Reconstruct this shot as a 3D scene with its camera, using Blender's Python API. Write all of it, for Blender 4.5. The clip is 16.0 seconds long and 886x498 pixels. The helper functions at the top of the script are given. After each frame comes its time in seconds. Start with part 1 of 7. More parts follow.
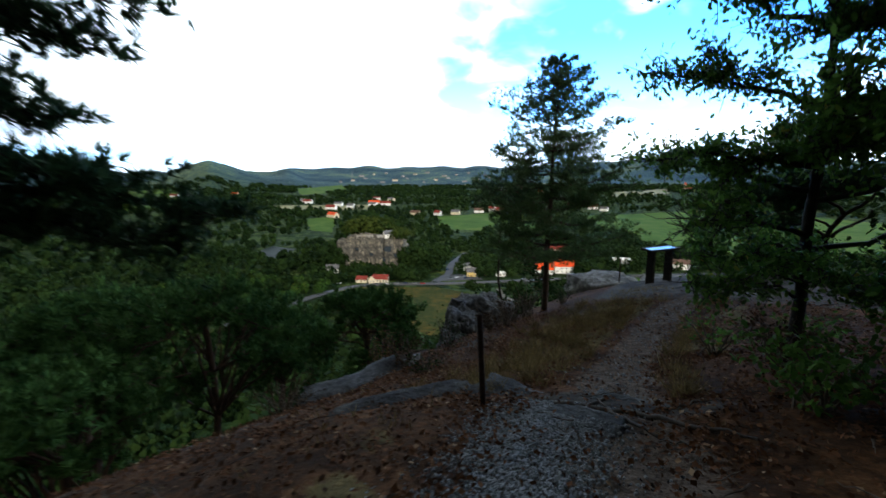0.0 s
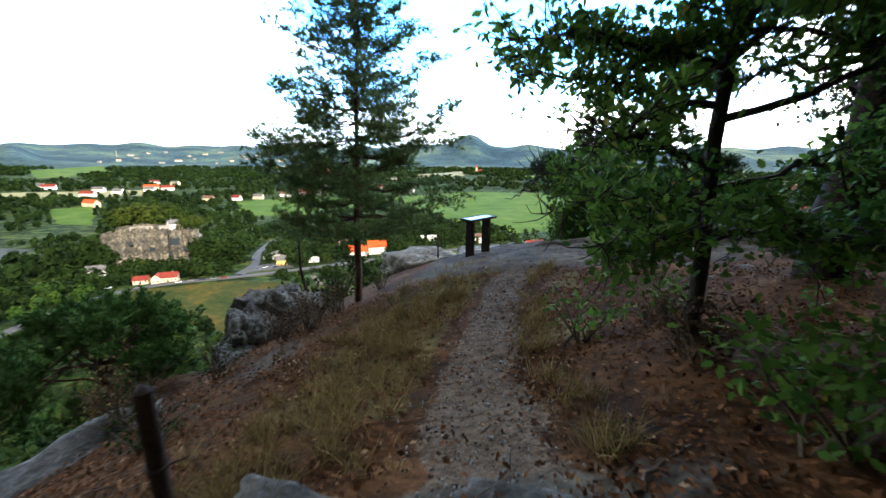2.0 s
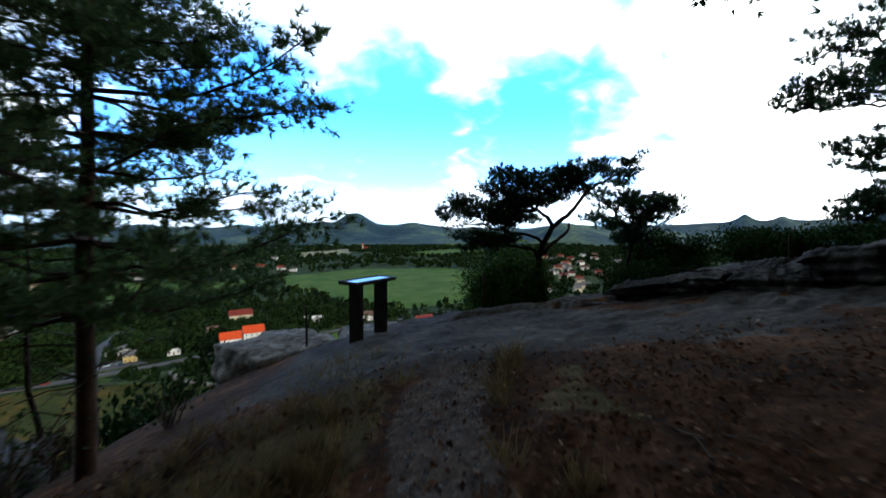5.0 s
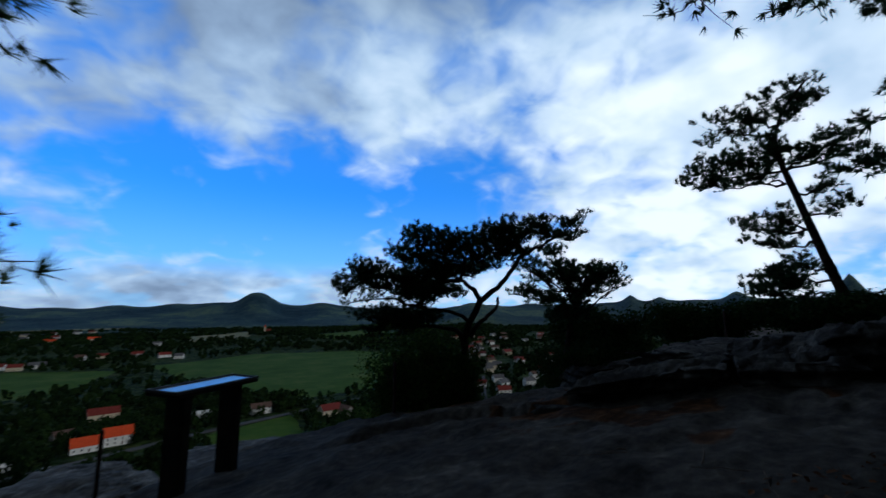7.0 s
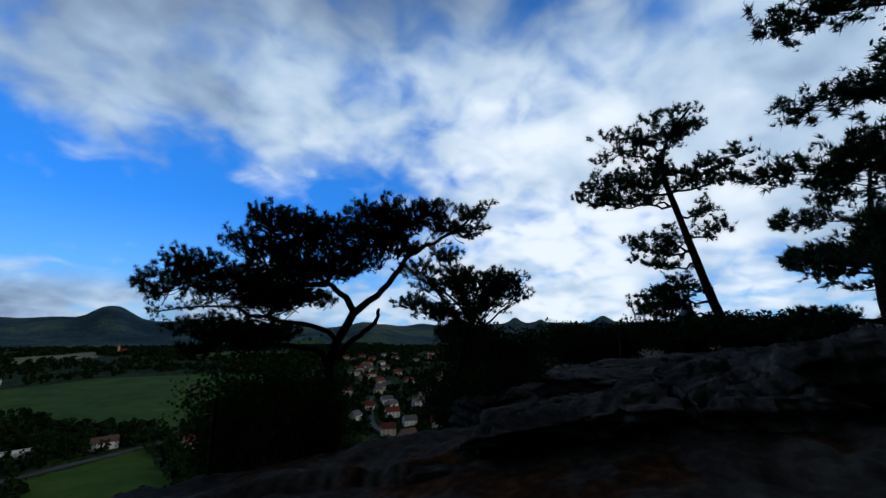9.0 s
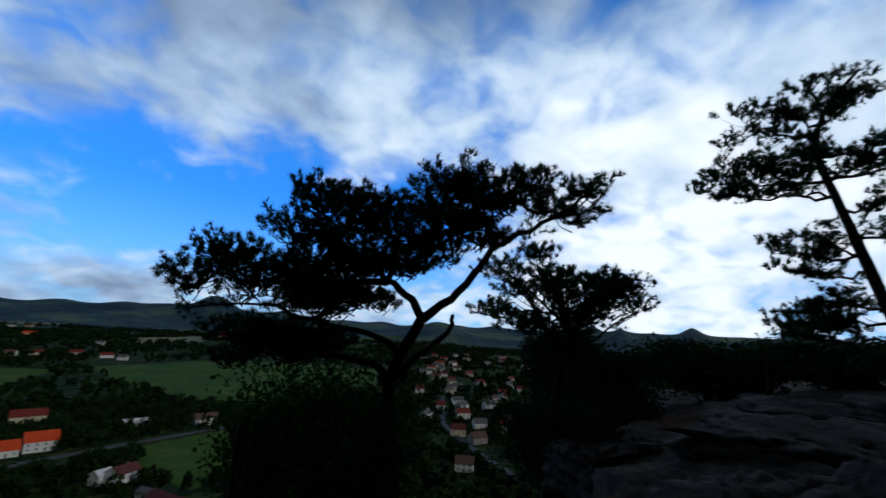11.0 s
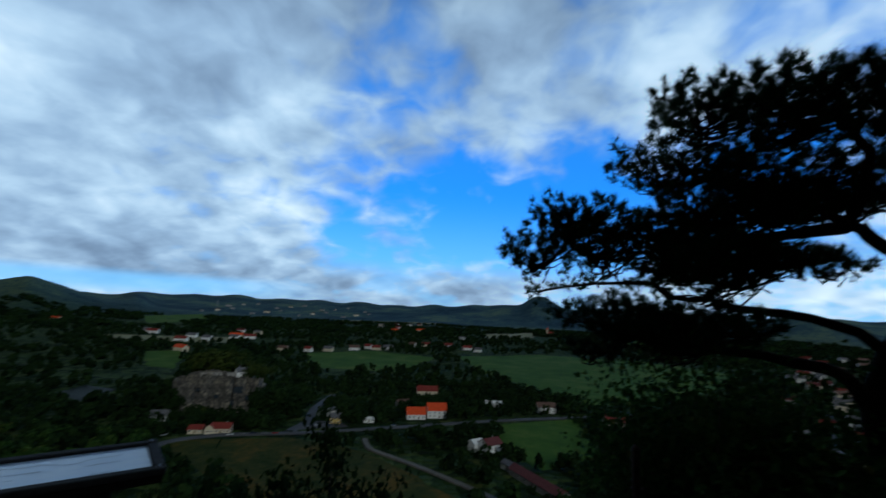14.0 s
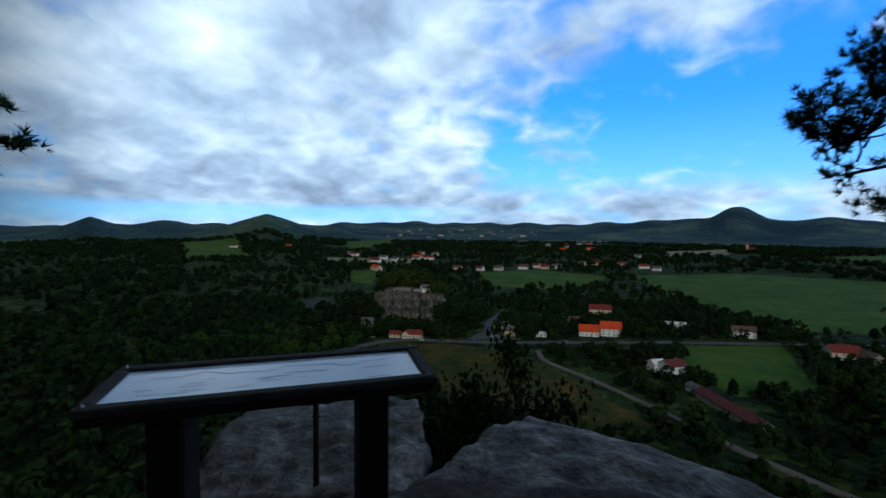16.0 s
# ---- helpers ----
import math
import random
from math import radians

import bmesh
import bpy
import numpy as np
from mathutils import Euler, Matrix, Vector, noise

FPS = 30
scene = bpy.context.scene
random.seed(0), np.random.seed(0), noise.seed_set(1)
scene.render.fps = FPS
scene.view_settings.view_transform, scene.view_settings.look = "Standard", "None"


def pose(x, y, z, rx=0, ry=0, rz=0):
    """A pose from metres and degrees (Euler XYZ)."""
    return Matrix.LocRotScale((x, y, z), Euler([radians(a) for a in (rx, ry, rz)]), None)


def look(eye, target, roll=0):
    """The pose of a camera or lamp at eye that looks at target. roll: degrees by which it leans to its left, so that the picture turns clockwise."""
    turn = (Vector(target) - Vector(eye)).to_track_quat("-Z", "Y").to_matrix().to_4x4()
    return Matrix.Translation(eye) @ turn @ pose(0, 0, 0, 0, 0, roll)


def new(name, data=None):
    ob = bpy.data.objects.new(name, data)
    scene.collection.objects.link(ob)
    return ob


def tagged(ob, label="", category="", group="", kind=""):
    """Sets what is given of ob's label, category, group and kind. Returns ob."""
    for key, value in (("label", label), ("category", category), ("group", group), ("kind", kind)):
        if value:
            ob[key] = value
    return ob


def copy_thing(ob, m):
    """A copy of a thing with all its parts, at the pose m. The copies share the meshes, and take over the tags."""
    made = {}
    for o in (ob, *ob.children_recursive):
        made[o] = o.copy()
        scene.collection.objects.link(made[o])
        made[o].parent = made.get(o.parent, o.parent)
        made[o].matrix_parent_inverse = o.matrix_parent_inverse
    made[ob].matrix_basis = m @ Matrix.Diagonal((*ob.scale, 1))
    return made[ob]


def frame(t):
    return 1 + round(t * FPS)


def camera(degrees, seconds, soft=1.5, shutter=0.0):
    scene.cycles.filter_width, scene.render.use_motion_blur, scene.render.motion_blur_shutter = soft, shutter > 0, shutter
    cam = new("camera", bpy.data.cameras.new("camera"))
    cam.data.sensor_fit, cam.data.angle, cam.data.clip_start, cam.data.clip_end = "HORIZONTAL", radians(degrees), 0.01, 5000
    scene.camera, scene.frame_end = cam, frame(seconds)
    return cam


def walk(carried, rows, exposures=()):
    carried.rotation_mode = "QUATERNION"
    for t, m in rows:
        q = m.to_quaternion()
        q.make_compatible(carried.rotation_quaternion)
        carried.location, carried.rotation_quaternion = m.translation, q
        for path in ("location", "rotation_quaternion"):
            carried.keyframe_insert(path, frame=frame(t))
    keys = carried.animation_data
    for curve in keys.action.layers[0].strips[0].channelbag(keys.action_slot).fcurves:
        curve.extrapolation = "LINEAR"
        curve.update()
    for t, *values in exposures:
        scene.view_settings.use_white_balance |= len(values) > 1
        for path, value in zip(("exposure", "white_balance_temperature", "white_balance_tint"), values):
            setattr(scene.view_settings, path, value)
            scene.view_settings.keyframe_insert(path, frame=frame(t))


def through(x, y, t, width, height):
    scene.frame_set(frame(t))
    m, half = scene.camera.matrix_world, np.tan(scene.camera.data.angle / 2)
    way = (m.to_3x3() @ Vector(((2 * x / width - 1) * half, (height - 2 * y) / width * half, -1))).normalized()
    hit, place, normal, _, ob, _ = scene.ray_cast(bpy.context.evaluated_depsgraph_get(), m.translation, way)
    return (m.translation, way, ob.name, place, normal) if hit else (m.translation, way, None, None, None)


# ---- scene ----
cam = camera(92.0, 16.0, 1.5, 0.5)
PATH = [
    (0, (-0.095, -3.08, 3.133), (-0.76, -1.226, 2.786), -0.5),
    (0.5, (-0.201, -2.391, 2.883), (-0.684, -0.494, 2.473), 1.2),
    (1, (-0.258, -1.797, 2.744), (-0.497, 0.144, 2.323), 0.8),
    (1.5, (-0.281, -1.285, 2.658), (-0.26, 0.67, 2.236), 0.7),
    (2, (-0.284, -0.719, 2.558), (-0.103, 1.227, 2.132), 0.5),
    (2.5, (-0.284, -0.223, 2.425), (-0.007, 1.713, 2.005), 0.7),
    (3, (-0.227, 0.241, 2.301), (0.147, 2.16, 1.881), 0.4),
    (3.2, (-0.21, 0.432, 2.239), (0.185, 2.346, 1.815), 0.1),
    (5.3, (0.519, 3.699, 1.672), (1.253, 5.559, 1.697), 0.1),
    (5.5, (0.613, 3.958, 1.659), (1.369, 5.807, 1.745), 0.1),
    (6, (0.846, 4.482, 1.663), (1.656, 6.301, 1.85), -0.1),
    (6.5, (1.091, 4.921, 1.647), (2.002, 6.684, 1.893), -0.1),
    (7, (1.392, 5.308, 1.648), (2.438, 6.986, 1.949), -0.3),
    (7.5, (1.655, 5.69, 1.643), (2.87, 7.242, 1.986), -0.8),
    (8, (1.999, 6.014, 1.649), (3.367, 7.427, 2.009), -0.7),
    (8.2, (2.161, 6.115, 1.578), (3.557, 7.496, 1.96), -0.6),
    (10.3, (3.42, 7.456, 1.724), (4.789, 8.861, 2.115), 2.6),
    (10.5, (3.503, 7.563, 1.753), (4.813, 9.022, 2.143), 3.1),
    (11, (3.671, 7.859, 1.749), (4.822, 9.449, 2.136), 3.5),
    (11.5, (3.824, 8.131, 1.728), (4.798, 9.834, 2.113), 2.7),
    (12, (3.943, 8.391, 1.723), (4.713, 10.196, 2.109), 2.2),
    (12.5, (3.932, 8.653, 1.697), (4.506, 10.53, 2.081), 2.3),
    (13, (3.889, 8.915, 1.68), (4.287, 10.837, 2.065), 2.1),
    (13.5, (3.793, 9.102, 1.663), (3.925, 11.061, 2.045), 2.7),
    (14, (3.626, 9.229, 1.614), (3.475, 11.201, 1.912), 2.6),
    (14.5, (3.472, 9.341, 1.595), (3.089, 11.296, 1.774), 2.4),
    (15, (3.352, 9.456, 1.553), (2.787, 11.374, 1.621), 1.6),
    (15.5, (3.226, 9.56, 1.521), (2.49, 11.42, 1.492), 0.9),
    (16, (3.068, 9.634, 1.476), (2.197, 11.432, 1.386), 0.4),
]

# ---------------------------------------------------------------- light
# the clip's own exposure and white balance: bright and warm at first, darker and bluer towards the open sky
EXPO = [(0.0, 1.55, 6900, 6), (0.5, 1.95, 7000, 6), (1.5, 2.7, 7400, 7), (2.5, 3.0, 7800, 9), (3.2, 2.95, 7800, 9), (5.3, 0.7, 6200, 6), (6.0, -0.2, 5650, 6), (7.0, -0.8, 5700, 6),
        (8.0, -0.95, 5800, 7), (10.5, -0.85, 5900, 8), (12.0, -0.65, 5850, 6), (14.0, -0.78, 5600, 0), (15.0, -0.72, 5650, 0), (16.0, -0.4, 5900, 4)]
walk(cam, [(t, look(eye, target, roll)) for t, eye, target, roll in PATH], EXPO)

SUN_EL, SUN_AZ = radians(24), radians(158)      # sun through thin cloud, behind the added shade trees
world = bpy.data.worlds.new("sky_world")
scene.world = world
world.use_nodes = True


class Nodes:
    """Short hand for building node trees."""
    def __init__(self, tree):
        self.t = tree
        tree.nodes.clear()

    def n(self, kind, **kw):
        node = self.t.nodes.new(kind)
        for k, v in kw.items():
            if k == "op":
                node.operation = v
            elif k == "blend":
                node.blend_type = v
            elif k == "dtype":
                node.data_type = v
            elif k == "name_":
                node.attribute_name = v
        return node

    def put(self, socket, value):
        if isinstance(value, bpy.types.NodeSocket):
            self.t.links.new(value, socket)
        elif value is not None:
            socket.default_value = value

    def math(self, op, a, b=None, c=None, clamp=False):
        m = self.n("ShaderNodeMath", op=op)
        m.use_clamp = clamp
        for s, v in zip(m.inputs, (a, b, c)):
            self.put(s, v)
        return m.outputs[0]

    def mix(self, fac, a, b, blend="MIX"):
        m = self.n("ShaderNodeMix", dtype="RGBA", blend=blend)
        self.put(m.inputs[0], fac)
        self.put(m.inputs[6], a)
        self.put(m.inputs[7], b)
        return m.outputs[2]

    def noise(self, vec, scale, detail=4.0, rough=0.55, dist=0.0):
        m = self.n("ShaderNodeTexNoise")
        self.put(m.inputs["Vector"], vec)
        m.inputs["Scale"].default_value = scale
        m.inputs["Detail"].default_value = detail
        m.inputs["Roughness"].default_value = rough
        m.inputs["Distortion"].default_value = dist
        return m.outputs[0]

    def ramp(self, fac, *stops):
        m = self.n("ShaderNodeValToRGB")
        e = m.color_ramp.elements
        while len(e) < len(stops):
            e.new(0.5)
        for el, (p, c) in zip(e, stops):
            el.position = p
            el.color = c if len(c) == 4 else (*c, 1)
        self.put(m.inputs[0], fac)
        return m.outputs[0]

    def step(self, v, lo, hi):
        m = self.n("ShaderNodeMapRange")
        m.interpolation_type = "SMOOTHSTEP"
        self.put(m.inputs[0], v)
        m.inputs[1].default_value, m.inputs[2].default_value = lo, hi
        return m.outputs[0]


N = Nodes(world.node_tree)
sky = N.n("ShaderNodeTexSky")
sky.sky_type, sky.sun_disc = "NISHITA", False
sky.sun_elevation, sky.sun_rotation = SUN_EL, SUN_AZ
sky.air_density, sky.dust_density, sky.ozone_density = 1.0, 0.3, 2.0
gen = N.n("ShaderNodeTexCoord").outputs["Generated"]
sep = N.n("ShaderNodeSeparateXYZ")
N.put(sep.inputs[0], gen)
up = N.math("MAXIMUM", sep.outputs[2], 0.0)
den = N.math("ADD", up, 0.38)
comb = N.n("ShaderNodeCombineXYZ")
N.put(comb.inputs[0], N.math("DIVIDE", sep.outputs[0], den))
N.put(comb.inputs[1], N.math("DIVIDE", sep.outputs[1], den))
plane = comb.outputs[0]
big = N.noise(plane, 1.15, 3.0, 0.5)
fine = N.noise(plane, 3.2, 5.0, 0.48, 0.25)
cells = N.noise(plane, 8.5, 3.0, 0.45, 0.4)
cover = N.math("ADD", N.math("MULTIPLY", big, 0.46), N.math("ADD", N.math("MULTIPLY", fine, 0.34), N.math("MULTIPLY", cells, 0.30)))


def gap(az, el, spread, depth):
    """A clear stretch of sky round one direction."""
    global cover
    d = (math.sin(radians(az)) * math.cos(radians(el)), math.cos(radians(az)) * math.cos(radians(el)), math.sin(radians(el)))
    v = N.n("ShaderNodeVectorMath", op="DISTANCE")
    N.put(v.inputs[0], gen)
    v.inputs[1].default_value = d
    cover = N.math("SUBTRACT", cover, N.math("MULTIPLY", N.math("SUBTRACT", 1.0, N.step(v.outputs["Value"], 0.0, spread)), depth))


gap(-2, 14, 0.22, 0.22)
gap(14, 13, 0.26, 0.24)
gap(31, 12, 0.18, 0.16)
gap(-16, 8, 0.14, 0.10)
gap(22, 36, 0.30, 0.06)
gap(50, 22, 0.16, 0.05)
gap(62, 17, 0.42, -0.12)
gap(-42, 14, 0.55, -0.16)
gap(88, 25, 0.5, -0.12)
gap(-62, 10, 0.5, -0.10)
gap(-30, 36, 0.3, -0.06)
gap(12, 38, 0.45, -0.10)
mask = N.step(cover, 0.42, 0.63)


def toward(az, el, near, reach):
    """1 round one direction of the sky, fading to 0."""
    v = N.n("ShaderNodeVectorMath", op="DISTANCE")
    N.put(v.inputs[0], gen)
    v.inputs[1].default_value = (math.sin(radians(az)) * math.cos(radians(el)), math.cos(radians(az)) * math.cos(radians(el)), math.sin(radians(el)))
    return N.math("SUBTRACT", 1.0, N.step(v.outputs["Value"], near, reach))


shade = N.noise(plane, 2.4, 3.0, 0.45)
low = N.noise(plane, 6.0, 4.0, 0.5, 0.3)
tone = N.math("ADD", N.math("MULTIPLY", shade, 0.62), N.math("ADD", N.math("MULTIPLY", low, 0.36), N.math("SUBTRACT", N.math("MULTIPLY", cells, 0.26), 0.10)))
# the low bank to one side is heavier, the cloud before the hidden sun brighter
bank = N.math("MULTIPLY", N.math("MULTIPLY", N.step(sep.outputs[2], 0.030, 0.055), N.math("SUBTRACT", 1.0, N.step(sep.outputs[2], 0.085, 0.17))), toward(-54, 5, 0.25, 0.62))
tone = N.math("SUBTRACT", tone, N.math("MULTIPLY", bank, N.math("MULTIPLY", fine, 0.26)))
tone = N.math("ADD", tone, N.math("MULTIPLY", toward(-38, 14, 0.05, 0.36), 0.05))
tone = N.math("SUBTRACT", tone, N.math("ADD", N.math("MULTIPLY", toward(-12, 40, 0.1, 0.6), 0.08), N.math("MULTIPLY", toward(-55, 22, 0.1, 0.6), 0.06)))
tone = N.math("SUBTRACT", tone, N.math("MULTIPLY", toward(-20, 38, 0.3, 0.95), 0.09))
tone = N.math("ADD", tone, N.math("MULTIPLY", toward(64, 12, 0.05, 0.5), 0.17))
band = N.math("MULTIPLY", N.math("SUBTRACT", 1.0, N.step(sep.outputs[2], 0.06, 0.125)), toward(4, 2, 0.35, 0.8))
mask = N.math("MAXIMUM", mask, N.math("MULTIPLY", band, N.math("ADD", 0.55, N.math("MULTIPLY", N.step(fine, 0.38, 0.52), 0.45))))
tone = N.math("SUBTRACT", tone, N.math("MULTIPLY", band, 0.075))
# thin clear strip under the cloud bank
strip = N.math("MULTIPLY", N.math("MULTIPLY", N.step(sep.outputs[2], 0.0, 0.03), N.math("SUBTRACT", 1.0, N.step(sep.outputs[2], 0.04, 0.062))), toward(-55, 2, 0.35, 0.65))
mask = N.math("MULTIPLY", mask, N.math("SUBTRACT", 1.0, N.math("MULTIPLY", strip, 0.75)))
white = N.ramp(tone, (0.12, (0.150, 0.195, 0.275)), (0.27, (0.225, 0.295, 0.41)), (0.40, (0.355, 0.455, 0.595)), (0.50, (0.51, 0.62, 0.745)), (0.60, (0.70, 0.78, 0.86)), (0.72, (0.94, 0.96, 0.98)))
blue = N.mix(0.55, N.mix(1.0, sky.outputs[0], (0.020, 0.092, 0.22, 1), "MULTIPLY"), (0.060, 0.26, 0.68, 1))
haze = N.math("SUBTRACT", 1.0, N.step(sep.outputs[2], -0.02, 0.29))
blue = N.mix(N.math("MULTIPLY", haze, 0.78), blue, (0.30, 0.58, 0.86, 1))
# unseen cloud added overhead and behind to darken foreground; brighter broken cloud over valley
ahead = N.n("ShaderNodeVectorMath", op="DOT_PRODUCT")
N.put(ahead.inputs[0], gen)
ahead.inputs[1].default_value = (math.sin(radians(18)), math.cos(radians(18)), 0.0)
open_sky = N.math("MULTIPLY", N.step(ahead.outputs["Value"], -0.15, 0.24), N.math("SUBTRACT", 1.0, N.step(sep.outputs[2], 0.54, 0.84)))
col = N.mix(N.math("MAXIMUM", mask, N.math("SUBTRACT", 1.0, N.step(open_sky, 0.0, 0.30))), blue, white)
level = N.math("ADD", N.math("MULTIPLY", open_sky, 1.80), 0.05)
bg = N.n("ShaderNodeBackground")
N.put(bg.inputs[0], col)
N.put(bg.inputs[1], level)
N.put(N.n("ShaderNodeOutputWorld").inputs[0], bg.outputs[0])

lamp = bpy.data.lights.new("sun", "SUN")
lamp.energy, lamp.angle, lamp.color = 1.2, radians(12), (1.0, 0.95, 0.88)
sun = new("sun", lamp)
to_sun = Vector((math.sin(SUN_AZ) * math.cos(SUN_EL), math.cos(SUN_AZ) * math.cos(SUN_EL), math.sin(SUN_EL)))
sun.matrix_world = look(to_sun * 50, (0, 0, 0))


# ---------------------------------------------------------------- materials
def material(name):
    m = bpy.data.materials.new(name)
    m.use_nodes = True
    k = Nodes(m.node_tree)
    p = k.n("ShaderNodeBsdfPrincipled")
    k.put(k.n("ShaderNodeOutputMaterial").inputs[0], p.outputs[0])
    p.inputs["Specular IOR Level"].default_value = 0.3
    return m, k, p


def bump(k, p, height, strength, distance):
    b = k.n("ShaderNodeBump")
    b.inputs["Strength"].default_value, b.inputs["Distance"].default_value = strength, distance
    k.put(b.inputs["Height"], height)
    k.put(p.inputs["Normal"], b.outputs[0])


def mottled(name, c1, c2, scale, rough=0.85, relief=0.3, depth=0.02, fine_scale=None, c3=None, metal=0.0, spread=0.3, sheen=0.3):
    """A surface of two or three tones with coarse and fine variation, in object space."""
    m, k, p = material(name)
    co = k.n("ShaderNodeTexCoord").outputs["Object"]
    a = k.noise(co, scale, 5.0, 0.6)
    b = k.noise(co, fine_scale or scale * 7, 6.0, 0.65)
    f = k.math("ADD", k.math("MULTIPLY", a, 0.6), k.math("MULTIPLY", b, 0.4))
    stops = [(0.5 - spread / 2, c1), (0.5 + spread / 2, c2)] if c3 is None else [(0.5 - spread / 2, c1), (0.5, c2), (0.5 + spread / 2, c3)]
    k.put(p.inputs["Base Color"], k.ramp(f, *stops))
    k.put(p.inputs["Roughness"], k.math("ADD", rough - 0.1, k.math("MULTIPLY", b, 0.2)))
    p.inputs["Metallic"].default_value, p.inputs["Specular IOR Level"].default_value = metal, sheen
    if relief:
        bump(k, p, f, relief, depth)
    return m


def leafy(name, dark, light, warm=None, through=0.25, rough=0.6, plants=0.1, speck=0.5):
    """Leaves and needles: each one a little different, letting some light through."""
    m, k, p = material(name)
    geo = k.n("ShaderNodeNewGeometry")
    tint = k.n("ShaderNodeAttribute", name_="tint").outputs["Fac"]
    own = k.n("ShaderNodeObjectInfo").outputs["Random"]
    f = k.math("ADD", k.math("MULTIPLY", geo.outputs["Random Per Island"], speck), k.math("MULTIPLY", tint, 0.45))
    f = k.math("ADD", f, k.math("MULTIPLY", k.math("SUBTRACT", own, 0.45), plants))
    stops = [(0.1, dark), (0.75, light)] + ([(0.97, warm)] if warm else [])
    c = k.ramp(f, *stops)
    k.put(p.inputs["Base Color"], c)
    p.inputs["Roughness"].default_value, p.inputs["Specular IOR Level"].default_value = rough, 0.05
    tr = k.n("ShaderNodeBsdfTranslucent")
    k.put(tr.inputs[0], c)
    mx = k.n("ShaderNodeMixShader")
    mx.inputs[0].default_value = through
    k.put(mx.inputs[1], p.outputs[0])
    k.put(mx.inputs[2], tr.outputs[0])
    out = [o for o in k.t.nodes if o.bl_idname == "ShaderNodeOutputMaterial"][0]
    k.put(out.inputs[0], mx.outputs[0])
    return m


def ground_material():
    m, k, p = material("hill_ground")
    co = k.n("ShaderNodeTexCoord").outputs["Object"]
    rock = k.n("ShaderNodeAttribute", name_="rock").outputs["Fac"]
    way = k.n("ShaderNodeAttribute", name_="way").outputs["Fac"]
    grass = k.n("ShaderNodeAttribute", name_="grass").outputs["Fac"]
    far = k.n("ShaderNodeAttribute", name_="far").outputs["Fac"]
    n1, n2, n3 = k.noise(co, 1.3, 6.0, 0.6), k.noise(co, 9.0, 6.0, 0.65), k.noise(co, 45.0, 4.0, 0.6)
    mid = k.math("ADD", k.math("MULTIPLY", n1, 0.5), k.math("MULTIPLY", n2, 0.5))
    litter = k.ramp(mid, (0.34, (0.010, 0.006, 0.004)), (0.48, (0.044, 0.019, 0.008)), (0.58, (0.105, 0.045, 0.017)), (0.68, (0.18, 0.092, 0.040)))
    stone = k.ramp(mid, (0.34, (0.014, 0.0115, 0.0095)), (0.48, (0.048, 0.040, 0.033)), (0.58, (0.086, 0.073, 0.059)), (0.68, (0.165, 0.142, 0.115)))
    soil = k.ramp(k.math("ADD", k.math("MULTIPLY", n2, 0.55), k.math("MULTIPLY", n3, 0.45)), (0.36, (0.022, 0.014, 0.009)), (0.45, (0.068, 0.045, 0.030)), (0.54, (0.115, 0.080, 0.057)), (0.66, (0.21, 0.155, 0.115)))
    straw = k.ramp(mid, (0.36, (0.034, 0.028, 0.010)), (0.52, (0.095, 0.068, 0.025)), (0.66, (0.18, 0.125, 0.050)))

    def edge(w, lo=0.30, hi=0.60):
        return k.step(k.math("ADD", w, k.math("MULTIPLY", k.math("SUBTRACT", n2, 0.5), 0.7)), lo, hi)

    c = k.mix(edge(grass), litter, straw)
    c = k.mix(edge(way), c, soil)
    c = k.mix(edge(rock), c, stone)
    f1, f2 = k.noise(co, 0.012, 5.0, 0.6), k.noise(co, 0.09, 5.0, 0.65)
    crowns = k.n("ShaderNodeTexVoronoi")
    k.put(crowns.inputs["Vector"], co)
    crowns.inputs["Scale"].default_value = 0.11
    dome = k.math("SUBTRACT", 1.0, crowns.outputs["Distance"])
    sepc = k.n("ShaderNodeSeparateColor")
    k.put(sepc.inputs[0], crowns.outputs["Color"])
    w = k.math("ADD", k.math("MULTIPLY", sepc.outputs[0], 0.40), k.math("ADD", k.math("MULTIPLY", f1, 0.35), k.math("MULTIPLY", f2, 0.25)))
    woods = k.ramp(w, (0.25, (0.008, 0.018, 0.006)), (0.48, (0.022, 0.044, 0.013)), (0.66, (0.050, 0.080, 0.022)), (0.78, (0.090, 0.100, 0.028)))
    c = k.mix(far, c, woods)
    # far hills: aerial haze put into the base colour as blue, with paler fields
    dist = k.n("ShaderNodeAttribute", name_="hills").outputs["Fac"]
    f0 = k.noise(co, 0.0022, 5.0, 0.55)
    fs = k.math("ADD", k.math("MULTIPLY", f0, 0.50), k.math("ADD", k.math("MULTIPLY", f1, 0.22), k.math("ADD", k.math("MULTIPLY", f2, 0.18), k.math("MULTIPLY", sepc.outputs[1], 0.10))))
    hazed_hills = k.ramp(fs, (0.42, (0.018, 0.044, 0.064)), (0.48, (0.034, 0.074, 0.096)), (0.54, (0.060, 0.110, 0.105)), (0.59, (0.13, 0.18, 0.11)))
    c = k.mix(dist, c, hazed_hills)
    k.put(p.inputs["Base Color"], c)
    p.inputs["Roughness"].default_value, p.inputs["Specular IOR Level"].default_value = 0.95, 0.06
    hgt = k.math("ADD", k.math("MULTIPLY", n2, 0.6), k.math("MULTIPLY", n3, 0.25))
    near_h = k.math("MULTIPLY", k.math("MULTIPLY", hgt, k.math("SUBTRACT", 0.06, k.math("MULTIPLY", rock, 0.035))), k.math("SUBTRACT", 1.0, far))
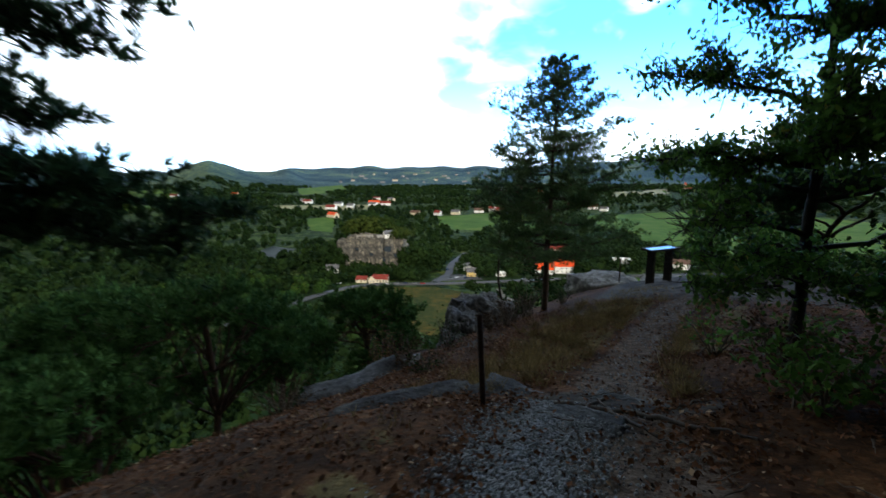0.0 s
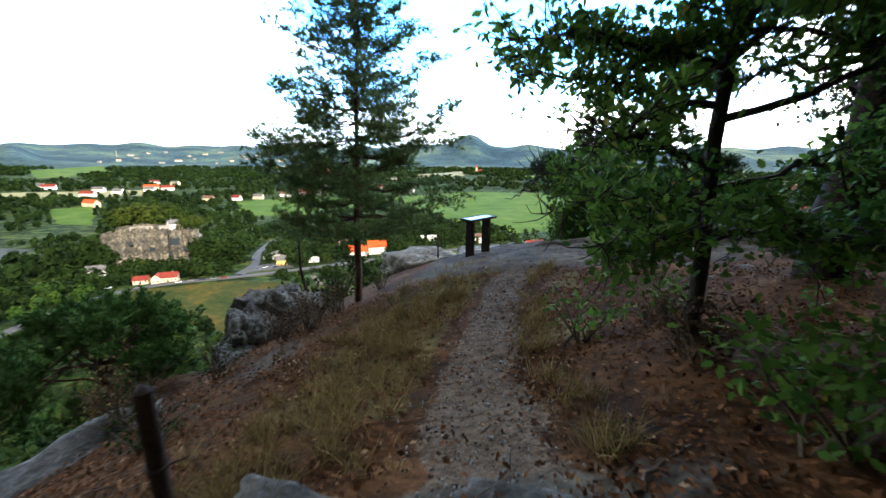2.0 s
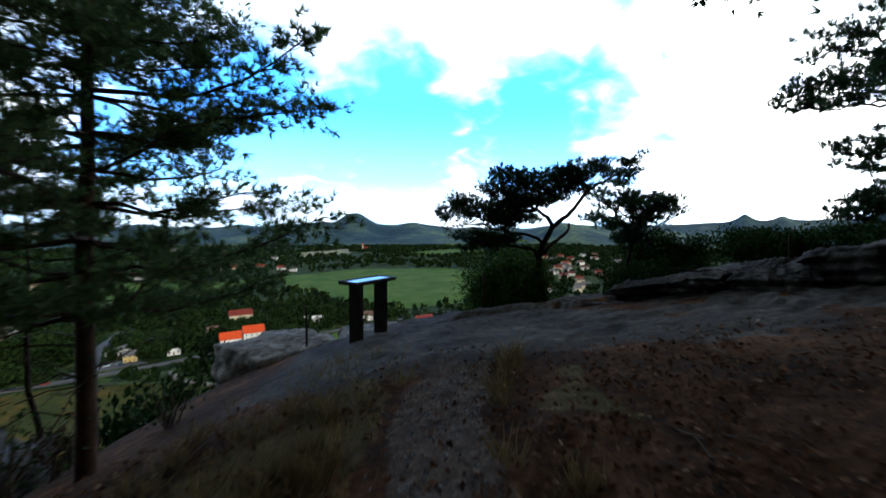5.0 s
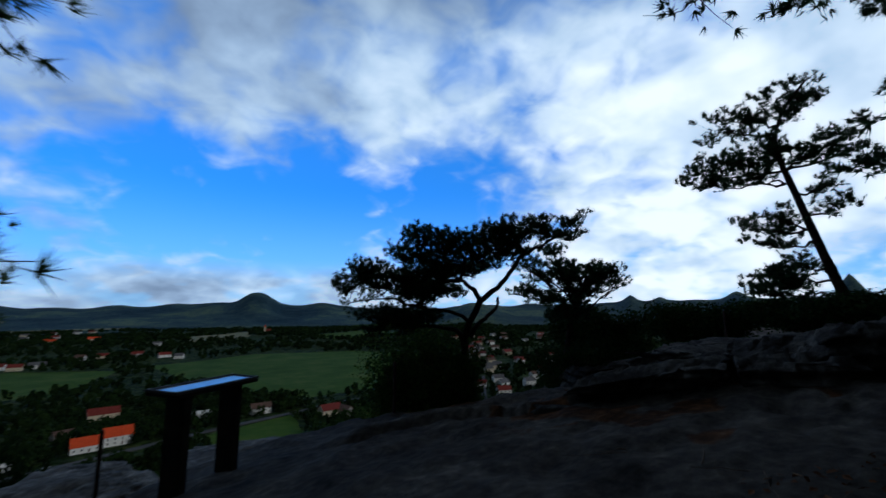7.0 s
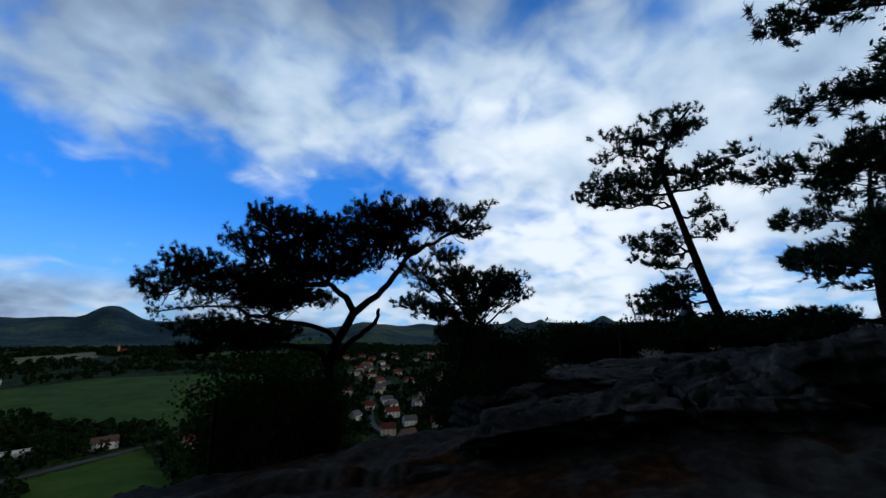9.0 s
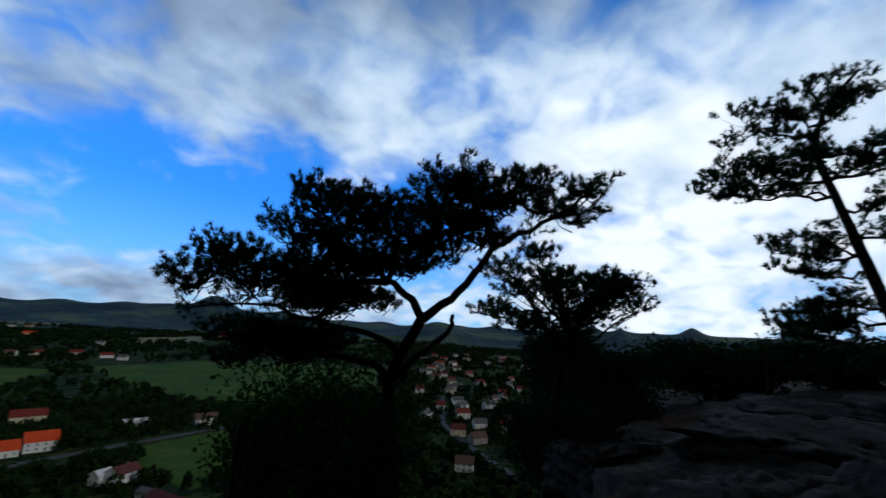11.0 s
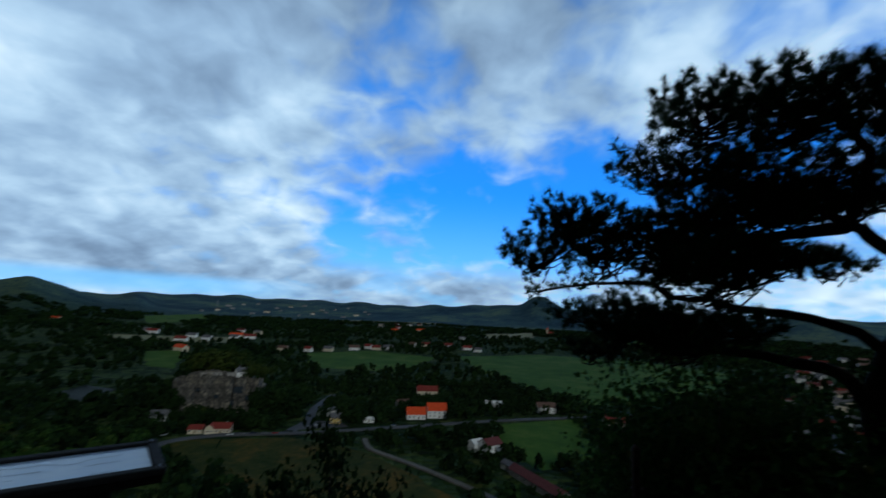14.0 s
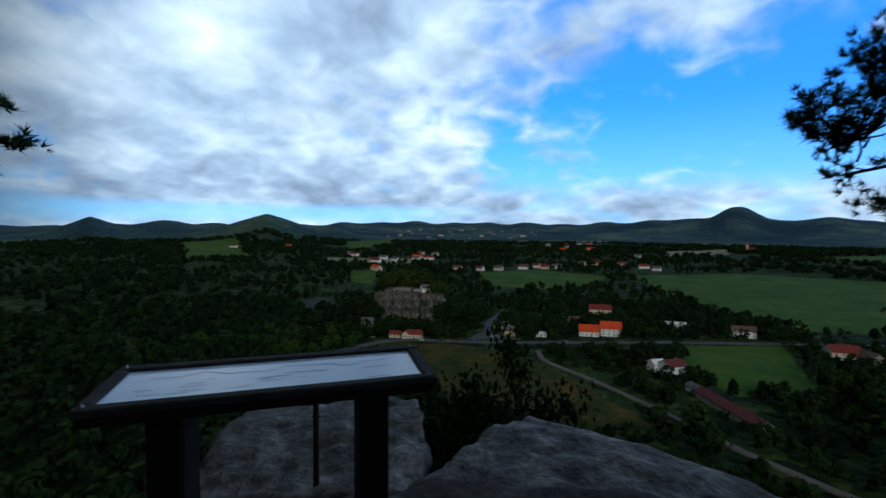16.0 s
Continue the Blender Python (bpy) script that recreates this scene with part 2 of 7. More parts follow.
    far_h = k.math("MULTIPLY", k.math("ADD", k.math("MULTIPLY", dome, 6.0), k.math("MULTIPLY", f2, 5.0)), far)
    bump(k, p, k.math("ADD", near_h, far_h), 0.9, 1.0)
    return m


M_GROUND = ground_material()
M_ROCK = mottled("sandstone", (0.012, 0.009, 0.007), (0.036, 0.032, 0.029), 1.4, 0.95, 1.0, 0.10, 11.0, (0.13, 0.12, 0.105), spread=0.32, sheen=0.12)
# pale stone, raised further to stand in for sky light on the boulders
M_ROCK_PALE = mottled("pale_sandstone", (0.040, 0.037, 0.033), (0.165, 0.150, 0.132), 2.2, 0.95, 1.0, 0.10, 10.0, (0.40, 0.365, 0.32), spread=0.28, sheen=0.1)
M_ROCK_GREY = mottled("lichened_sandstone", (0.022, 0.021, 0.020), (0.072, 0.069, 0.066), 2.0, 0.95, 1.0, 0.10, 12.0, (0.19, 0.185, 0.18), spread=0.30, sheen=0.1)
M_CASTLE = mottled("castle_sandstone", (0.024, 0.023, 0.021), (0.088, 0.083, 0.074), 0.16, 0.92, 1.0, 2.5, 0.6, (0.32, 0.28, 0.21), spread=0.26)
M_BARK = mottled("pine_bark", (0.007, 0.005, 0.004), (0.020, 0.014, 0.011), 9.0, 0.95, 1.0, 0.03, 30.0, (0.046, 0.030, 0.022), sheen=0.1)
M_BARK_RED = mottled("red_pine_bark", (0.020, 0.011, 0.008), (0.055, 0.028, 0.018), 7.0, 0.9, 0.9, 0.015, 40.0, (0.11, 0.058, 0.034))
M_BARK_OAK = mottled("oak_bark", (0.010, 0.008, 0.006), (0.030, 0.025, 0.020), 10.0, 0.95, 1.0, 0.02, 45.0)
M_TWIG = mottled("dry_twig", (0.045, 0.030, 0.020), (0.12, 0.085, 0.060), 14.0, 0.9, 0.5, 0.01)
M_ROOT = mottled("weathered_root", (0.035, 0.026, 0.020), (0.11, 0.09, 0.072), 12.0, 0.9, 0.8, 0.01, 60.0)
M_RUST = mottled("rusty_iron", (0.010, 0.007, 0.006), (0.034, 0.018, 0.012), 18.0, 0.85, 0.6, 0.004, 90.0, (0.070, 0.032, 0.018), metal=0.2)
M_POST_WOOD = mottled("dark_stained_timber", (0.008, 0.006, 0.005), (0.022, 0.017, 0.013), 6.0, 0.85, 0.6, 0.008, 50.0, sheen=0.1)
M_FRAME = mottled("weathered_board_frame", (0.022, 0.019, 0.017), (0.062, 0.055, 0.050), 8.0, 0.8, 0.5, 0.006, 60.0, sheen=0.15)
M_NEEDLE = leafy("pine_needles", (0.010, 0.026, 0.014), (0.040, 0.085, 0.036), None, 0.15)
M_NEEDLE_BLUE = leafy("young_pine_needles", (0.034, 0.068, 0.028), (0.125, 0.195, 0.070), None, 0.3)
M_NEEDLE_SLOPE = leafy("slope_pine_needles", (0.016, 0.044, 0.013), (0.070, 0.140, 0.036), None, 0.2, 0.9, 0.3)
M_AUTUMN = leafy("yellowing_leaves", (0.014, 0.034, 0.008), (0.070, 0.090, 0.018), (0.26, 0.14, 0.022), 0.2, 0.9, 0.1, 0.25)
M_OAK = leafy("oak_leaves", (0.024, 0.062, 0.014), (0.105, 0.200, 0.034), (0.32, 0.19, 0.030), 0.5, 0.5)
M_BUSH = leafy("bush_leaves", (0.007, 0.020, 0.006), (0.026, 0.056, 0.013), (0.055, 0.055, 0.015), 0.12, 0.9)
M_BUSH_GREEN = leafy("green_bush_leaves", (0.012, 0.034, 0.008), (0.050, 0.100, 0.018), (0.12, 0.11, 0.02), 0.3, 0.8)
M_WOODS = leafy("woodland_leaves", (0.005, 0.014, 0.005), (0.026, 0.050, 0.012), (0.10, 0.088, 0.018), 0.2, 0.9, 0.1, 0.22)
M_DRYLEAF = leafy("fallen_leaves", (0.030, 0.013, 0.008), (0.16, 0.068, 0.030), (0.44, 0.31, 0.19), 0.1, 0.9)
M_STRAW = leafy("dry_grass", (0.075, 0.053, 0.020), (0.23, 0.155, 0.060), (0.40, 0.30, 0.15), 0.3, 0.8)
M_HEATH = leafy("dry_heather", (0.030, 0.018, 0.012), (0.085, 0.050, 0.026), (0.12, 0.085, 0.03), 0.2, 0.8)
M_FIELD = mottled("mown_meadow", (0.034, 0.080, 0.008), (0.056, 0.112, 0.012), 0.02, 0.97, 0.5, 0.5, 0.12, (0.100, 0.138, 0.022), sheen=0.05)
M_OLIVE = mottled("rough_meadow", (0.012, 0.026, 0.005), (0.040, 0.048, 0.010), 0.035, 0.97, 0.9, 1.2, 0.25, (0.12, 0.072, 0.015), sheen=0.05)
M_TAN = mottled("stubble_field", (0.15, 0.155, 0.060), (0.24, 0.22, 0.10), 0.01, 0.95, 0.2, 0.2, 0.3)
M_ROAD = mottled("asphalt", (0.050, 0.053, 0.057), (0.088, 0.092, 0.098), 0.1, 0.85, 0.2, 0.02, 2.0)
M_GRAVEL = mottled("gravel_road", (0.085, 0.078, 0.066), (0.18, 0.165, 0.14), 0.2, 0.95, 0.4, 0.05, 2.0)
M_PLASTER = mottled("white_plaster", (0.72, 0.72, 0.70), (0.86, 0.86, 0.84), 0.5, 0.9, 0.1, 0.01, 5.0)
M_YELLOW = mottled("yellow_plaster", (0.52, 0.38, 0.12), (0.64, 0.48, 0.18), 0.5, 0.9, 0.1, 0.01, 5.0)
M_CREAM = mottled("cream_plaster", (0.56, 0.49, 0.35), (0.70, 0.62, 0.46), 0.5, 0.9, 0.1, 0.01, 5.0)
M_STONEWALL = mottled("grey_plaster", (0.22, 0.20, 0.18), (0.36, 0.34, 0.31), 0.4, 0.9, 0.2, 0.02, 4.0)


def tiled(name, c1, c2):
    """Roof tiles in courses, a little uneven."""
    m, k, p = material(name)
    co = k.n("ShaderNodeTexCoord").outputs["Object"]
    w = k.n("ShaderNodeTexWave")
    w.bands_direction = "Z"
    k.put(w.inputs["Vector"], co)
    w.inputs["Scale"].default_value, w.inputs["Distortion"].default_value = 1.1, 0.6
    f = k.math("ADD", k.math("MULTIPLY", k.noise(co, 0.6, 5.0), 0.7), k.math("MULTIPLY", w.outputs["Fac"], 0.3))
    k.put(p.inputs["Base Color"], k.ramp(f, (0.3, c1), (0.7, c2)))
    p.inputs["Roughness"].default_value = 0.8
    bump(k, p, w.outputs["Fac"], 0.4, 0.04)
    return m


M_ROOF_ORANGE = tiled("orange_roof_tiles", (0.58, 0.060, 0.013), (0.80, 0.100, 0.022))
M_ROOF_RED = tiled("red_roof_tiles", (0.15, 0.022, 0.017), (0.25, 0.042, 0.030))
M_ROOF_MAROON = tiled("maroon_roof_tiles", (0.085, 0.020, 0.020), (0.16, 0.042, 0.040))
M_ROOF_GREY = tiled("grey_slate_roof", (0.085, 0.085, 0.095), (0.17, 0.17, 0.18))
M_ROOF_BROWN = tiled("brown_roof_tiles", (0.095, 0.055, 0.042), (0.17, 0.105, 0.080))


def plain(name, c, rough=0.5, metal=0.0):
    m, k, p = material(name)
    co = k.n("ShaderNodeTexCoord").outputs["Object"]
    v = k.noise(co, 3.0, 4.0)
    k.put(p.inputs["Base Color"], k.ramp(v, (0.3, tuple(x * 0.85 for x in c)), (0.7, c)))
    p.inputs["Roughness"].default_value, p.inputs["Metallic"].default_value = rough, metal
    return m


M_PANE = plain("window_glass", (0.035, 0.045, 0.055), 0.08)
M_DOOR = plain("door_wood", (0.10, 0.055, 0.030), 0.6)
M_TRIM = plain("white_trim", (0.78, 0.77, 0.74), 0.6)
M_RUBBER = plain("tyre_rubber", (0.02, 0.02, 0.022), 0.8)
M_CAR_WHITE = plain("white_car_paint", (0.75, 0.76, 0.78), 0.25)
M_CAR_SILVER = plain("silver_car_paint", (0.40, 0.42, 0.45), 0.25, 0.5)
M_CAR_DARK = plain("dark_blue_car_paint", (0.025, 0.035, 0.08), 0.25)
M_CAR_RED = plain("red_car_paint", (0.35, 0.03, 0.03), 0.25)
# matt dark green stands in for trees mirrored in the water
M_WATER = mottled("pond_water", (0.004, 0.009, 0.007), (0.010, 0.018, 0.012), 0.2, 0.55, 0.05, 0.01, sheen=0.03)
M_STEEL = plain("steel_mast", (0.35, 0.36, 0.38), 0.5, 0.6)


def panel_material():
    """A pale printed map sheet behind wet, slightly glossy acrylic."""
    m, k, p = material("printed_panel_sheet")
    co = k.n("ShaderNodeTexCoord").outputs["Object"]
    mp = k.n("ShaderNodeMapping")
    k.put(mp.inputs[0], co)
    mp.inputs["Scale"].default_value = (1.0, 3.0, 1.0)
    # sheet whitened and blued to stand in for the sky reflected in it
    k.put(p.inputs["Base Color"], k.ramp(k.noise(mp.outputs[0], 6.0, 5.0), (0.35, (0.70, 0.80, 0.94)), (0.65, (0.80, 0.88, 0.97))))
    p.inputs["Roughness"].default_value, p.inputs["Specular IOR Level"].default_value = 0.14, 0.6
    bump(k, p, k.noise(mp.outputs[0], 30.0, 3.0), 0.12, 0.002)
    return m


M_SHEET = panel_material()
M_PRINT = plain("grey_print", (0.22, 0.27, 0.33), 0.4)


# ---------------------------------------------------------------- mesh tools
class MB:
    """Collects triangles and quads as arrays and turns them into one mesh."""
    def __init__(self):
        self.v, self.f3, self.f4, self.tint, self.n = [], [], [], [], 0

    def add(self, v, f, tint=0.5):
        v, f = np.asarray(v, float).reshape(-1, 3), np.asarray(f, int)
        (self.f3 if f.shape[1] == 3 else self.f4).append(f + self.n)
        self.v.append(v)
        self.tint.append(np.broadcast_to(np.asarray(tint, float), (len(v),)))
        self.n += len(v)

    def tube(self, pts, r0, r1, sides=7, wobble=0.0, rng=None, close=True):
        pts = np.asarray(pts, float)
        n = len(pts)
        rad = np.linspace(r0, r1, n)
        tan = np.gradient(pts, axis=0)
        tan /= np.linalg.norm(tan, axis=1)[:, None] + 1e-9
        ref = np.array((0.31, 0.9, 0.2)) if abs(tan[0][2]) > 0.8 else np.array((0, 0, 1.0))
        u = np.cross(tan, ref)
        u /= np.linalg.norm(u, axis=1)[:, None] + 1e-9
        w = np.cross(tan, u)
        a = np.arange(sides) * math.tau / sides
        rr = rad[:, None] * (1 + (wobble * rng.standard_normal((n, sides)) if wobble else 0))
        v = pts[:, None] + rr[..., None] * (np.cos(a)[None, :, None] * u[:, None] + np.sin(a)[None, :, None] * w[:, None])
        i, j = np.meshgrid(np.arange(n - 1), np.arange(sides), indexing="ij")
        k = (j + 1) % sides
        f = np.stack([i * sides + j, i * sides + k, (i + 1) * sides + k, (i + 1) * sides + j], -1).reshape(-1, 4)
        self.add(v, f)
        if close:
            tip = np.vstack([v[-1], pts[-1] + tan[-1] * rad[-1]])
            self.add(tip, [(q, (q + 1) % sides, sides) for q in range(sides)])

    def strew(self, tv, tf, pos, rot, size, tint):
        """Copies of a template at many places, turns and sizes."""
        tv, tf = np.asarray(tv, float), np.asarray(tf, int)
        m, k = len(pos), len(tv)
        if not m:
            return
        v = np.einsum("mij,kj->mki", rot, tv) * np.asarray(size, float).reshape(-1, 1, 1) + pos[:, None]
        f = tf[None] + (np.arange(m) * k)[:, None, None]
        self.add(v.reshape(-1, 3), f.reshape(-1, tf.shape[1]), np.repeat(np.broadcast_to(tint, (m,)), k))

    def mesh(self, name, mat, smooth=False):
        me = bpy.data.meshes.new(name)
        v = np.concatenate(self.v)
        f3 = np.concatenate(self.f3) if self.f3 else np.zeros((0, 3), int)
        f4 = np.concatenate(self.f4) if self.f4 else np.zeros((0, 4), int)
        me.vertices.add(len(v))
        me.vertices.foreach_set("co", v.ravel())
        me.loops.add(f3.size + f4.size)
        me.loops.foreach_set("vertex_index", np.concatenate([f3.ravel(), f4.ravel()]).astype(np.int32))
        me.polygons.add(len(f3) + len(f4))
        start = np.concatenate([np.arange(len(f3)) * 3, f3.size + np.arange(len(f4)) * 4]).astype(np.int32)
        me.polygons.foreach_set("loop_start", start)
        me.polygons.foreach_set("use_smooth", np.full(len(start), smooth))
        me.update(calc_edges=True)
        at = me.attributes.new("tint", "FLOAT", "POINT")
        at.data.foreach_set("value", np.concatenate(self.tint).astype(np.float32))
        me.materials.append(mat)
        return me


def thing(name, label, category, at=(0, 0, 0), group="", kind="", turn=0.0):
    """An empty at the base of a thing, to which its parts belong."""
    e = new(name)
    e.empty_display_size = 0.1
    e.matrix_basis = pose(*at, 0, 0, turn)
    return tagged(e, label, category, group, kind)


def child(name, me, parent, label="", at=None):
    ob = new(name, me)
    ob.parent = parent
    if at is not None:
        ob.matrix_basis = at
    return tagged(ob, label) if label else ob


def part(name, bm, mat, parent, label="", smooth=False, at=None):
    """A bmesh as one mesh object under a thing or under a part."""
    me = bpy.data.meshes.new(name)
    bm.to_mesh(me)
    bm.free()
    me.materials.append(mat)
    if smooth:
        for q in me.polygons:
            q.use_smooth = True
    return child(name, me, parent, label, at)


def box(size, at=(0, 0, 0), bevel=0.0, bm=None):
    bm = bm or bmesh.new()
    made = bmesh.ops.create_cube(bm, size=1.0)["verts"]
    bmesh.ops.scale(bm, vec=size, verts=made)
    bmesh.ops.translate(bm, vec=at, verts=made)
    if bevel:
        edges = list({e for q in made for e in q.link_edges})
        bmesh.ops.bevel(bm, geom=edges, offset=bevel, segments=1, affect="EDGES")
    return bm


def unit(v):
    v = np.asarray(v, float)
    return v / (np.linalg.norm(v, axis=-1, keepdims=True) + 1e-9)


def turns(axis, rng):
    """Rotation matrices whose third axis follows the given directions, with a random spin."""
    w = unit(axis)
    r = unit(rng.standard_normal(w.shape))
    u = unit(np.cross(r, w))
    return np.stack([u, np.cross(w, u), w], -1)


def spread_dirs(rng, n):
    return unit(rng.standard_normal((n, 3)))


# ---------------------------------------------------------------- the lie of the land
def smooth(a, b, x):
    t = np.clip((x - a) / (b - a), 0, 1)
    return t * t * (3 - 2 * t)


WAVES = [(np.random.RandomState(i).uniform(-1, 1, 2), np.random.RandomState(i + 50).uniform(0, 6.28)) for i in range(24)]


def ripple(x, y, size, octaves=4):
    """Smooth irregular relief, about -1 to 1."""
    z, amp = 0 * x, 1.0
    for o in range(octaves):
        for d, ph in WAVES[o * 6:o * 6 + 6]:
            z = z + amp * np.sin((d[0] * x + d[1] * y) * 4.4 / size + ph + 1.7 * np.sin((d[1] * x - d[0] * y) * 2.1 / size))
        size, amp = size * 0.47, amp * 0.5
    return z / 6


def path_x(y):
    return np.interp(y, (-30, -3, 0.4, 2.7, 5, 7.4, 10.5, 13), (-2, -0.1, 0.0, 0.3, 0.9, 2.0, 2.7, 3.0))


def crest(x, y):
    """The top of the hill: a spine that falls towards the lookout, a gentle rise to one side and a steeper fall to the other."""
    z = np.interp(y, (-30, -3, 0.4, 2.7, 5, 7.4, 10.5, 13), (5, 2.0, 1.2, 0.62, 0.45, 0.45, 0.05, -0.35))
    dx = x - path_x(y)
    r, l = np.clip(dx, 0, 20), np.clip(-dx, 0, 7)
    return z + 0.1 * np.minimum(r, 7) + 0.035 * np.clip(r - 7, 0, 13) - 0.08 * l - 0.045 * l * l + 0.34 * np.exp(-((x - 4.7) ** 2 + (y - 3.6) ** 2) / 2.4) + 0.26 * np.exp(-((x - 2.3) ** 2 + (y - 2.2) ** 2) / 1.1) + 0.05 * ripple(x, y, 1.6)


def brink(x, y):
    """Metres beyond the edge of the hilltop; negative on it."""
    front = np.interp(x, (-8, -3, -1, 0.5, 2, 4, 5, 6, 6.6, 7.2, 7.7, 8.6, 10.6, 14, 25, 60), (8.0, 10.2, 11.8, 12.6, 12.7, 12.7, 12.1, 10.9, 10.2, 10.0, 10.7, 11.2, 11.9, 13.5, 17, 24))
    left = -5.6 + 0.5 * np.sin(y * 0.7) + 0.3 * np.sin(y * 1.9 + 1)
    return np.maximum(np.maximum(left - x, y - front), 0.6 * (x - 30))


RIDGE_AZ = (-180, -110, -75, -60, -50, -35, -28, -12, 0, 6, 13, 20, 40, 52, 65, 80, 110, 180)
RIDGE_EL = (1.0, 1.0, 0.0, 0.55, 0.55, 0.95, 1.15, 0.9, 1.35, 1.4, 1.1, 0.95, 1.2, 1.4, 1.6, 1.7, 1.0, 1.0)
HILLS = ((-65.1, 1.15, 3100, 3.0, 1.25), (-58.5, 0.85, 3600, 3.5, 2), (-47.9, 1.1, 2900, 7.0, 1.5), (-48.0, 1.82, 2900, 2.5, 1.35), (-39.3, 0.85, 3600, 1.2, 2),
         (8.7, 1.75, 4250, 4.2, 2), (8.6, 2.72, 4250, 1.75, 2.6), (16.2, 1.55, 4300, 2.2, 2), (36, 1.5, 3300, 4.0, 2),
         (55.4, 2.2, 4200, 1.0, 1.6), (58.6, 1.92, 4200, 1.0, 1.6), (66.2, 2.3, 4300, 1.2, 1.8), (75.4, 3.8, 3000, 1.9, 1.35))


def valley(x, y):
    r, az = np.hypot(x, y), np.degrees(np.arctan2(x, y))
    z = -95 + 58 * np.clip((r - 800) / 3200, 0, 1)
    s = smooth(2700, 4500, r)
    el = np.interp(az, RIDGE_AZ, RIDGE_EL) + (0.16 * np.sin(az * 0.55) * np.sin(az * 0.21 + 1) + 0.10 * np.sin(az * 1.3 + 2)) * (1 - 0.75 * smooth(42, 52, az)) - 0.12
    z = z * (1 - s) + np.tan(np.radians(el)) * r * s
    for a, el, dist, w, pw in HILLS:
        g = np.exp(-np.abs((az - a) / w) ** pw) * np.exp(-((r - dist) / (0.17 * dist)) ** 2)
        z = z + (math.tan(radians(el)) * dist - z) * g
    return z + smooth(900, 2500, r) * (4.0 * ripple(x, y, 560, 4)) + smooth(2300, 3000, r) * 2.6 * ripple(x, y, 90, 3)


def land(x, y):
    x, y = np.asarray(x, float), np.asarray(y, float)
    d = np.clip(brink(x, y), 0, None)
    drop = np.where(d < 12, 2.3 * d - 1.0 * (1 - np.exp(-d / 0.6)) * np.minimum(d, 1), 26.6 + 0.62 * (d - 12))
    top = crest(x, y) - drop + smooth(0, 6, d) * np.exp(-d / 60) * 2.0 * ripple(x, y, 9.0)
    v = valley(x, y)
    k = 6.0
    return np.where(d > 0.01, np.maximum(top, v) + k * np.exp(-np.abs(top - v) / k) * 0.3 * smooth(5, 40, d), top)


def z_at(x, y):
    return float(land(x, y))


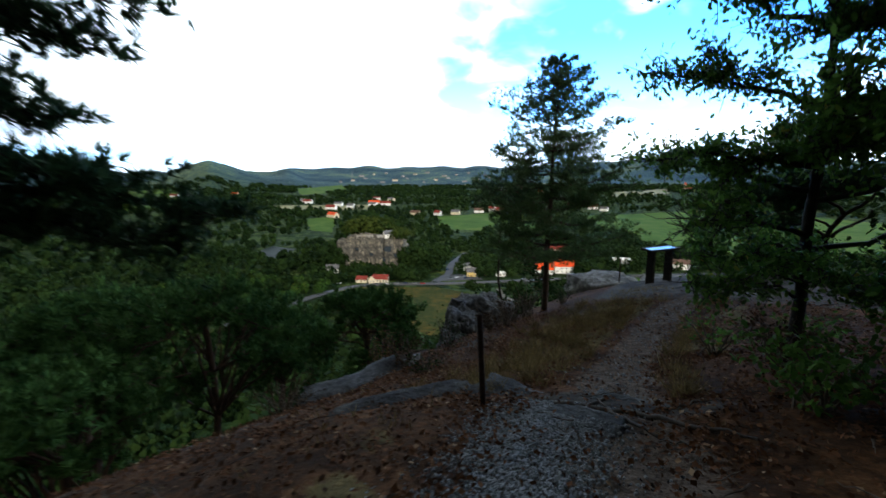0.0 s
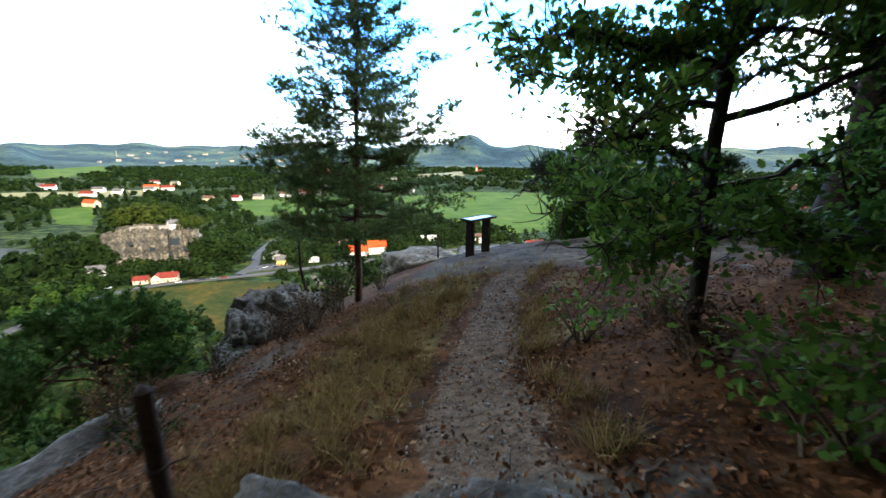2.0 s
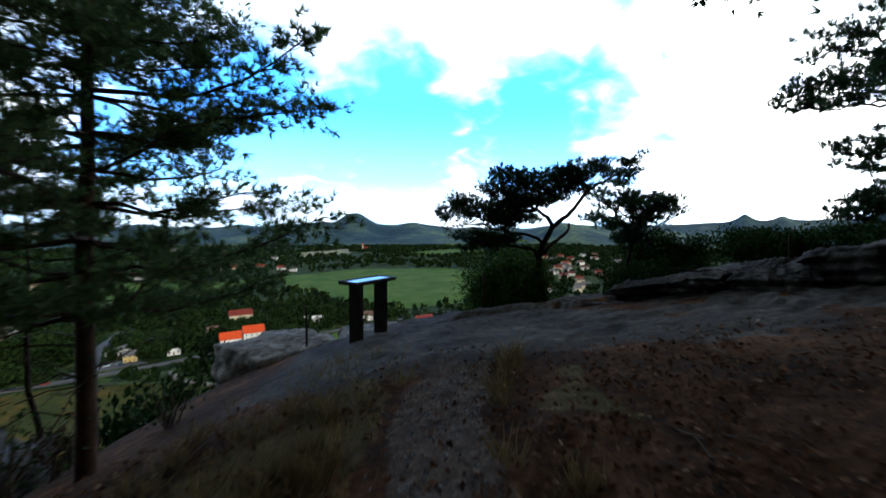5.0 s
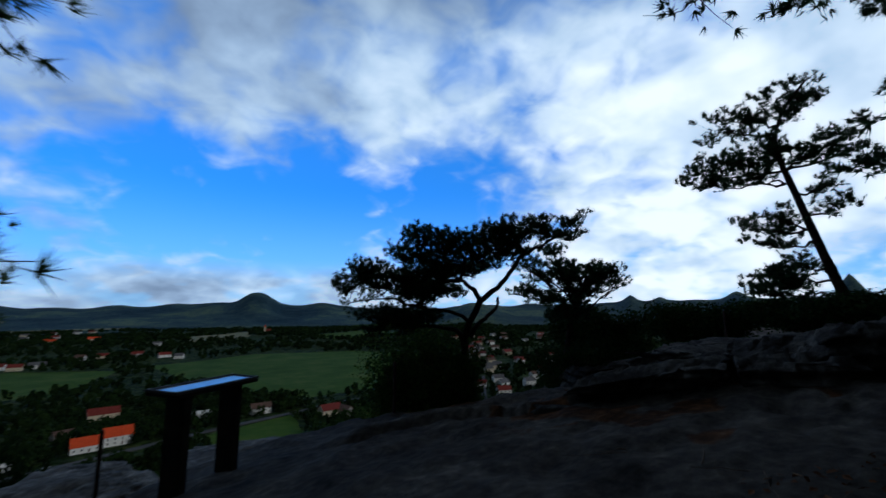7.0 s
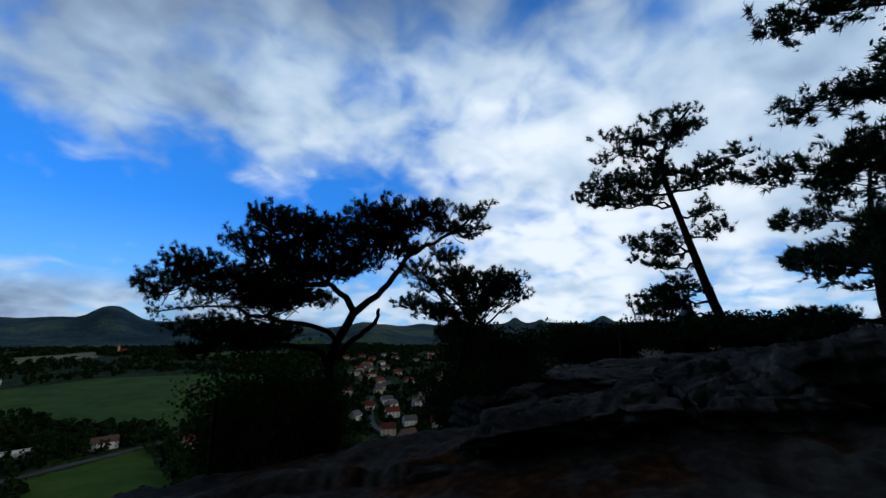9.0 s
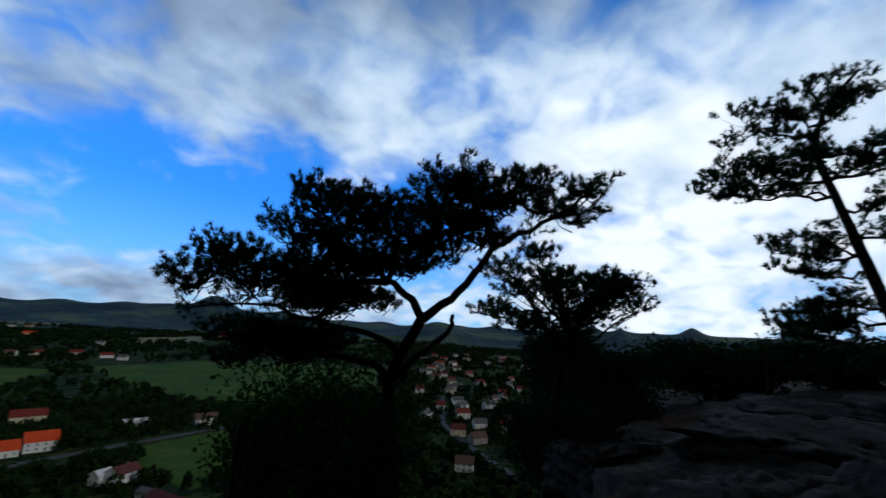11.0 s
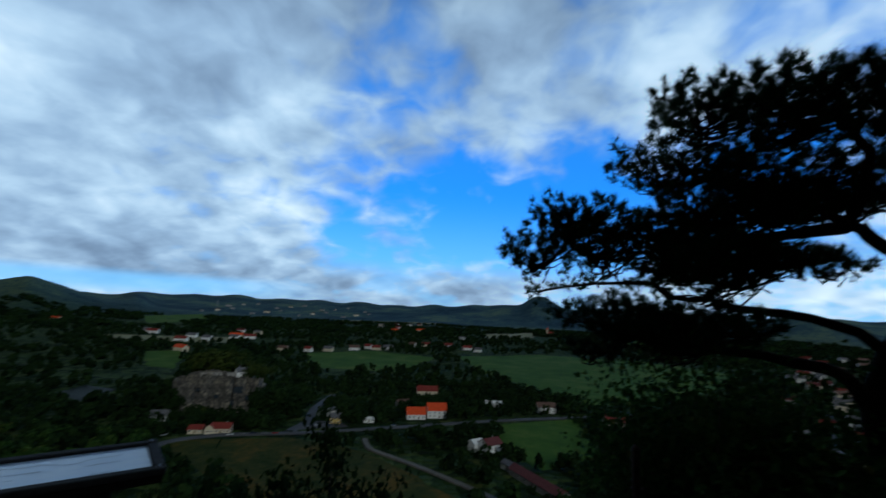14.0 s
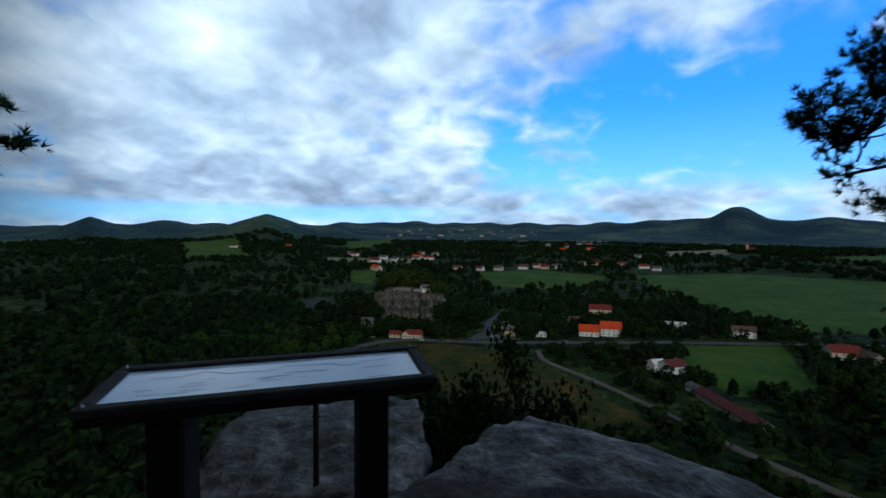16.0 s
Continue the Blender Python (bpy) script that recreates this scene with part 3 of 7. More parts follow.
def ground():
    cx, cy = 1.5, 6.0
    az = np.radians(np.concatenate([np.arange(-84, 98, 0.34), np.arange(98, 276, 2.0)]))
    rad = np.concatenate([np.arange(0.09, 15, 0.09), 15 * 1.041 ** np.arange(0, 145)])
    rad = np.append(rad[rad < 4800], 4850)
    A, Rr = np.meshgrid(az, rad)
    x, y = cx + Rr * np.sin(A), cy + Rr * np.cos(A)
    z = land(x, y)
    d, dx = brink(x, y), x - path_x(y)
    # bare sandstone towards the lookout, on slabs beside the path and on the cliffs
    bare = 1 - 0.75 * smooth(0.0, 0.3, ripple(x + 11, y - 4, 1.4)) * smooth(3.6, 5.0, x)
    dome = bare * smooth(7.0, 7.7, y + 0.35 * ripple(x, y, 1.5) + 0.45 * np.clip(dx, 0, 4)) * smooth(-3.0, -1.4, dx)
    slabs = smooth(0.35, 0.6, ripple(x + 3, y + 9, 2.4)) * smooth(-0.9, -1.6, dx) * smooth(-7, -5, dx)
    step = np.exp(-((y - 0.75) / 0.35) ** 2 - ((dx - 0.1) / 1.1) ** 2) * 0.9
    rock = np.clip(np.maximum(np.maximum(dome, slabs), np.maximum(step, smooth(-0.4, 0.8, d) * (1 - smooth(14, 30, d)) * 0.8)), 0, 1)
    edge_noise = np.abs(ripple(x * 1.0, y * 1.6, 1.1, 4))
    z = z + rock * (0.05 * ripple(x, y, 0.9) + 0.10 * (0.35 - edge_noise) * smooth(3.0, 6.0, x) * smooth(30, 14, x)) - 0.05 * smooth(1.0, 0.3, np.abs(dx + 0.15 * ripple(x, y, 1.1))) * (1 - rock) * smooth(9, 6, y)
    # a crack and low step across the bare dome
    run = y - np.interp(x, (2.8, 4.4, 4.9, 5.15, 5.6, 6.4), (10.8, 10.5, 10.2, 9.3, 9.05, 9.15)) + 0.05 * ripple(x, y, 0.5)
    z = z + smooth(2.9, 3.6, x) * smooth(6.6, 6.0, x) * (0.10 * smooth(-0.05, 0.06, run) * smooth(0.9, 0.2, run) - 0.05 * np.exp(-(run / 0.08) ** 2))
    way = smooth(0.50, 0.22, np.abs(dx - 0.08 + 0.16 * ripple(x, y, 1.3)) - 0.16 * smooth(1.2, 0.2, y)) * smooth(9.5, 7.5, y)
    grass = smooth(0.2, 0.5, ripple(x - 5, y, 1.5)) * smooth(2.2, 0.9, np.abs(dx)) * smooth(0.4, 0.8, np.abs(dx)) + smooth(1.5, 3, y) * smooth(8, 6, y) * smooth(-2.2, -1.2, dx) * smooth(-0.3, -0.7, dx)
    far = smooth(6, 25, d)
    n, m = len(rad), len(az)
    i, j = np.meshgrid(np.arange(n - 1), np.arange(m), indexing="ij")
    k = (j + 1) % m
    mb = MB()
    f = np.stack([i * m + j, (i + 1) * m + j, (i + 1) * m + k, i * m + k], -1).reshape(-1, 4)
    mb.add(np.stack([x, y, z], -1), f[:, ::-1])
    me = mb.mesh("ground", M_GROUND, True)
    # close the middle of the sheet
    bm = bmesh.new()
    bm.from_mesh(me)
    bm.verts.ensure_lookup_table()
    bm.faces.new([bm.verts[q] for q in range(m)][::-1])
    bm.to_mesh(me)
    bm.free()
    # the hills mask sets how much painted haze the far ground takes
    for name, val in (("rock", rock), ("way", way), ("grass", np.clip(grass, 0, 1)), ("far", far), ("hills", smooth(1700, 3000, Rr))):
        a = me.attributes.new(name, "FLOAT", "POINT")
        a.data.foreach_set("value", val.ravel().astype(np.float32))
    return tagged(new("ground", me), "brown leaf-strewn hilltop of bare sandstone above a wooded valley", "ground", kind="structure")


ground()


# ---------------------------------------------------------------- fields, roads, water in the valley
def inside(poly, x, y):
    x, y = np.asarray(x, float), np.asarray(y, float)
    hit = np.zeros(x.shape, bool)
    for (x1, y1), (x2, y2) in zip(poly, poly[1:] + poly[:1]):
        cross = ((y1 > y) != (y2 > y)) & (x < (x2 - x1) * (y - y1) / (y2 - y1 + 1e-9) + x1)
        hit ^= cross
    return hit


CLEAR = []          # polygons without trees
SPOTS = []          # (x, y, half width, depth in front) without trees


def field(poly, mat, label, lift=0.8, name="meadow"):
    CLEAR.append(poly)
    bm = bmesh.new()
    cx, cy = np.mean([p[0] for p in poly]), np.mean([p[1] for p in poly])
    ring = []
    rg = np.random.RandomState(int(abs(cx)) % 1000)
    for (x1, y1), (x2, y2) in zip(poly, poly[1:] + poly[:1]):
        n = 8
        for i in range(n):
            t = i / n
            w = 0.025 * math.hypot(x2 - x1, y2 - y1) * math.sin(math.pi * t) * rg.uniform(-1, 1)
            x, y = x1 + (x2 - x1) * t, y1 + (y2 - y1) * t
            ring.append((x + w * (y2 - y1) / (math.hypot(x2 - x1, y2 - y1) + 1e-6), y - w * (x2 - x1) / (math.hypot(x2 - x1, y2 - y1) + 1e-6)))
    rows = []
    for s in (1.0, 0.75, 0.5, 0.25):
        rows.append([bm.verts.new((cx + (x - cx) * s, cy + (y - cy) * s, z_at(cx + (x - cx) * s, cy + (y - cy) * s) + (lift if s < 1 else -0.6 + lift))) for x, y in ring])
    mid = bm.verts.new((cx, cy, z_at(cx, cy) + lift))
    m = len(ring)
    for a, b in zip(rows, rows[1:]):
        for i in range(m):
            bm.faces.new((a[i], a[(i + 1) % m], b[(i + 1) % m], b[i]))
    for i in range(m):
        bm.faces.new((rows[-1][i], rows[-1][(i + 1) % m], mid))
    bmesh.ops.recalc_face_normals(bm, faces=bm.faces)
    me = bpy.data.meshes.new(name)
    bm.to_mesh(me)
    bm.free()
    if me.polygons and me.polygons[0].normal.z < 0:
        me.flip_normals()
    me.materials.append(mat)
    return tagged(new(name, me), label, "field", kind="structure")


field([(-33, 985), (168, 1110), (395, 1065), (520, 900), (420, 760), (250, 560), (146, 535), (95, 592), (60, 690), (28, 754)], M_FIELD, "wide green mown meadow on the valley floor")
field([(-346, 892), (-222, 1005), (-69, 946), (-118, 709), (-254, 714)], M_FIELD, "green meadow in front of a row of houses")
field([(-212, 309), (-131, 338), (-66, 316), (10, 242), (-34, 205), (-99, 232), (-150, 262)], M_OLIVE, "rough olive meadow below the road")
field([(30, 416), (105, 456), (100, 342), (52, 305), (28, 335)], M_FIELD, "small green paddock between houses")
field([(-1864, 1204), (-1783, 1427), (-1079, 907), (-1130, 750)], M_FIELD, "far green meadow among woods", 2.0)
field([(-1404, 1758), (-1410, 2190), (-1032, 1653), (-1095, 1410)], M_FIELD, "far green field on a rise", 2.0)
field([(-596, 774), (-555, 824), (-426, 619), (-480, 634)], M_FIELD, "small green meadow behind the castle rock")
field([(41, 1830), (293, 2093), (243, 1733), (52, 1567)], M_TAN, "pale stubble field before the woods", 2.0)
field([(420, 1700), (760, 1900), (900, 1600), (480, 1480)], M_FIELD, "far green field beside woods", 2.0)
field([(-900, 1010), (-640, 1120), (-560, 1000), (-760, 900)], M_TAN, "pale field at the edge of a village", 1.0)
field([(-760, 2500), (-200, 2700), (-150, 2500), (-700, 2300)], M_TAN, "distant pale field", 3.0)
field([(900, 2500), (1500, 2600), (1450, 2350), (900, 2250)], M_FIELD, "distant green field under hills", 3.0)
field([(1500, 1500), (2100, 1500), (1900, 1250), (1450, 1300)], M_FIELD, "distant green clearing in woods", 3.0)


def ribbon(pts, width, mat, name, label, lift, sight=20):
    pts = np.asarray(pts, float)
    t = np.linspace(0, len(pts) - 1, (len(pts) - 1) * 8 + 1)
    fine = np.stack([np.interp(t, np.arange(len(pts)), pts[:, i]) for i in (0, 1)], -1)
    for _ in range(3):
        fine[1:-1] = (fine[:-2] + 2 * fine[1:-1] + fine[2:]) / 4
    tan = unit(np.gradient(fine, axis=0))
    side = np.stack([-tan[:, 1], tan[:, 0]], -1)
    mb = MB()
    cols = []
    for s, h in ((-0.56, -0.9), (-0.5, 0), (0.5, 0), (0.56, -0.9)):
        p = fine + side * width * s
        cols.append(np.column_stack([p, land(p[:, 0], p[:, 1]) + lift + h]))
    v = np.stack(cols, 1).reshape(-1, 3)
    n = len(fine)
    mb.add(v, [(i * 4 + c, i * 4 + c + 1, i * 4 + c + 5, i * 4 + c + 4) for i in range(n - 1) for c in range(3)][::1])
    me = mb.mesh(name, mat)
    if me.polygons[1].normal.z < 0:
        me.flip_normals()
    for a, b in zip(fine, fine[1:]):
        q = (a + b) / 2
        SPOTS.append((q[0], q[1], width * 0.9 + 3, sight))
    return tagged(new(name, me), label, "road", kind="structure")


ribbon([(-226, 200), (-219, 240), (-216, 265), (-211, 288), (-200, 315), (-180, 331), (-134, 346), (-104, 359), (-38, 393), (27, 428), (104, 460), (190, 495)], 5.8, M_ROAD, "road_1", "grey asphalt road through the valley village", 1.1, 45)
ribbon([(-150, 500), (-146, 427), (-133, 384), (-136, 352)], 7.0, M_ROAD, "road_2", "grey asphalt side road joining the main road", 1.15)
ribbon([(-75, 345), (-66, 322), (-24, 292), (13, 260), (40, 232), (68, 211), (100, 194)], 3.8, M_GRAVEL, "road_3", "pale gravel lane beside the rough meadow", 1.2, 14)
ribbon([(245, 240), (262, 300), (300, 400), (420, 560)], 5.5, M_ROAD, "road_4", "narrow asphalt street between houses", 1.2)
field([(-140, 352), (-118, 365), (-96, 375), (-110, 392), (-128, 386)], M_ROAD, "asphalt parking yard beside the yellow house", 1.05, "parking_yard")
tagged(field([(-412, 424), (-424, 474), (-376, 462), (-353, 402)], M_WATER, "dark still pond between trees", 0.7, "pond"), category="pond")
SPOTS.append((-392, 438, 30, 70))


# ---------------------------------------------------------------- village
def prism(L, W, h, rh):
    """Walls of a house with two gables, open underneath the roof."""
    bm = bmesh.new()
    v = [bm.verts.new(p) for p in ((-L / 2, -W / 2, -1.5), (L / 2, -W / 2, -1.5), (L / 2, W / 2, -1.5), (-L / 2, W / 2, -1.5),
                                   (-L / 2, -W / 2, h), (L / 2, -W / 2, h), (L / 2, W / 2, h), (-L / 2, W / 2, h), (-L / 2, 0, h + rh), (L / 2, 0, h + rh))]
    for q in ((0, 1, 5, 4), (2, 3, 7, 6), (1, 2, 6, 9, 5), (3, 0, 4, 8, 7), (3, 2, 1, 0), (4, 5, 9, 8), (6, 7, 8, 9)):
        bm.faces.new([v[i] for i in q])
    return bm


def slab_roof(L, W, h, rh, over=0.5, thick=0.25):
    bm = bmesh.new()
    s = rh / (W / 2)
    e = W / 2 + over
    prof = [(-e, h - s * over), (0, h + rh), (e, h - s * over), (e, h - s * over + thick), (0, h + rh + thick * 1.2), (-e, h - s * over + thick)]
    a = [bm.verts.new((-L / 2 - over, y, z)) for y, z in prof]
    b = [bm.verts.new((L / 2 + over, y, z)) for y, z in prof]
    for i in range(6):
        j = (i + 1) % 6
        bm.faces.new((a[i], b[i], b[j], a[j]))
    for q in (a, b):
        bm.faces.new((q[0], q[1], q[4], q[5]))
        bm.faces.new((q[1], q[2], q[3], q[4]))
    bmesh.ops.recalc_face_normals(bm, faces=bm.faces)
    bmesh.ops.translate(bm, vec=(0, 0, 0.04), verts=bm.verts)
    return bm


SHARED = {}


def shared(key, make, mat):
    """Mesh data that alike pieces have in common."""
    if key not in SHARED:
        bm = make()
        me = bpy.data.meshes.new(key)
        bm.to_mesh(me)
        bm.free()
        me.materials.append(mat)
        SHARED[key] = me
    return SHARED[key]


def window(parent, x, y, z, turn, w=1.1, h=1.4, frame_mat=None):
    m = frame_mat or M_TRIM
    fr = child("window", shared("window_frame_%s" % m.name, lambda: box((1.25, 0.12, 1.55), (0, 0, 0)), m), parent, "", pose(x, y, z, 0, 0, turn) @ Matrix.Diagonal((w / 1.1, 1, h / 1.4, 1)))
    child("pane", shared("window_pane", lambda: box((0.48, 0.06, 1.35), (-0.27, -0.055, 0), 0, box((0.48, 0.06, 1.35), (0.27, -0.055, 0))), M_PANE), fr)
    return fr


def house(x, y, turn, L, W, h, rh, wall, roof, label, cols=3, floors=1, chimney=True, category="house", clear=48):
    z = z_at(x, y) + 0.6
    e = thing("house", label, category, (x, y, z), turn=turn)
    part("wall", prism(L, W, h, rh), wall, e)
    rf = part("roof", slab_roof(L, W, h, rh), roof, e)
    if chimney:
        part("chimney", box((0.8, 0.7, 2.2), (L * 0.22, W * 0.12, h + rh * 0.85), 0.04), M_STONEWALL, rf)
    for f in range(floors):
        zz = 1.6 + f * 2.9
        if zz + 0.7 > h:
            break
        for c in range(cols):
            wx = (c + 0.5) / cols * L - L / 2
            if f == 0 and c == cols // 2 and cols > 2:
                continue
            window(e, wx, -W / 2 - 0.04, zz, 0)
        for s in (-1, 1):
            window(e, s * (L / 2 + 0.04), -W * 0.2, zz, 90 * s)
            window(e, s * (L / 2 + 0.04), W * 0.2, zz, 90 * s)
    for s in (-1, 1):
        if rh > 3.0:
            window(e, s * (L / 2 + 0.04), 0, h + 0.9, 90 * s, 0.9, 1.1)
    if cols > 2:
        part("door", box((1.1, 0.12, 2.2), ((cols // 2 + 0.5) / cols * L - L / 2, -W / 2 - 0.04, 0.9), 0.02), M_DOOR, e)
    SPOTS.append((x, y, max(L, W) * 0.62, clear))
    return e


# the inn by the road and its annexe
house(-183, 338, 14, 13, 7, 3.5, 3.2, M_CREAM, M_ROOF_RED, "long cream inn with a red tiled roof by the road", 5, 1)
house(-190, 335.0, 104, 8, 6.5, 3.6, 2.9, M_CREAM, M_ROOF_RED, "cream gabled front wing of the inn by the road", 3, 2, False)
house(-200.5, 333.5, 14, 10, 6.5, 2.8, 2.4, M_CREAM, M_ROOF_RED, "low cream annexe with a bright red roof", 3, 1, False)
house(-110, 384, 12, 8.5, 7.5, 5.4, 2.8, M_YELLOW, M_ROOF_GREY, "tall yellow house with a dark slate roof at the junction", 3, 2)
house(-46, 420, 14, 17, 10, 4.2, 5.2, M_PLASTER, M_ROOF_ORANGE, "low white house wing with a bright orange tiled roof", 4, 1, False)
house(-28, 430, 14, 18, 11, 6.6, 5.6, M_PLASTER, M_ROOF_ORANGE, "white farmhouse with a bright orange tiled roof", 4, 2)
house(19, 332, 38, 13, 11, 7.0, 3.2, M_PLASTER, M_ROOF_MAROON, "white two-storey house with a maroon roof in a garden", 3, 2)
house(9, 338, 38, 9, 8, 5.0, 2.2, M_PLASTER, M_PLASTER, "white side wing with a pale flat-pitched roof", 3, 1, False)
house(44, 277, -60, 46, 8, 3.0, 2.6, M_STONEWALL, M_ROOF_MAROON, "long low shed with a dark red roof beside the lane", 7, 1, False, "shed")
house(31, 302, -55, 12, 7, 3.0, 1.6, M_PLASTER, M_ROOF_GREY, "small pale garage beside the lane", 3, 1, False, "garage")
house(82, 480, 6, 19, 9, 5.6, 3.8, M_PLASTER, M_ROOF_BROWN, "white house with a brown roof along the road", 4, 2)
house(137, 432, 12, 20, 12, 6.0, 4.5, M_CREAM, M_ROOF_RED, "cream house with a red tiled roof beside a dark tree", 4, 2)
house(150, 424, -70, 14, 9, 5.0, 4.0, M_STONEWALL, M_ROOF_BROWN, "grey barn with a brown roof", 3, 1, False, "barn")
house(29, 494, 8, 20, 8, 3.6, 1.6, M_PLASTER, M_PLASTER, "low white hall with a pale roof", 4, 1, False)
house(-48, 536, 12, 24, 11, 5.0, 5.0, M_CREAM, M_ROOF_RED, "house with a broad red tiled roof behind the orange one", 4, 1)
house(-66, 470, 30, 14, 8, 3.4, 2.6, M_STONEWALL, M_ROOF_BROWN, "brown-roofed outbuilding among trees", 3, 1, False, "barn")
house(-126, 412, 60, 16, 8, 3.4, 2.0, M_PLASTER, M_ROOF_GREY, "low grey-roofed building behind the yellow house", 4, 1, False)
house(-84, 396, 10, 9, 5, 2.6, 1.2, M_PLASTER, M_PLASTER, "small white garage by the road", 3, 1, False, "garage")
house(-258, 378, 40, 12, 8, 4.0, 3.6, M_STONEWALL, M_ROOF_RED, "house with a dark red roof beside the castle rock", 3, 1)
house(-250, 360, 20, 13, 8, 4.0, 3.2, M_PLASTER, M_ROOF_GREY, "grey-roofed white house below the castle rock", 3, 1)

# the row of houses behind the middle meadow
for i, (px, py) in enumerate([(-345, 925), (-310, 950), (-267, 1002), (-246, 1050), (-222, 1030), (-198, 1052), (-155, 1165), (-120, 1180), (-9, 1145), (18, 1105), (-395, 910), (-60, 1190)]):
    house(px, py, (17 * i) % 50 - 20, 17 + 3 * (i % 3), 10, 5.5, 5.0, (M_PLASTER, M_CREAM, M_PLASTER)[i % 3], (M_ROOF_RED, M_ROOF_GREY, M_ROOF_BROWN, M_ROOF_RED)[i % 4],
          ("white house with a red roof beyond the meadow", "cream house with a grey roof beyond the meadow", "white house with a brown roof beyond the meadow", "white house with a bright red roof beyond the meadow")[i % 4], 3, 1, True, "house", 70)
for i, (px, py) in enumerate([(-390, 1850), (-325, 1886), (-209, 1781), (-876, 1130), (-662, 967), (-626, 1135), (-635, 1022), (-842, 1108), (-554, 814), (-602, 1085), (-1454, 1150), (-300, 1700), (-700, 1060), (-580, 1120), (-1300, 1280)]):
    house(px, py, (23 * i) % 60 - 30, 24 + 4 * (i % 3), 12, 6.5, 5.5, (M_PLASTER, M_PLASTER, M_CREAM)[i % 3], (M_ROOF_GREY, M_ROOF_RED, M_ROOF_ORANGE)[i % 3],
          ("distant white house with a grey roof among trees", "distant white house with a red roof among trees", "distant cream house with an orange roof among trees")[i % 3], 3, 1, False, "house", 90)
# the small town on the other side
for i, (px, py) in enumerate([(631, 861), (600, 800), (534, 686), (560, 720), (402, 501), (385, 470), (285, 353), (284, 323), (346, 343), (330, 372), (637, 631), (596, 674), (1003, 1031), (283, 247), (521, 388), (486, 337), (339, 308)]):
    house(px, py, (31 * i) % 80 - 60, 14 + 2 * (i % 3), 10, 6.2 - (i % 2), 4.2, (M_PLASTER, M_PLASTER, M_CREAM, M_STONEWALL)[i % 4], (M_ROOF_GREY, M_ROOF_MAROON, M_ROOF_BROWN, M_ROOF_RED, M_ROOF_GREY)[i % 5],
          ("white town house with a slate roof in the valley", "white town house with a red tiled roof", "town house with a brown roof and small windows", "town house with a red roof beside gardens", "pale town house with a grey roof")[i % 5], 3, 2, True, "house", 60)
for i, (px, py) in enumerate([(390, 390), (532, 546), (512, 640), (703, 692), (221, 265), (419, 455), (356, 478), (455, 590), (610, 575), (470, 500), (365, 250)]):
    house(px, py, (37 * i) % 70 - 55, 11 + 2 * (i % 3), 9, 5.6 + (i % 2), 4.0, (M_PLASTER, M_PLASTER, M_PLASTER, M_CREAM)[i % 4], (M_ROOF_GREY, M_ROOF_RED, M_ROOF_GREY, M_ROOF_RED, M_ROOF_BROWN)[i % 5],
          ("white house with a grey roof on the edge of the town", "white house with a red roof on the edge of the town", "white house with a slate roof between gardens", "cream house with a red roof between gardens", "white house with a brown roof between gardens")[i % 5], 3, 2, True, "house", 70)
for i, (px, py) in enumerate([(904, 1263), (1045, 1260), (836, 1264), (997, 1261), (987, 911), (784, 1005), (640, 905), (690, 950), (740, 1010), (700, 880), (655, 780), (580, 840), (860, 1150), (930, 1120)]):
    house(px, py, (41 * i) % 70 - 50, 20 + 3 * (i % 3), 12, 7.0, 5.0, (M_CREAM, M_PLASTER)[i % 2], (M_ROOF_RED, M_ROOF_BROWN, M_ROOF_RED, M_ROOF_GREY)[i % 4],
          ("cream town building with a red roof", "white town building with a brown roof", "town building with a red tiled roof", "white town building with a grey roof")[i % 4], 3, 2, False, "house", 70)
for i, (px, py) in enumerate([(799, 1154), (1171, 1197), (653, 422), (412, 613), (923, 1009), (1088, 1107), (626, 617), (509, 519), (486, 622), (580, 651), (669, 901), (552, 762), (300, 430), (345, 420), (-434, 2070), (-368, 2119), (-307, 2163), (-265, 2194), (-32, 1483), (-702, 1292), (-634, 1266)]):
    house(px, py, (29 * i) % 70 - 45, 13 + 3 * (i % 3) + (8 if py > 1000 else 0), 10, 6.5, 4.4, (M_PLASTER, M_PLASTER, M_CREAM)[i % 3], (M_ROOF_GREY, M_ROOF_RED, M_ROOF_GREY, M_ROOF_MAROON)[i % 4],
          ("white gabled house with a grey roof among gardens", "white gabled house with a red roof among gardens", "pale gabled house with a slate roof among gardens", "white gabled house with a maroon roof among gardens")[i % 4], 3, 2, py < 800, "house", 75)
# small works buildings of the distant town
for i in range(22):
    a, r = radians(-33 + 0.9 * i + (i % 3) * 0.7), 2900 + 140 * ((i * 7) % 6)
    house(r * math.sin(a), r * math.cos(a), -math.degrees(a) + 17 * (i % 5) - 30, 14 + 7 * (i % 4), 14, 6 + 3 * (i % 2), 4, (M_STONEWALL, M_CREAM, M_STONEWALL)[i % 3], (M_ROOF_GREY, M_ROOF_BROWN, M_ROOF_GREY)[i % 3], ("grey works building of a distant town", "cream block of a distant town", "grey works hall of a distant town")[i % 3], 4, 1, False, "factory", 60)
tw = thing("chimney_mast", "slim pale chimney of the distant town", "chimney", (3300 * math.sin(radians(-31.5)), 3300 * math.cos(radians(-31.5)), z_at(3300 * math.sin(radians(-31.5)), 3300 * math.cos(radians(-31.5)))))
mb = MB()
mb.tube([(0, 0, -2), (0, 0, 20), (0, 0, 40)], 2.2, 1.5, 10)
child("shaft", mb.mesh("shaft", M_STONEWALL), tw)
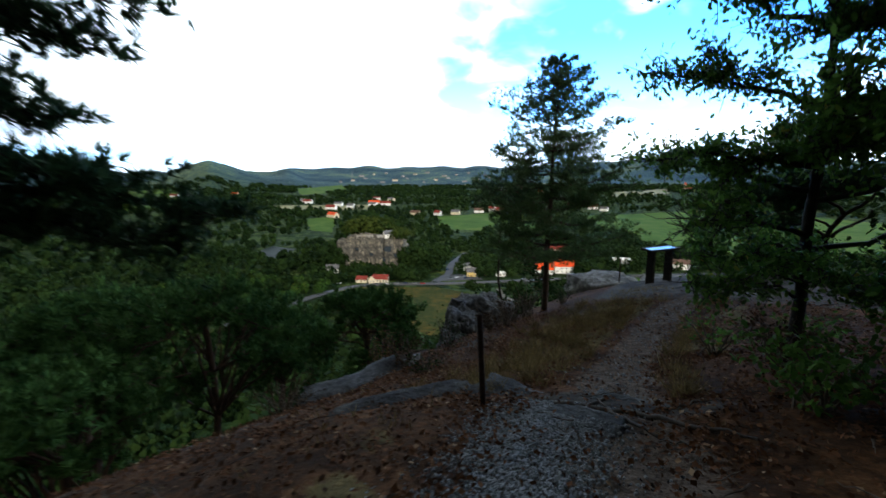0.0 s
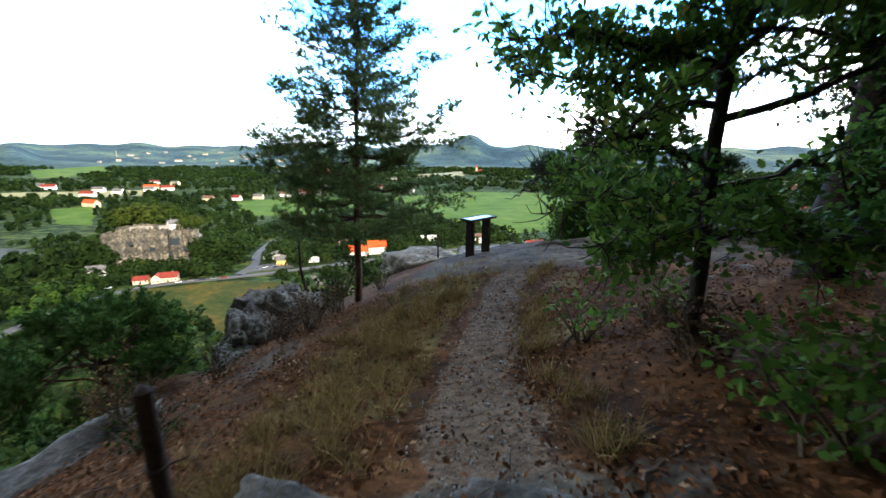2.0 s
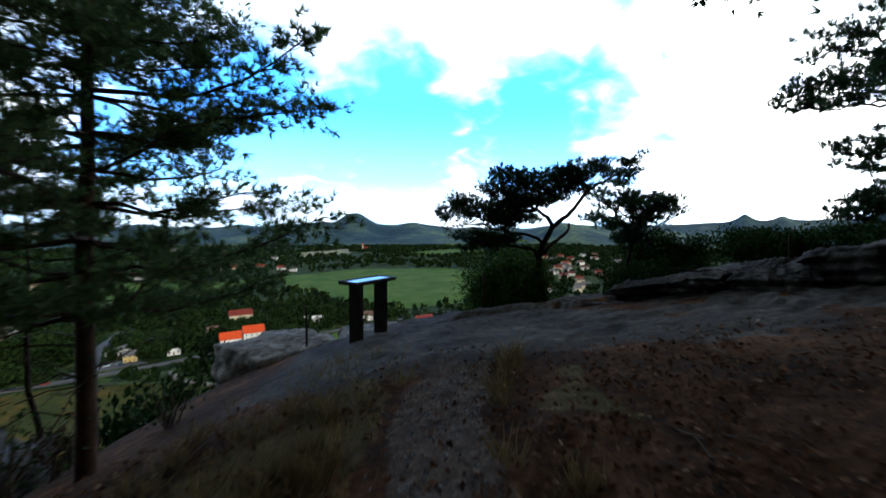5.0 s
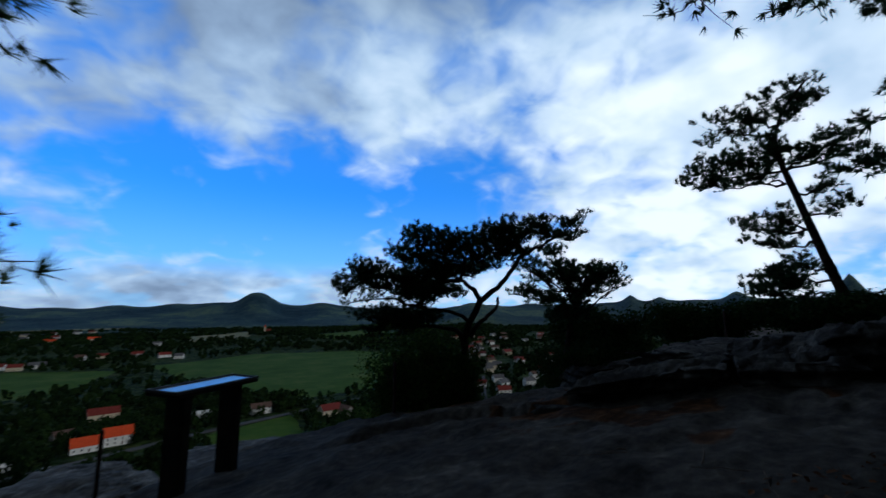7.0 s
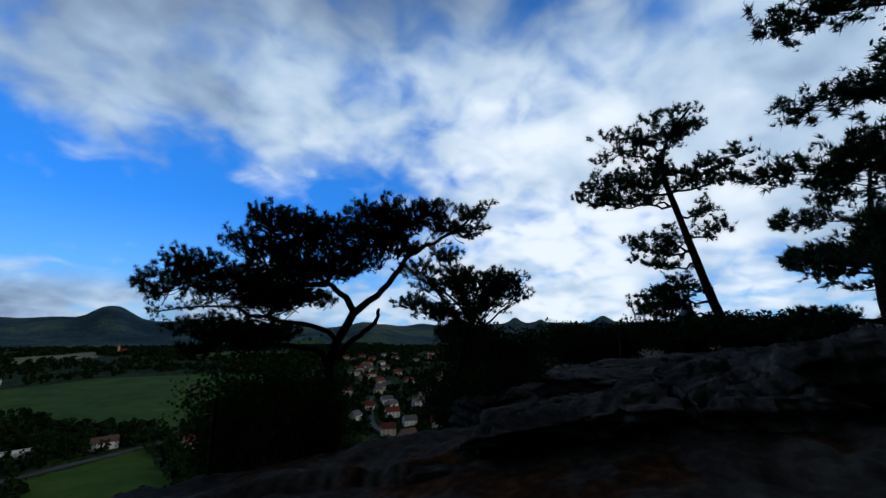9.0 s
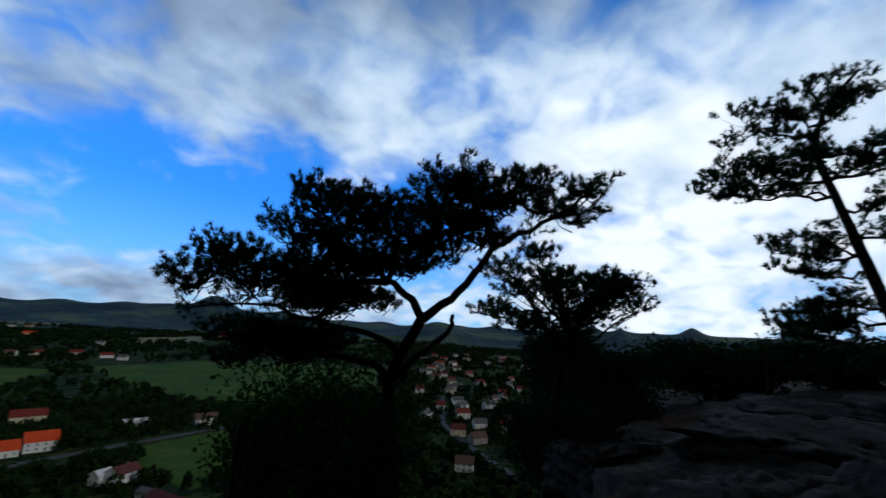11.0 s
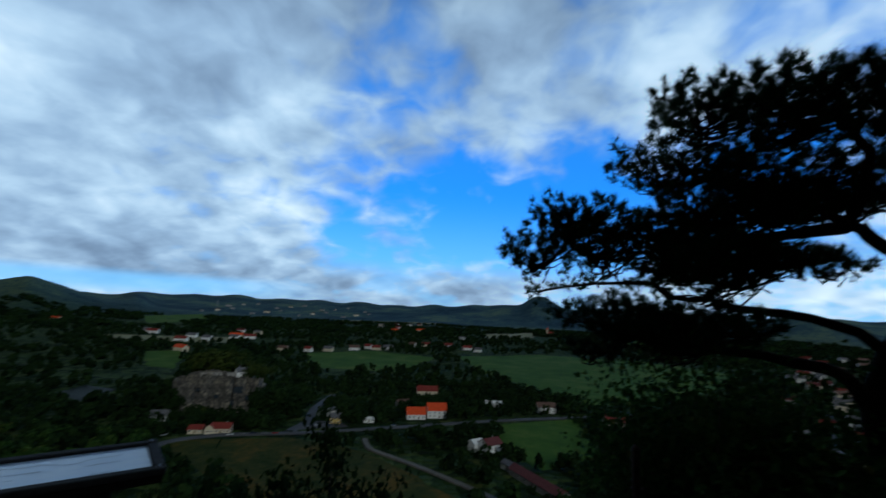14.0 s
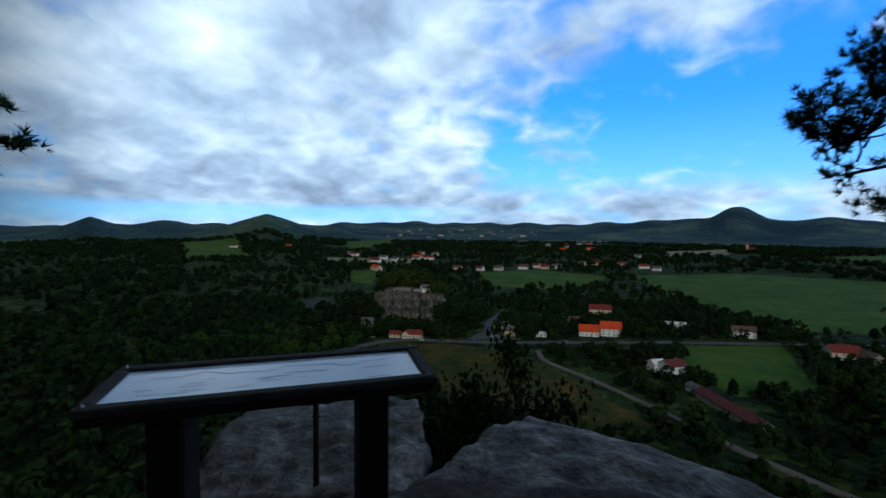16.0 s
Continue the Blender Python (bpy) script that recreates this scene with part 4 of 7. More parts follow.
# small church tower on the rise
ch = thing("church", "small brick church with a pointed spire among trees", "church", (350, 1985, z_at(350, 1985)), turn=-10)
part("wall", prism(22, 12, 9, 7), M_CREAM, ch)
part("roof", slab_roof(22, 12, 9, 7), M_ROOF_RED, ch)
part("tower", box((7, 7, 26), (-13, 0, 11)), M_CREAM, ch)
mb = MB()
mb.tube([(-13, 0, 24), (-13, 0, 30), (-13, 0, 36)], 4.6, 0.2, 4)
child("spire", mb.mesh("spire", M_ROOF_ORANGE), ch)
SPOTS.append((350, 1985, 30, 120))


def car(x, y, turn, mat, label):
    e = thing("car", label, "car", (x, y, z_at(x, y) + 1.12), "parked cars", turn=turn)
    bm = box((4.3, 1.75, 0.62), (0, 0, 0.62), 0.12)
    part("body", bm, mat, e)
    bm = box((2.3, 1.55, 0.55), (-0.15, 0, 1.18))
    for q in bm.verts:
        if q.co.z > 1.3:
            q.co.x *= 0.72
            q.co.y *= 0.86
    part("cabin", bm, M_PANE, e, "dark glazed cabin")
    for sx in (-1.35, 1.35):
        for sy in (-0.8, 0.8):
            mb = MB()
            mb.tube([(sx, sy - 0.1, 0.32), (sx, sy + 0.1, 0.32)], 0.32, 0.32, 10)
            child("wheel", mb.mesh("wheel", M_RUBBER), e)


for i, (px, py, tr) in enumerate([(-172, 330, 22), (-165, 334, 20), (-158, 337, 18), (-150, 339, 15), (-143, 341, 15), (-121, 372, 60), (-117, 376, 60), (-112, 372, 60), (-125, 366, 12), (-96, 389, 10), (-215, 318, 40), (-222, 310, 45), (-140, 400, 75), (-60, 384, 28)]):
    car(px, py, tr, (M_CAR_WHITE, M_CAR_SILVER, M_CAR_DARK, M_CAR_SILVER, M_CAR_RED)[i % 5], ("white car parked by the road", "silver car parked by the road", "dark blue car parked by the road", "silver car parked on the verge", "red car parked by the road")[i % 5])


# ---------------------------------------------------------------- castle rock with its chapel
def lumpy(size, seed, sub=4, rough=0.16, strata=0.0, flat=0.0, crag=0.0):
    """A weathered block of sandstone: rounded box with layers and hollows."""
    bm = bmesh.new()
    bmesh.ops.create_cube(bm, size=2.0)
    bmesh.ops.subdivide_edges(bm, edges=bm.edges, cuts=2 ** sub // 2, use_grid_fill=True)
    off = Vector((seed * 7.3, seed * 3.1, seed * 1.7))
    for v in bm.verts:
        p = v.co.copy()
        q = p.normalized() * 1.25
        p = p.lerp(q, 0.42 - 0.3 * flat)
        n = noise.fractal(p * 1.3 + off, 0.9, 2.1, 5)
        lay = math.sin(p.z * 9 + 2.0 * noise.noise(p * 0.9 + off)) * strata
        d = 1 + rough * n + lay * (1 if abs(p.z) < 0.95 else 0.2)
        p.x *= d
        p.y *= d
        p.z *= 1 + rough * 0.7 * n
        p += p.normalized() * 0.35 * rough * noise.fractal(p * 5.0 + off, 0.8, 2.2, 4)
        if crag:
            # sharp-edged cracks and broken edges
            c = abs(noise.noise(p * 1.9 + off)) - 0.5 * abs(noise.noise(p * 4.3 - off)) + 0.3 * noise.cell(Vector((p.x * 2.2, p.y * 2.2, p.z * 4.0)) + off)
            p += p.normalized() * crag * (min(c, 0.35) - 0.15)
        v.co = Vector((p.x * size[0] / 2, p.y * size[1] / 2, p.z * size[2] / 2))
    return bm


cr = thing("castle_rock", "pale grey sandstone castle rock with sheer walls and caves", "rock", (-226, 403, -90), turn=27)
rg = np.random.RandomState(44)
part("cliff", lumpy((54, 26, 56), 3, 5, 0.12, 0.03, 0.85, 0.08), M_CASTLE, cr, smooth=False, at=pose(0, 6, 0))
# a row of upright buttresses with joints between them, each of its own height
for i in range(6):
    u = -27 + 10.8 * i + rg.uniform(-1.5, 1.5)
    hh = 56 + rg.uniform(-6, 5) - (12 if i in (0, 5) else 0)
    part("buttress", lumpy((10.5 * rg.uniform(0.7, 1.25), 9, hh), 60 + i, 5, 0.15, 0.03, 0.9, 0.08), M_CASTLE, cr, at=pose(u, -9 + rg.uniform(-2.5, 2.5), 0, rg.uniform(-3, 3), rg.uniform(-3, 3), rg.uniform(-25, 25)))
for i in range(9):
    part("parapet", lumpy((rg.uniform(2, 5), 3, rg.uniform(2.0, 5.5)), 80 + i, 3, 0.2, 0.0, 0.7), M_CASTLE, cr, at=pose(-24 + 6 * i + rg.uniform(-2, 2), -8 + rg.uniform(-1, 5), 27 + rg.uniform(-1.5, 1)))
# rounded shoulders at both ends and a broken toe of fallen blocks
part("shoulder", lumpy((15, 24, 46), 91, 5, 0.16, 0.03, 0.5, 0.10), M_CASTLE, cr, at=pose(-31, 4, 0, 0, 3, 15))
part("shoulder", lumpy((13, 20, 34), 92, 5, 0.16, 0.03, 0.5, 0.10), M_CASTLE, cr, at=pose(31, 3, 0, 0, -4, -20))
for i in range(7):
    part("fallen_block", lumpy((rg.uniform(4, 8), rg.uniform(4, 7), rg.uniform(5, 12)), 110 + i, 3, 0.22, 0.03, 0.5, 0.1), M_CASTLE, cr, at=pose(-26 + 8.5 * i + rg.uniform(-3, 3), -15 + rg.uniform(-2, 2), -3 + rg.uniform(-1, 1), 0, rg.uniform(-8, 8), rg.uniform(0, 90)))
# a length of ruined wall with openings along the brow
part("curtain_wall", box((17, 1.4, 4.0), (-8, -10.5, 28.2), 0.15), M_STONEWALL, cr, "pale ruined wall with small openings")
for wx in (-14, -10, -6, -2):
    window(cr, wx, -11.22, 28.6, 0, 0.9, 1.2, M_STONEWALL)
# cave mouths: dark lumps on the face stand for the shade inside
for gx, gz, gs in ((15, 15, 6.0), (-2, 10, 3), (24, 8, 4), (-17, 16, 2.5), (6, 20, 2.5), (10, 4, 4.5)):
    part("cave", lumpy((gs * 1.3, 3.0, gs), gx + 60, 2, 0.2), M_PANE, cr, "cave mouth with its inner shade as a dark lump", at=pose(gx, -14, gz))
SPOTS.append((-222, 400, 34, 55))
cp = thing("chapel", "small white chapel with a dark roof on the castle rock", "chapel", (-208, 403, -63), turn=48)
part("wall", prism(9, 6, 3.6, 3.2), M_PLASTER, cp)
part("roof", slab_roof(9, 6, 3.6, 3.2, 0.4), M_ROOF_GREY, cp)
part("annex", box((8, 4.5, 3.0), (-8.4, 0, 1.3), 0.1), M_STONEWALL, cp, "low grey stone annex")
part("turret", box((1.0, 1.0, 2.2), (-1.8, 0, 6.6), 0.08), M_ROOF_GREY, cp)
mb = MB()
mb.tube([(-1.8, 0, 7.6), (-1.8, 0, 8.2), (-1.8, 0, 9.2)], 0.8, 0.06, 8)
child("cupola", mb.mesh("cupola", M_ROOF_GREY), cp)
for wx in (-1.5, 1.5):
    window(cp, wx, -3.04, 1.9, 0, 0.8, 1.5)
SPOTS.append((-206, 400, 8, 20))


# ---------------------------------------------------------------- trees
def tuft(rng, n=16, width=0.10):
    """A sheaf of needles round the z axis, one unit long."""
    v, f = [], []
    for i in range(n):
        a, t = rng.uniform(0, math.tau), rng.uniform(0.15, 1.25)
        d = np.array((math.cos(a) * math.sin(t), math.sin(a) * math.sin(t), math.cos(t)))
        s = unit(np.cross(d, (0.3, 0.2, 1.0))) * width / 2
        L = rng.uniform(0.7, 1.1)
        k = len(v)
        v += [-s, s, d * L]
        f.append((k, k + 1, k + 2))
    return np.array(v), np.array(f)


OAK_V = np.array([(0, 0, 0), (0.13, 0.18, 0.02), (0.25, 0.33, 0.05), (0.15, 0.44, 0.02), (0.33, 0.62, 0.06), (0.18, 0.72, 0.02), (0.20, 0.90, 0.0), (0, 1.0, -0.04),
                  (-0.20, 0.90, 0.0), (-0.18, 0.72, 0.02), (-0.33, 0.62, 0.06), (-0.15, 0.44, 0.02), (-0.25, 0.33, 0.05), (-0.13, 0.18, 0.02)])
OAK_F = np.array([(0, 1, 13), (1, 2, 3), (13, 11, 12), (1, 3, 13), (3, 11, 13), (3, 4, 5), (11, 9, 10), (3, 5, 11), (5, 9, 11), (5, 6, 8), (5, 8, 9), (6, 7, 8)])
LEAF_V = np.array([(0, 0, 0), (0.28, 0.38, 0.06), (0.2, 0.75, 0.03), (0, 1, 0), (-0.2, 0.75, 0.03), (-0.28, 0.38, 0.06)])
LEAF_F = np.array([(0, 1, 5), (1, 2, 4), (1, 4, 5), (2, 3, 4)])
DIA_V = np.array([(0, 0, 0), (0.34, 0.5, 0.08), (0, 1, 0), (-0.34, 0.5, 0.08)])
DIA_F = np.array([(0, 1, 2), (0, 2, 3)])
CARD_V = np.array([(-0.5, -0.35, 0), (0.1, -0.5, 0.12), (0.55, 0.05, -0.06), (0.15, 0.5, 0.1), (-0.45, 0.3, -0.1)])
CARD_F = np.array([(0, 1, 2), (0, 2, 3), (0, 3, 4)])


def arc(a, b, sag, n=6, rng=None, kink=0.0):
    """A limb from a to b, bowed by sag, with kinks."""
    a, b = np.asarray(a, float), np.asarray(b, float)
    t = np.linspace(0, 1, n)[:, None]
    p = a + (b - a) * t
    p[:, 2] += sag * np.sin(math.pi * t[:, 0])
    if kink:
        p[1:-1] += kink * rng.standard_normal((n - 2, 3))
    return p


def needle_sprays(crown, wood, limb, rng, tufts, reach, size, flat=0.35, start=0.35, r=0.008, rise=0.5, needles=16):
    """Twigs along a limb, each set with tufts of needles."""
    limb = np.asarray(limb, float)
    seg = np.linalg.norm(np.diff(limb, axis=0), axis=1)
    s = np.concatenate([[0], np.cumsum(seg)]) / seg.sum()
    n = max(3, int(tufts / 4.2))
    tv, tf = tuft(rng, needles, 1.6 / needles)
    pos, dirs = [], []
    for q in np.append(rng.uniform(start, 1.0, n - 2), (0.97, 1.0)):
        o = np.array([np.interp(q, s, limb[:, i]) for i in range(3)])
        d = unit(rng.standard_normal(3) * (1, 1, flat) + (0, 0, 0.25 * rise) + 0.6 * unit(limb[-1] - limb[0]))
        L = reach * rng.uniform(0.5, 1.0)
        e = o + d * L
        wood.tube(arc(o, e, -0.05 * L, 3), r, r * 0.5, 4, close=False)
        k = 7
        t = rng.uniform(0.25, 1.0, k)[:, None]
        p = o + (e - o) * t + rng.standard_normal((k, 3)) * (0.14, 0.14, 0.07) * np.array(reach)
        pos.append(p)
        dirs.append(np.tile(d, (k, 1)) * 0.6 + (0, 0, rise) + 0.45 * rng.standard_normal((k, 3)))
    pos, dirs = np.concatenate(pos), np.concatenate(dirs)
    crown.strew(tv, tf, pos, turns(dirs, rng), size * rng.uniform(0.75, 1.25, len(pos)), rng.uniform(0, 1, len(pos)))


def pad(crown, wood, centre, rx, rz, rng, n, size, root=None, depth=1.0, needles=16):
    """A cushion of pine shoots: separate brushes of needles with gaps between them, densest on the upper side, on fine twigs."""
    c = np.asarray(centre, float)
    tv, tf = tuft(rng, needles, 1.6 / needles)
    per = 9
    m = max(6, n // per)
    want = size * 1.25
    lump = rng.uniform(0, 6)
    kept = []
    for d in unit(rng.standard_normal((m * 4, 3))):
        p = c + d * (rx, rx * depth, rz) * rng.uniform(0.3, 1.0) ** 0.6 * (1 + 0.25 * math.sin(3 * math.atan2(d[1], d[0]) + lump))
        if d[2] < -0.2 and rng.uniform() < 0.55:
            continue
        if all((p[0] - q[0]) ** 2 + (p[1] - q[1]) ** 2 + (p[2] - q[2]) ** 2 > want * want for q, _ in kept):
            kept.append((p, d))
        if len(kept) >= m:
            break
    cen, out = np.array([q for q, _ in kept]), np.array([d for _, d in kept])
    k = len(cen) * per
    scale = np.repeat(rng.uniform(0.75, 1.2, len(cen)), per)
    axis = np.repeat(unit(out * (0.6, 0.6, 0.3) + (0, 0, 0.75) + 0.25 * rng.standard_normal(out.shape)), per, 0)
    pos = np.repeat(cen, per, 0) + axis * (rng.uniform(-0.7, 0.7, k) * size * scale)[:, None] + 0.22 * size * rng.standard_normal((k, 3))
    crown.strew(tv, tf, pos, turns(axis + 0.45 * rng.standard_normal((k, 3)), rng), size * scale * rng.uniform(0.8, 1.2, k), np.repeat(rng.uniform(0, 1, len(cen)), per))
    base = np.asarray(root, float) if root is not None else c + (0, 0, -rz)
    for q in cen[::2]:
        wood.tube(arc(base + 0.15 * rng.standard_normal(3) * rx, q, -0.03, 4, rng, 0.02), 0.009, 0.004, 4, close=False)


def tree(name, label, category, base, crown, wood, crown_mat, bark, limbs=(), group=""):
    e = thing(name, label, category, base, group)
    inv = Matrix.Translation(-Vector(base))
    for nm, mb, mat in [("trunk", wood, bark), ("crown", crown, crown_mat)] + [("limb", q, bark) for q in limbs]:
        me = mb.mesh(nm, mat, nm != "crown")
        me.transform(inv)
        child(nm, me, e)
    return e


# the young pine beside the path
def young_pine():
    rng = np.random.RandomState(5)
    bx, by = -1.22, 7.6
    base = (bx, by, z_at(bx, by) - 0.1)
    wood, crown = MB(), MB()
    top = (-1.04, 7.6, 5.75)
    stem = arc(base, top, 0.0, 12, rng, 0.018)
    wood.tube(stem, 0.085, 0.012, 9, 0.04, rng)
    for lvl in range(17):
        h = 0.24 + 0.73 * (lvl / 16) ** 0.95
        o = np.array([np.interp(h, np.linspace(0, 1, 12), stem[:, i]) for i in range(3)])
        if h < 0.62:
            L = 1.55 + 0.45 * math.sin(lvl * 2.3)
        else:
            L = 1.75 * (1 - h) / 0.38 * 0.95 + 0.14
        count = 6 if h < 0.9 else 4
        for b in range(count):
            a = lvl * 0.9 + b * math.tau / count + rng.uniform(-0.35, 0.35)
            l = L * rng.uniform(0.65, 1.12)
            lift = rng.uniform(-0.02, 0.28) * l + (0.35 * l if h > 0.75 else 0)
            limb = arc(o, o + (math.cos(a) * l, math.sin(a) * l, lift), -0.08 * l, 6, rng, 0.02)
            wood.tube(limb, 0.022 * (1.1 - h) + 0.006, 0.004, 5, close=False)
            needle_sprays(crown, wood, limb, rng, int(58 * l + 24), 0.32 * min(1, l) + 0.08, 0.095, 0.5, 0.3 if h < 0.6 else 0.15, 0.004, 0.6)
    for a, l, zz in ((-0.25, 1.75, 2.9), (2.9, 2.05, 2.45), (3.4, 1.75, 2.0), (0.2, 1.4, 2.55)):
        o = np.array([np.interp(zz, stem[:, 2], stem[:, i]) for i in range(3)])
        limb = arc(o, o + (math.cos(a) * l, math.sin(a) * l, 0.5), -0.25, 7, rng, 0.02)
        wood.tube(limb, 0.024, 0.006, 5, close=False)
        needle_sprays(crown, wood, limb, rng, 130, 0.34, 0.105, 0.5, 0.3, 0.004, 0.6)
    # dead lower twigs
    for i in range(26):
        h = rng.uniform(0.10, 0.34)
        o = np.array([np.interp(h, np.linspace(0, 1, 12), stem[:, q]) for q in range(3)])
        a, l = rng.uniform(0, math.tau), rng.uniform(0.4, 1.2)
        wood.tube(arc(o, o + (math.cos(a) * l, math.sin(a) * l, rng.uniform(-0.2, 0.15)), 0.05, 6, rng, 0.03), 0.009, 0.003, 4, close=False)
    tree("pine_tree", "young conical pine with blue-green needles beside the path", "pine", base, crown, wood, M_NEEDLE_BLUE, M_BARK_RED)


young_pine()


# the wind-shaped pine on the brink
def crooked_pine():
    rng = np.random.RandomState(11)
    bx, by = 6.45, 12.45
    base = (bx, by, -1.6)
    wood, crown = MB(), MB()
    trunk = [base, (6.46, 12.42, 0.14), (6.34, 12.4, 0.72), (6.26, 12.35, 1.15), (6.34, 12.3, 1.46), (6.48, 12.24, 1.72), (6.57, 12.2, 1.94)]
    wood.tube(trunk, 0.080, 0.062, 10, 0.05, rng)
    limbs, twig_lines = [], []
    for pts, r0, r1 in (([(6.57, 12.2, 1.90), (6.81, 11.9, 2.19), (6.92, 11.6, 2.51), (6.78, 11.2, 2.72), (6.9, 10.9, 2.82), (7.06, 10.5, 3.02), (7.42, 10.3, 3.36)], 0.058, 0.012),
                        ([(6.78, 11.2, 2.70), (6.5, 11.0, 2.86), (6.29, 10.9, 2.93), (5.69, 10.5, 3.0)], 0.045, 0.012),
                        ([(6.57, 12.2, 1.90), (6.36, 12.2, 2.18), (6.0, 12.1, 2.29), (5.66, 12.2, 2.55), (5.16, 12.5, 2.78)], 0.058, 0.012),
                        ([(6.0, 12.1, 2.28), (5.77, 12.7, 2.27), (5.21, 13.0, 2.32), (4.49, 13.2, 2.46)], 0.045, 0.012),
                        ([(6.25, 12.35, 1.14), (6.17, 12.5, 1.36), (5.85, 12.8, 1.42), (5.43, 13.1, 1.44), (4.83, 13.3, 1.5)], 0.06, 0.012),
                        ([(6.36, 12.28, 1.5), (6.11, 12.4, 1.68), (5.7, 12.8, 1.78), (5.24, 13.0, 1.85), (5.1, 13.1, 2.0), (4.22, 13.4, 1.86)], 0.04, 0.010),
                        ([(6.38, 12.3, 1.2), (6.5, 12.3, 1.41), (7.0, 12.5, 1.61), (7.31, 12.6, 1.78), (7.37, 12.64, 2.0)], 0.055, 0.03),
                        ([(6.0, 12.1, 2.28), (5.9, 11.7, 2.6), (5.6, 11.75, 2.95), (5.2, 12.1, 3.1)], 0.04, 0.012)):
        q = MB()
        p = np.asarray(pts)
        t = np.linspace(0, len(p) - 1, len(p) * 3)
        p = np.stack([np.interp(t, np.arange(len(p)), p[:, i]) for i in range(3)], -1)
        p[1:-1] = (p[:-2] + p[1:-1] * 2 + p[2:]) / 4
        p[1:-1] += 0.012 * rng.standard_normal(p[1:-1].shape)
        q.tube(p, r0, r1, 8, 0.05, rng)
        limbs.append(q)
        if r1 < 0.02:
            twig_lines.append(p)
    twigs = limbs[3]
    west = [(4.20, 13.38, 2.25, 0.35, 0.19), (4.54, 13.20, 2.58, 0.38, 0.16), (4.80, 13.20, 2.34, 0.55, 0.22), (4.94, 13.30, 1.66, 0.56, 0.15), (5.40, 13.20, 1.50, 0.60, 0.12), (4.70, 13.20, 1.36, 0.24, 0.09)]
    centre = [(5.20, 12.20, 3.12, 0.41, 0.18), (5.15, 12.60, 2.81, 0.46, 0.16), (5.58, 11.80, 2.98, 0.45, 0.19), (5.71, 12.30, 2.70, 0.55, 0.18), (5.60, 12.80, 2.16, 0.70, 0.14), (6.00, 11.50, 2.86, 0.48, 0.22), (6.20, 12.00, 2.55, 0.42, 0.12), (6.12, 12.40, 2.05, 0.26, 0.07)]
    east = [(5.93, 10.80, 2.88, 0.44, 0.22), (5.64, 10.50, 2.98, 0.25, 0.12), (6.29, 10.60, 3.06, 0.38, 0.18), (6.47, 10.40, 3.16, 0.20, 0.10), (6.66, 10.45, 3.00, 0.28, 0.10), (7.06, 10.30, 3.20, 0.24, 0.08), (7.30, 10.55, 3.04, 0.28, 0.07), (6.43, 11.00, 2.76, 0.30, 0.13), (6.29, 11.40, 2.62, 0.25, 0.14)]
    for x, y, z, rx, rz in west + centre + east:
        pad(crown, twigs, (x, y, z), rx * 0.98, rz * 1.0, rng, int(3800 * rx * max(rx, 0.3) + 220), 0.070, None, 0.9)
    for q in twig_lines:
        needle_sprays(crown, twigs, q, rng, 90, 0.26, 0.075, 0.35, 0.5, 0.005, 0.6, 12)
    for x, y, z, rx, rz in ((5.47, 12.75, 1.95, 0.40, 0.10), (5.61, 12.66, 1.63, 0.36, 0.09), (5.26, 12.87, 2.04, 0.35, 0.08), (5.55, 12.7, 2.2, 0.4, 0.09), (5.34, 12.83, 1.66, 0.34, 0.08), (5.35, 12.5, 2.5, 0.45, 0.12), (5.75, 12.2, 2.42, 0.38, 0.10),
                            (5.15, 12.7, 2.38, 0.38, 0.10), (5.65, 12.6, 2.40, 0.42, 0.10), (6.28, 12.3, 2.52, 0.32, 0.09), (6.3, 12.9, 2.60, 0.34, 0.09), (5.9, 12.7, 2.14, 0.40, 0.08)):
        pad(crown, twigs, (x, y, z), rx, rz, rng, int(700 * rx) + 60, 0.076, None, 0.9)
    tree("pine_tree", "crooked wind-shaped pine with flat dark crown on the brink", "pine", base, crown, wood, M_NEEDLE, M_BARK, limbs)


crooked_pine()


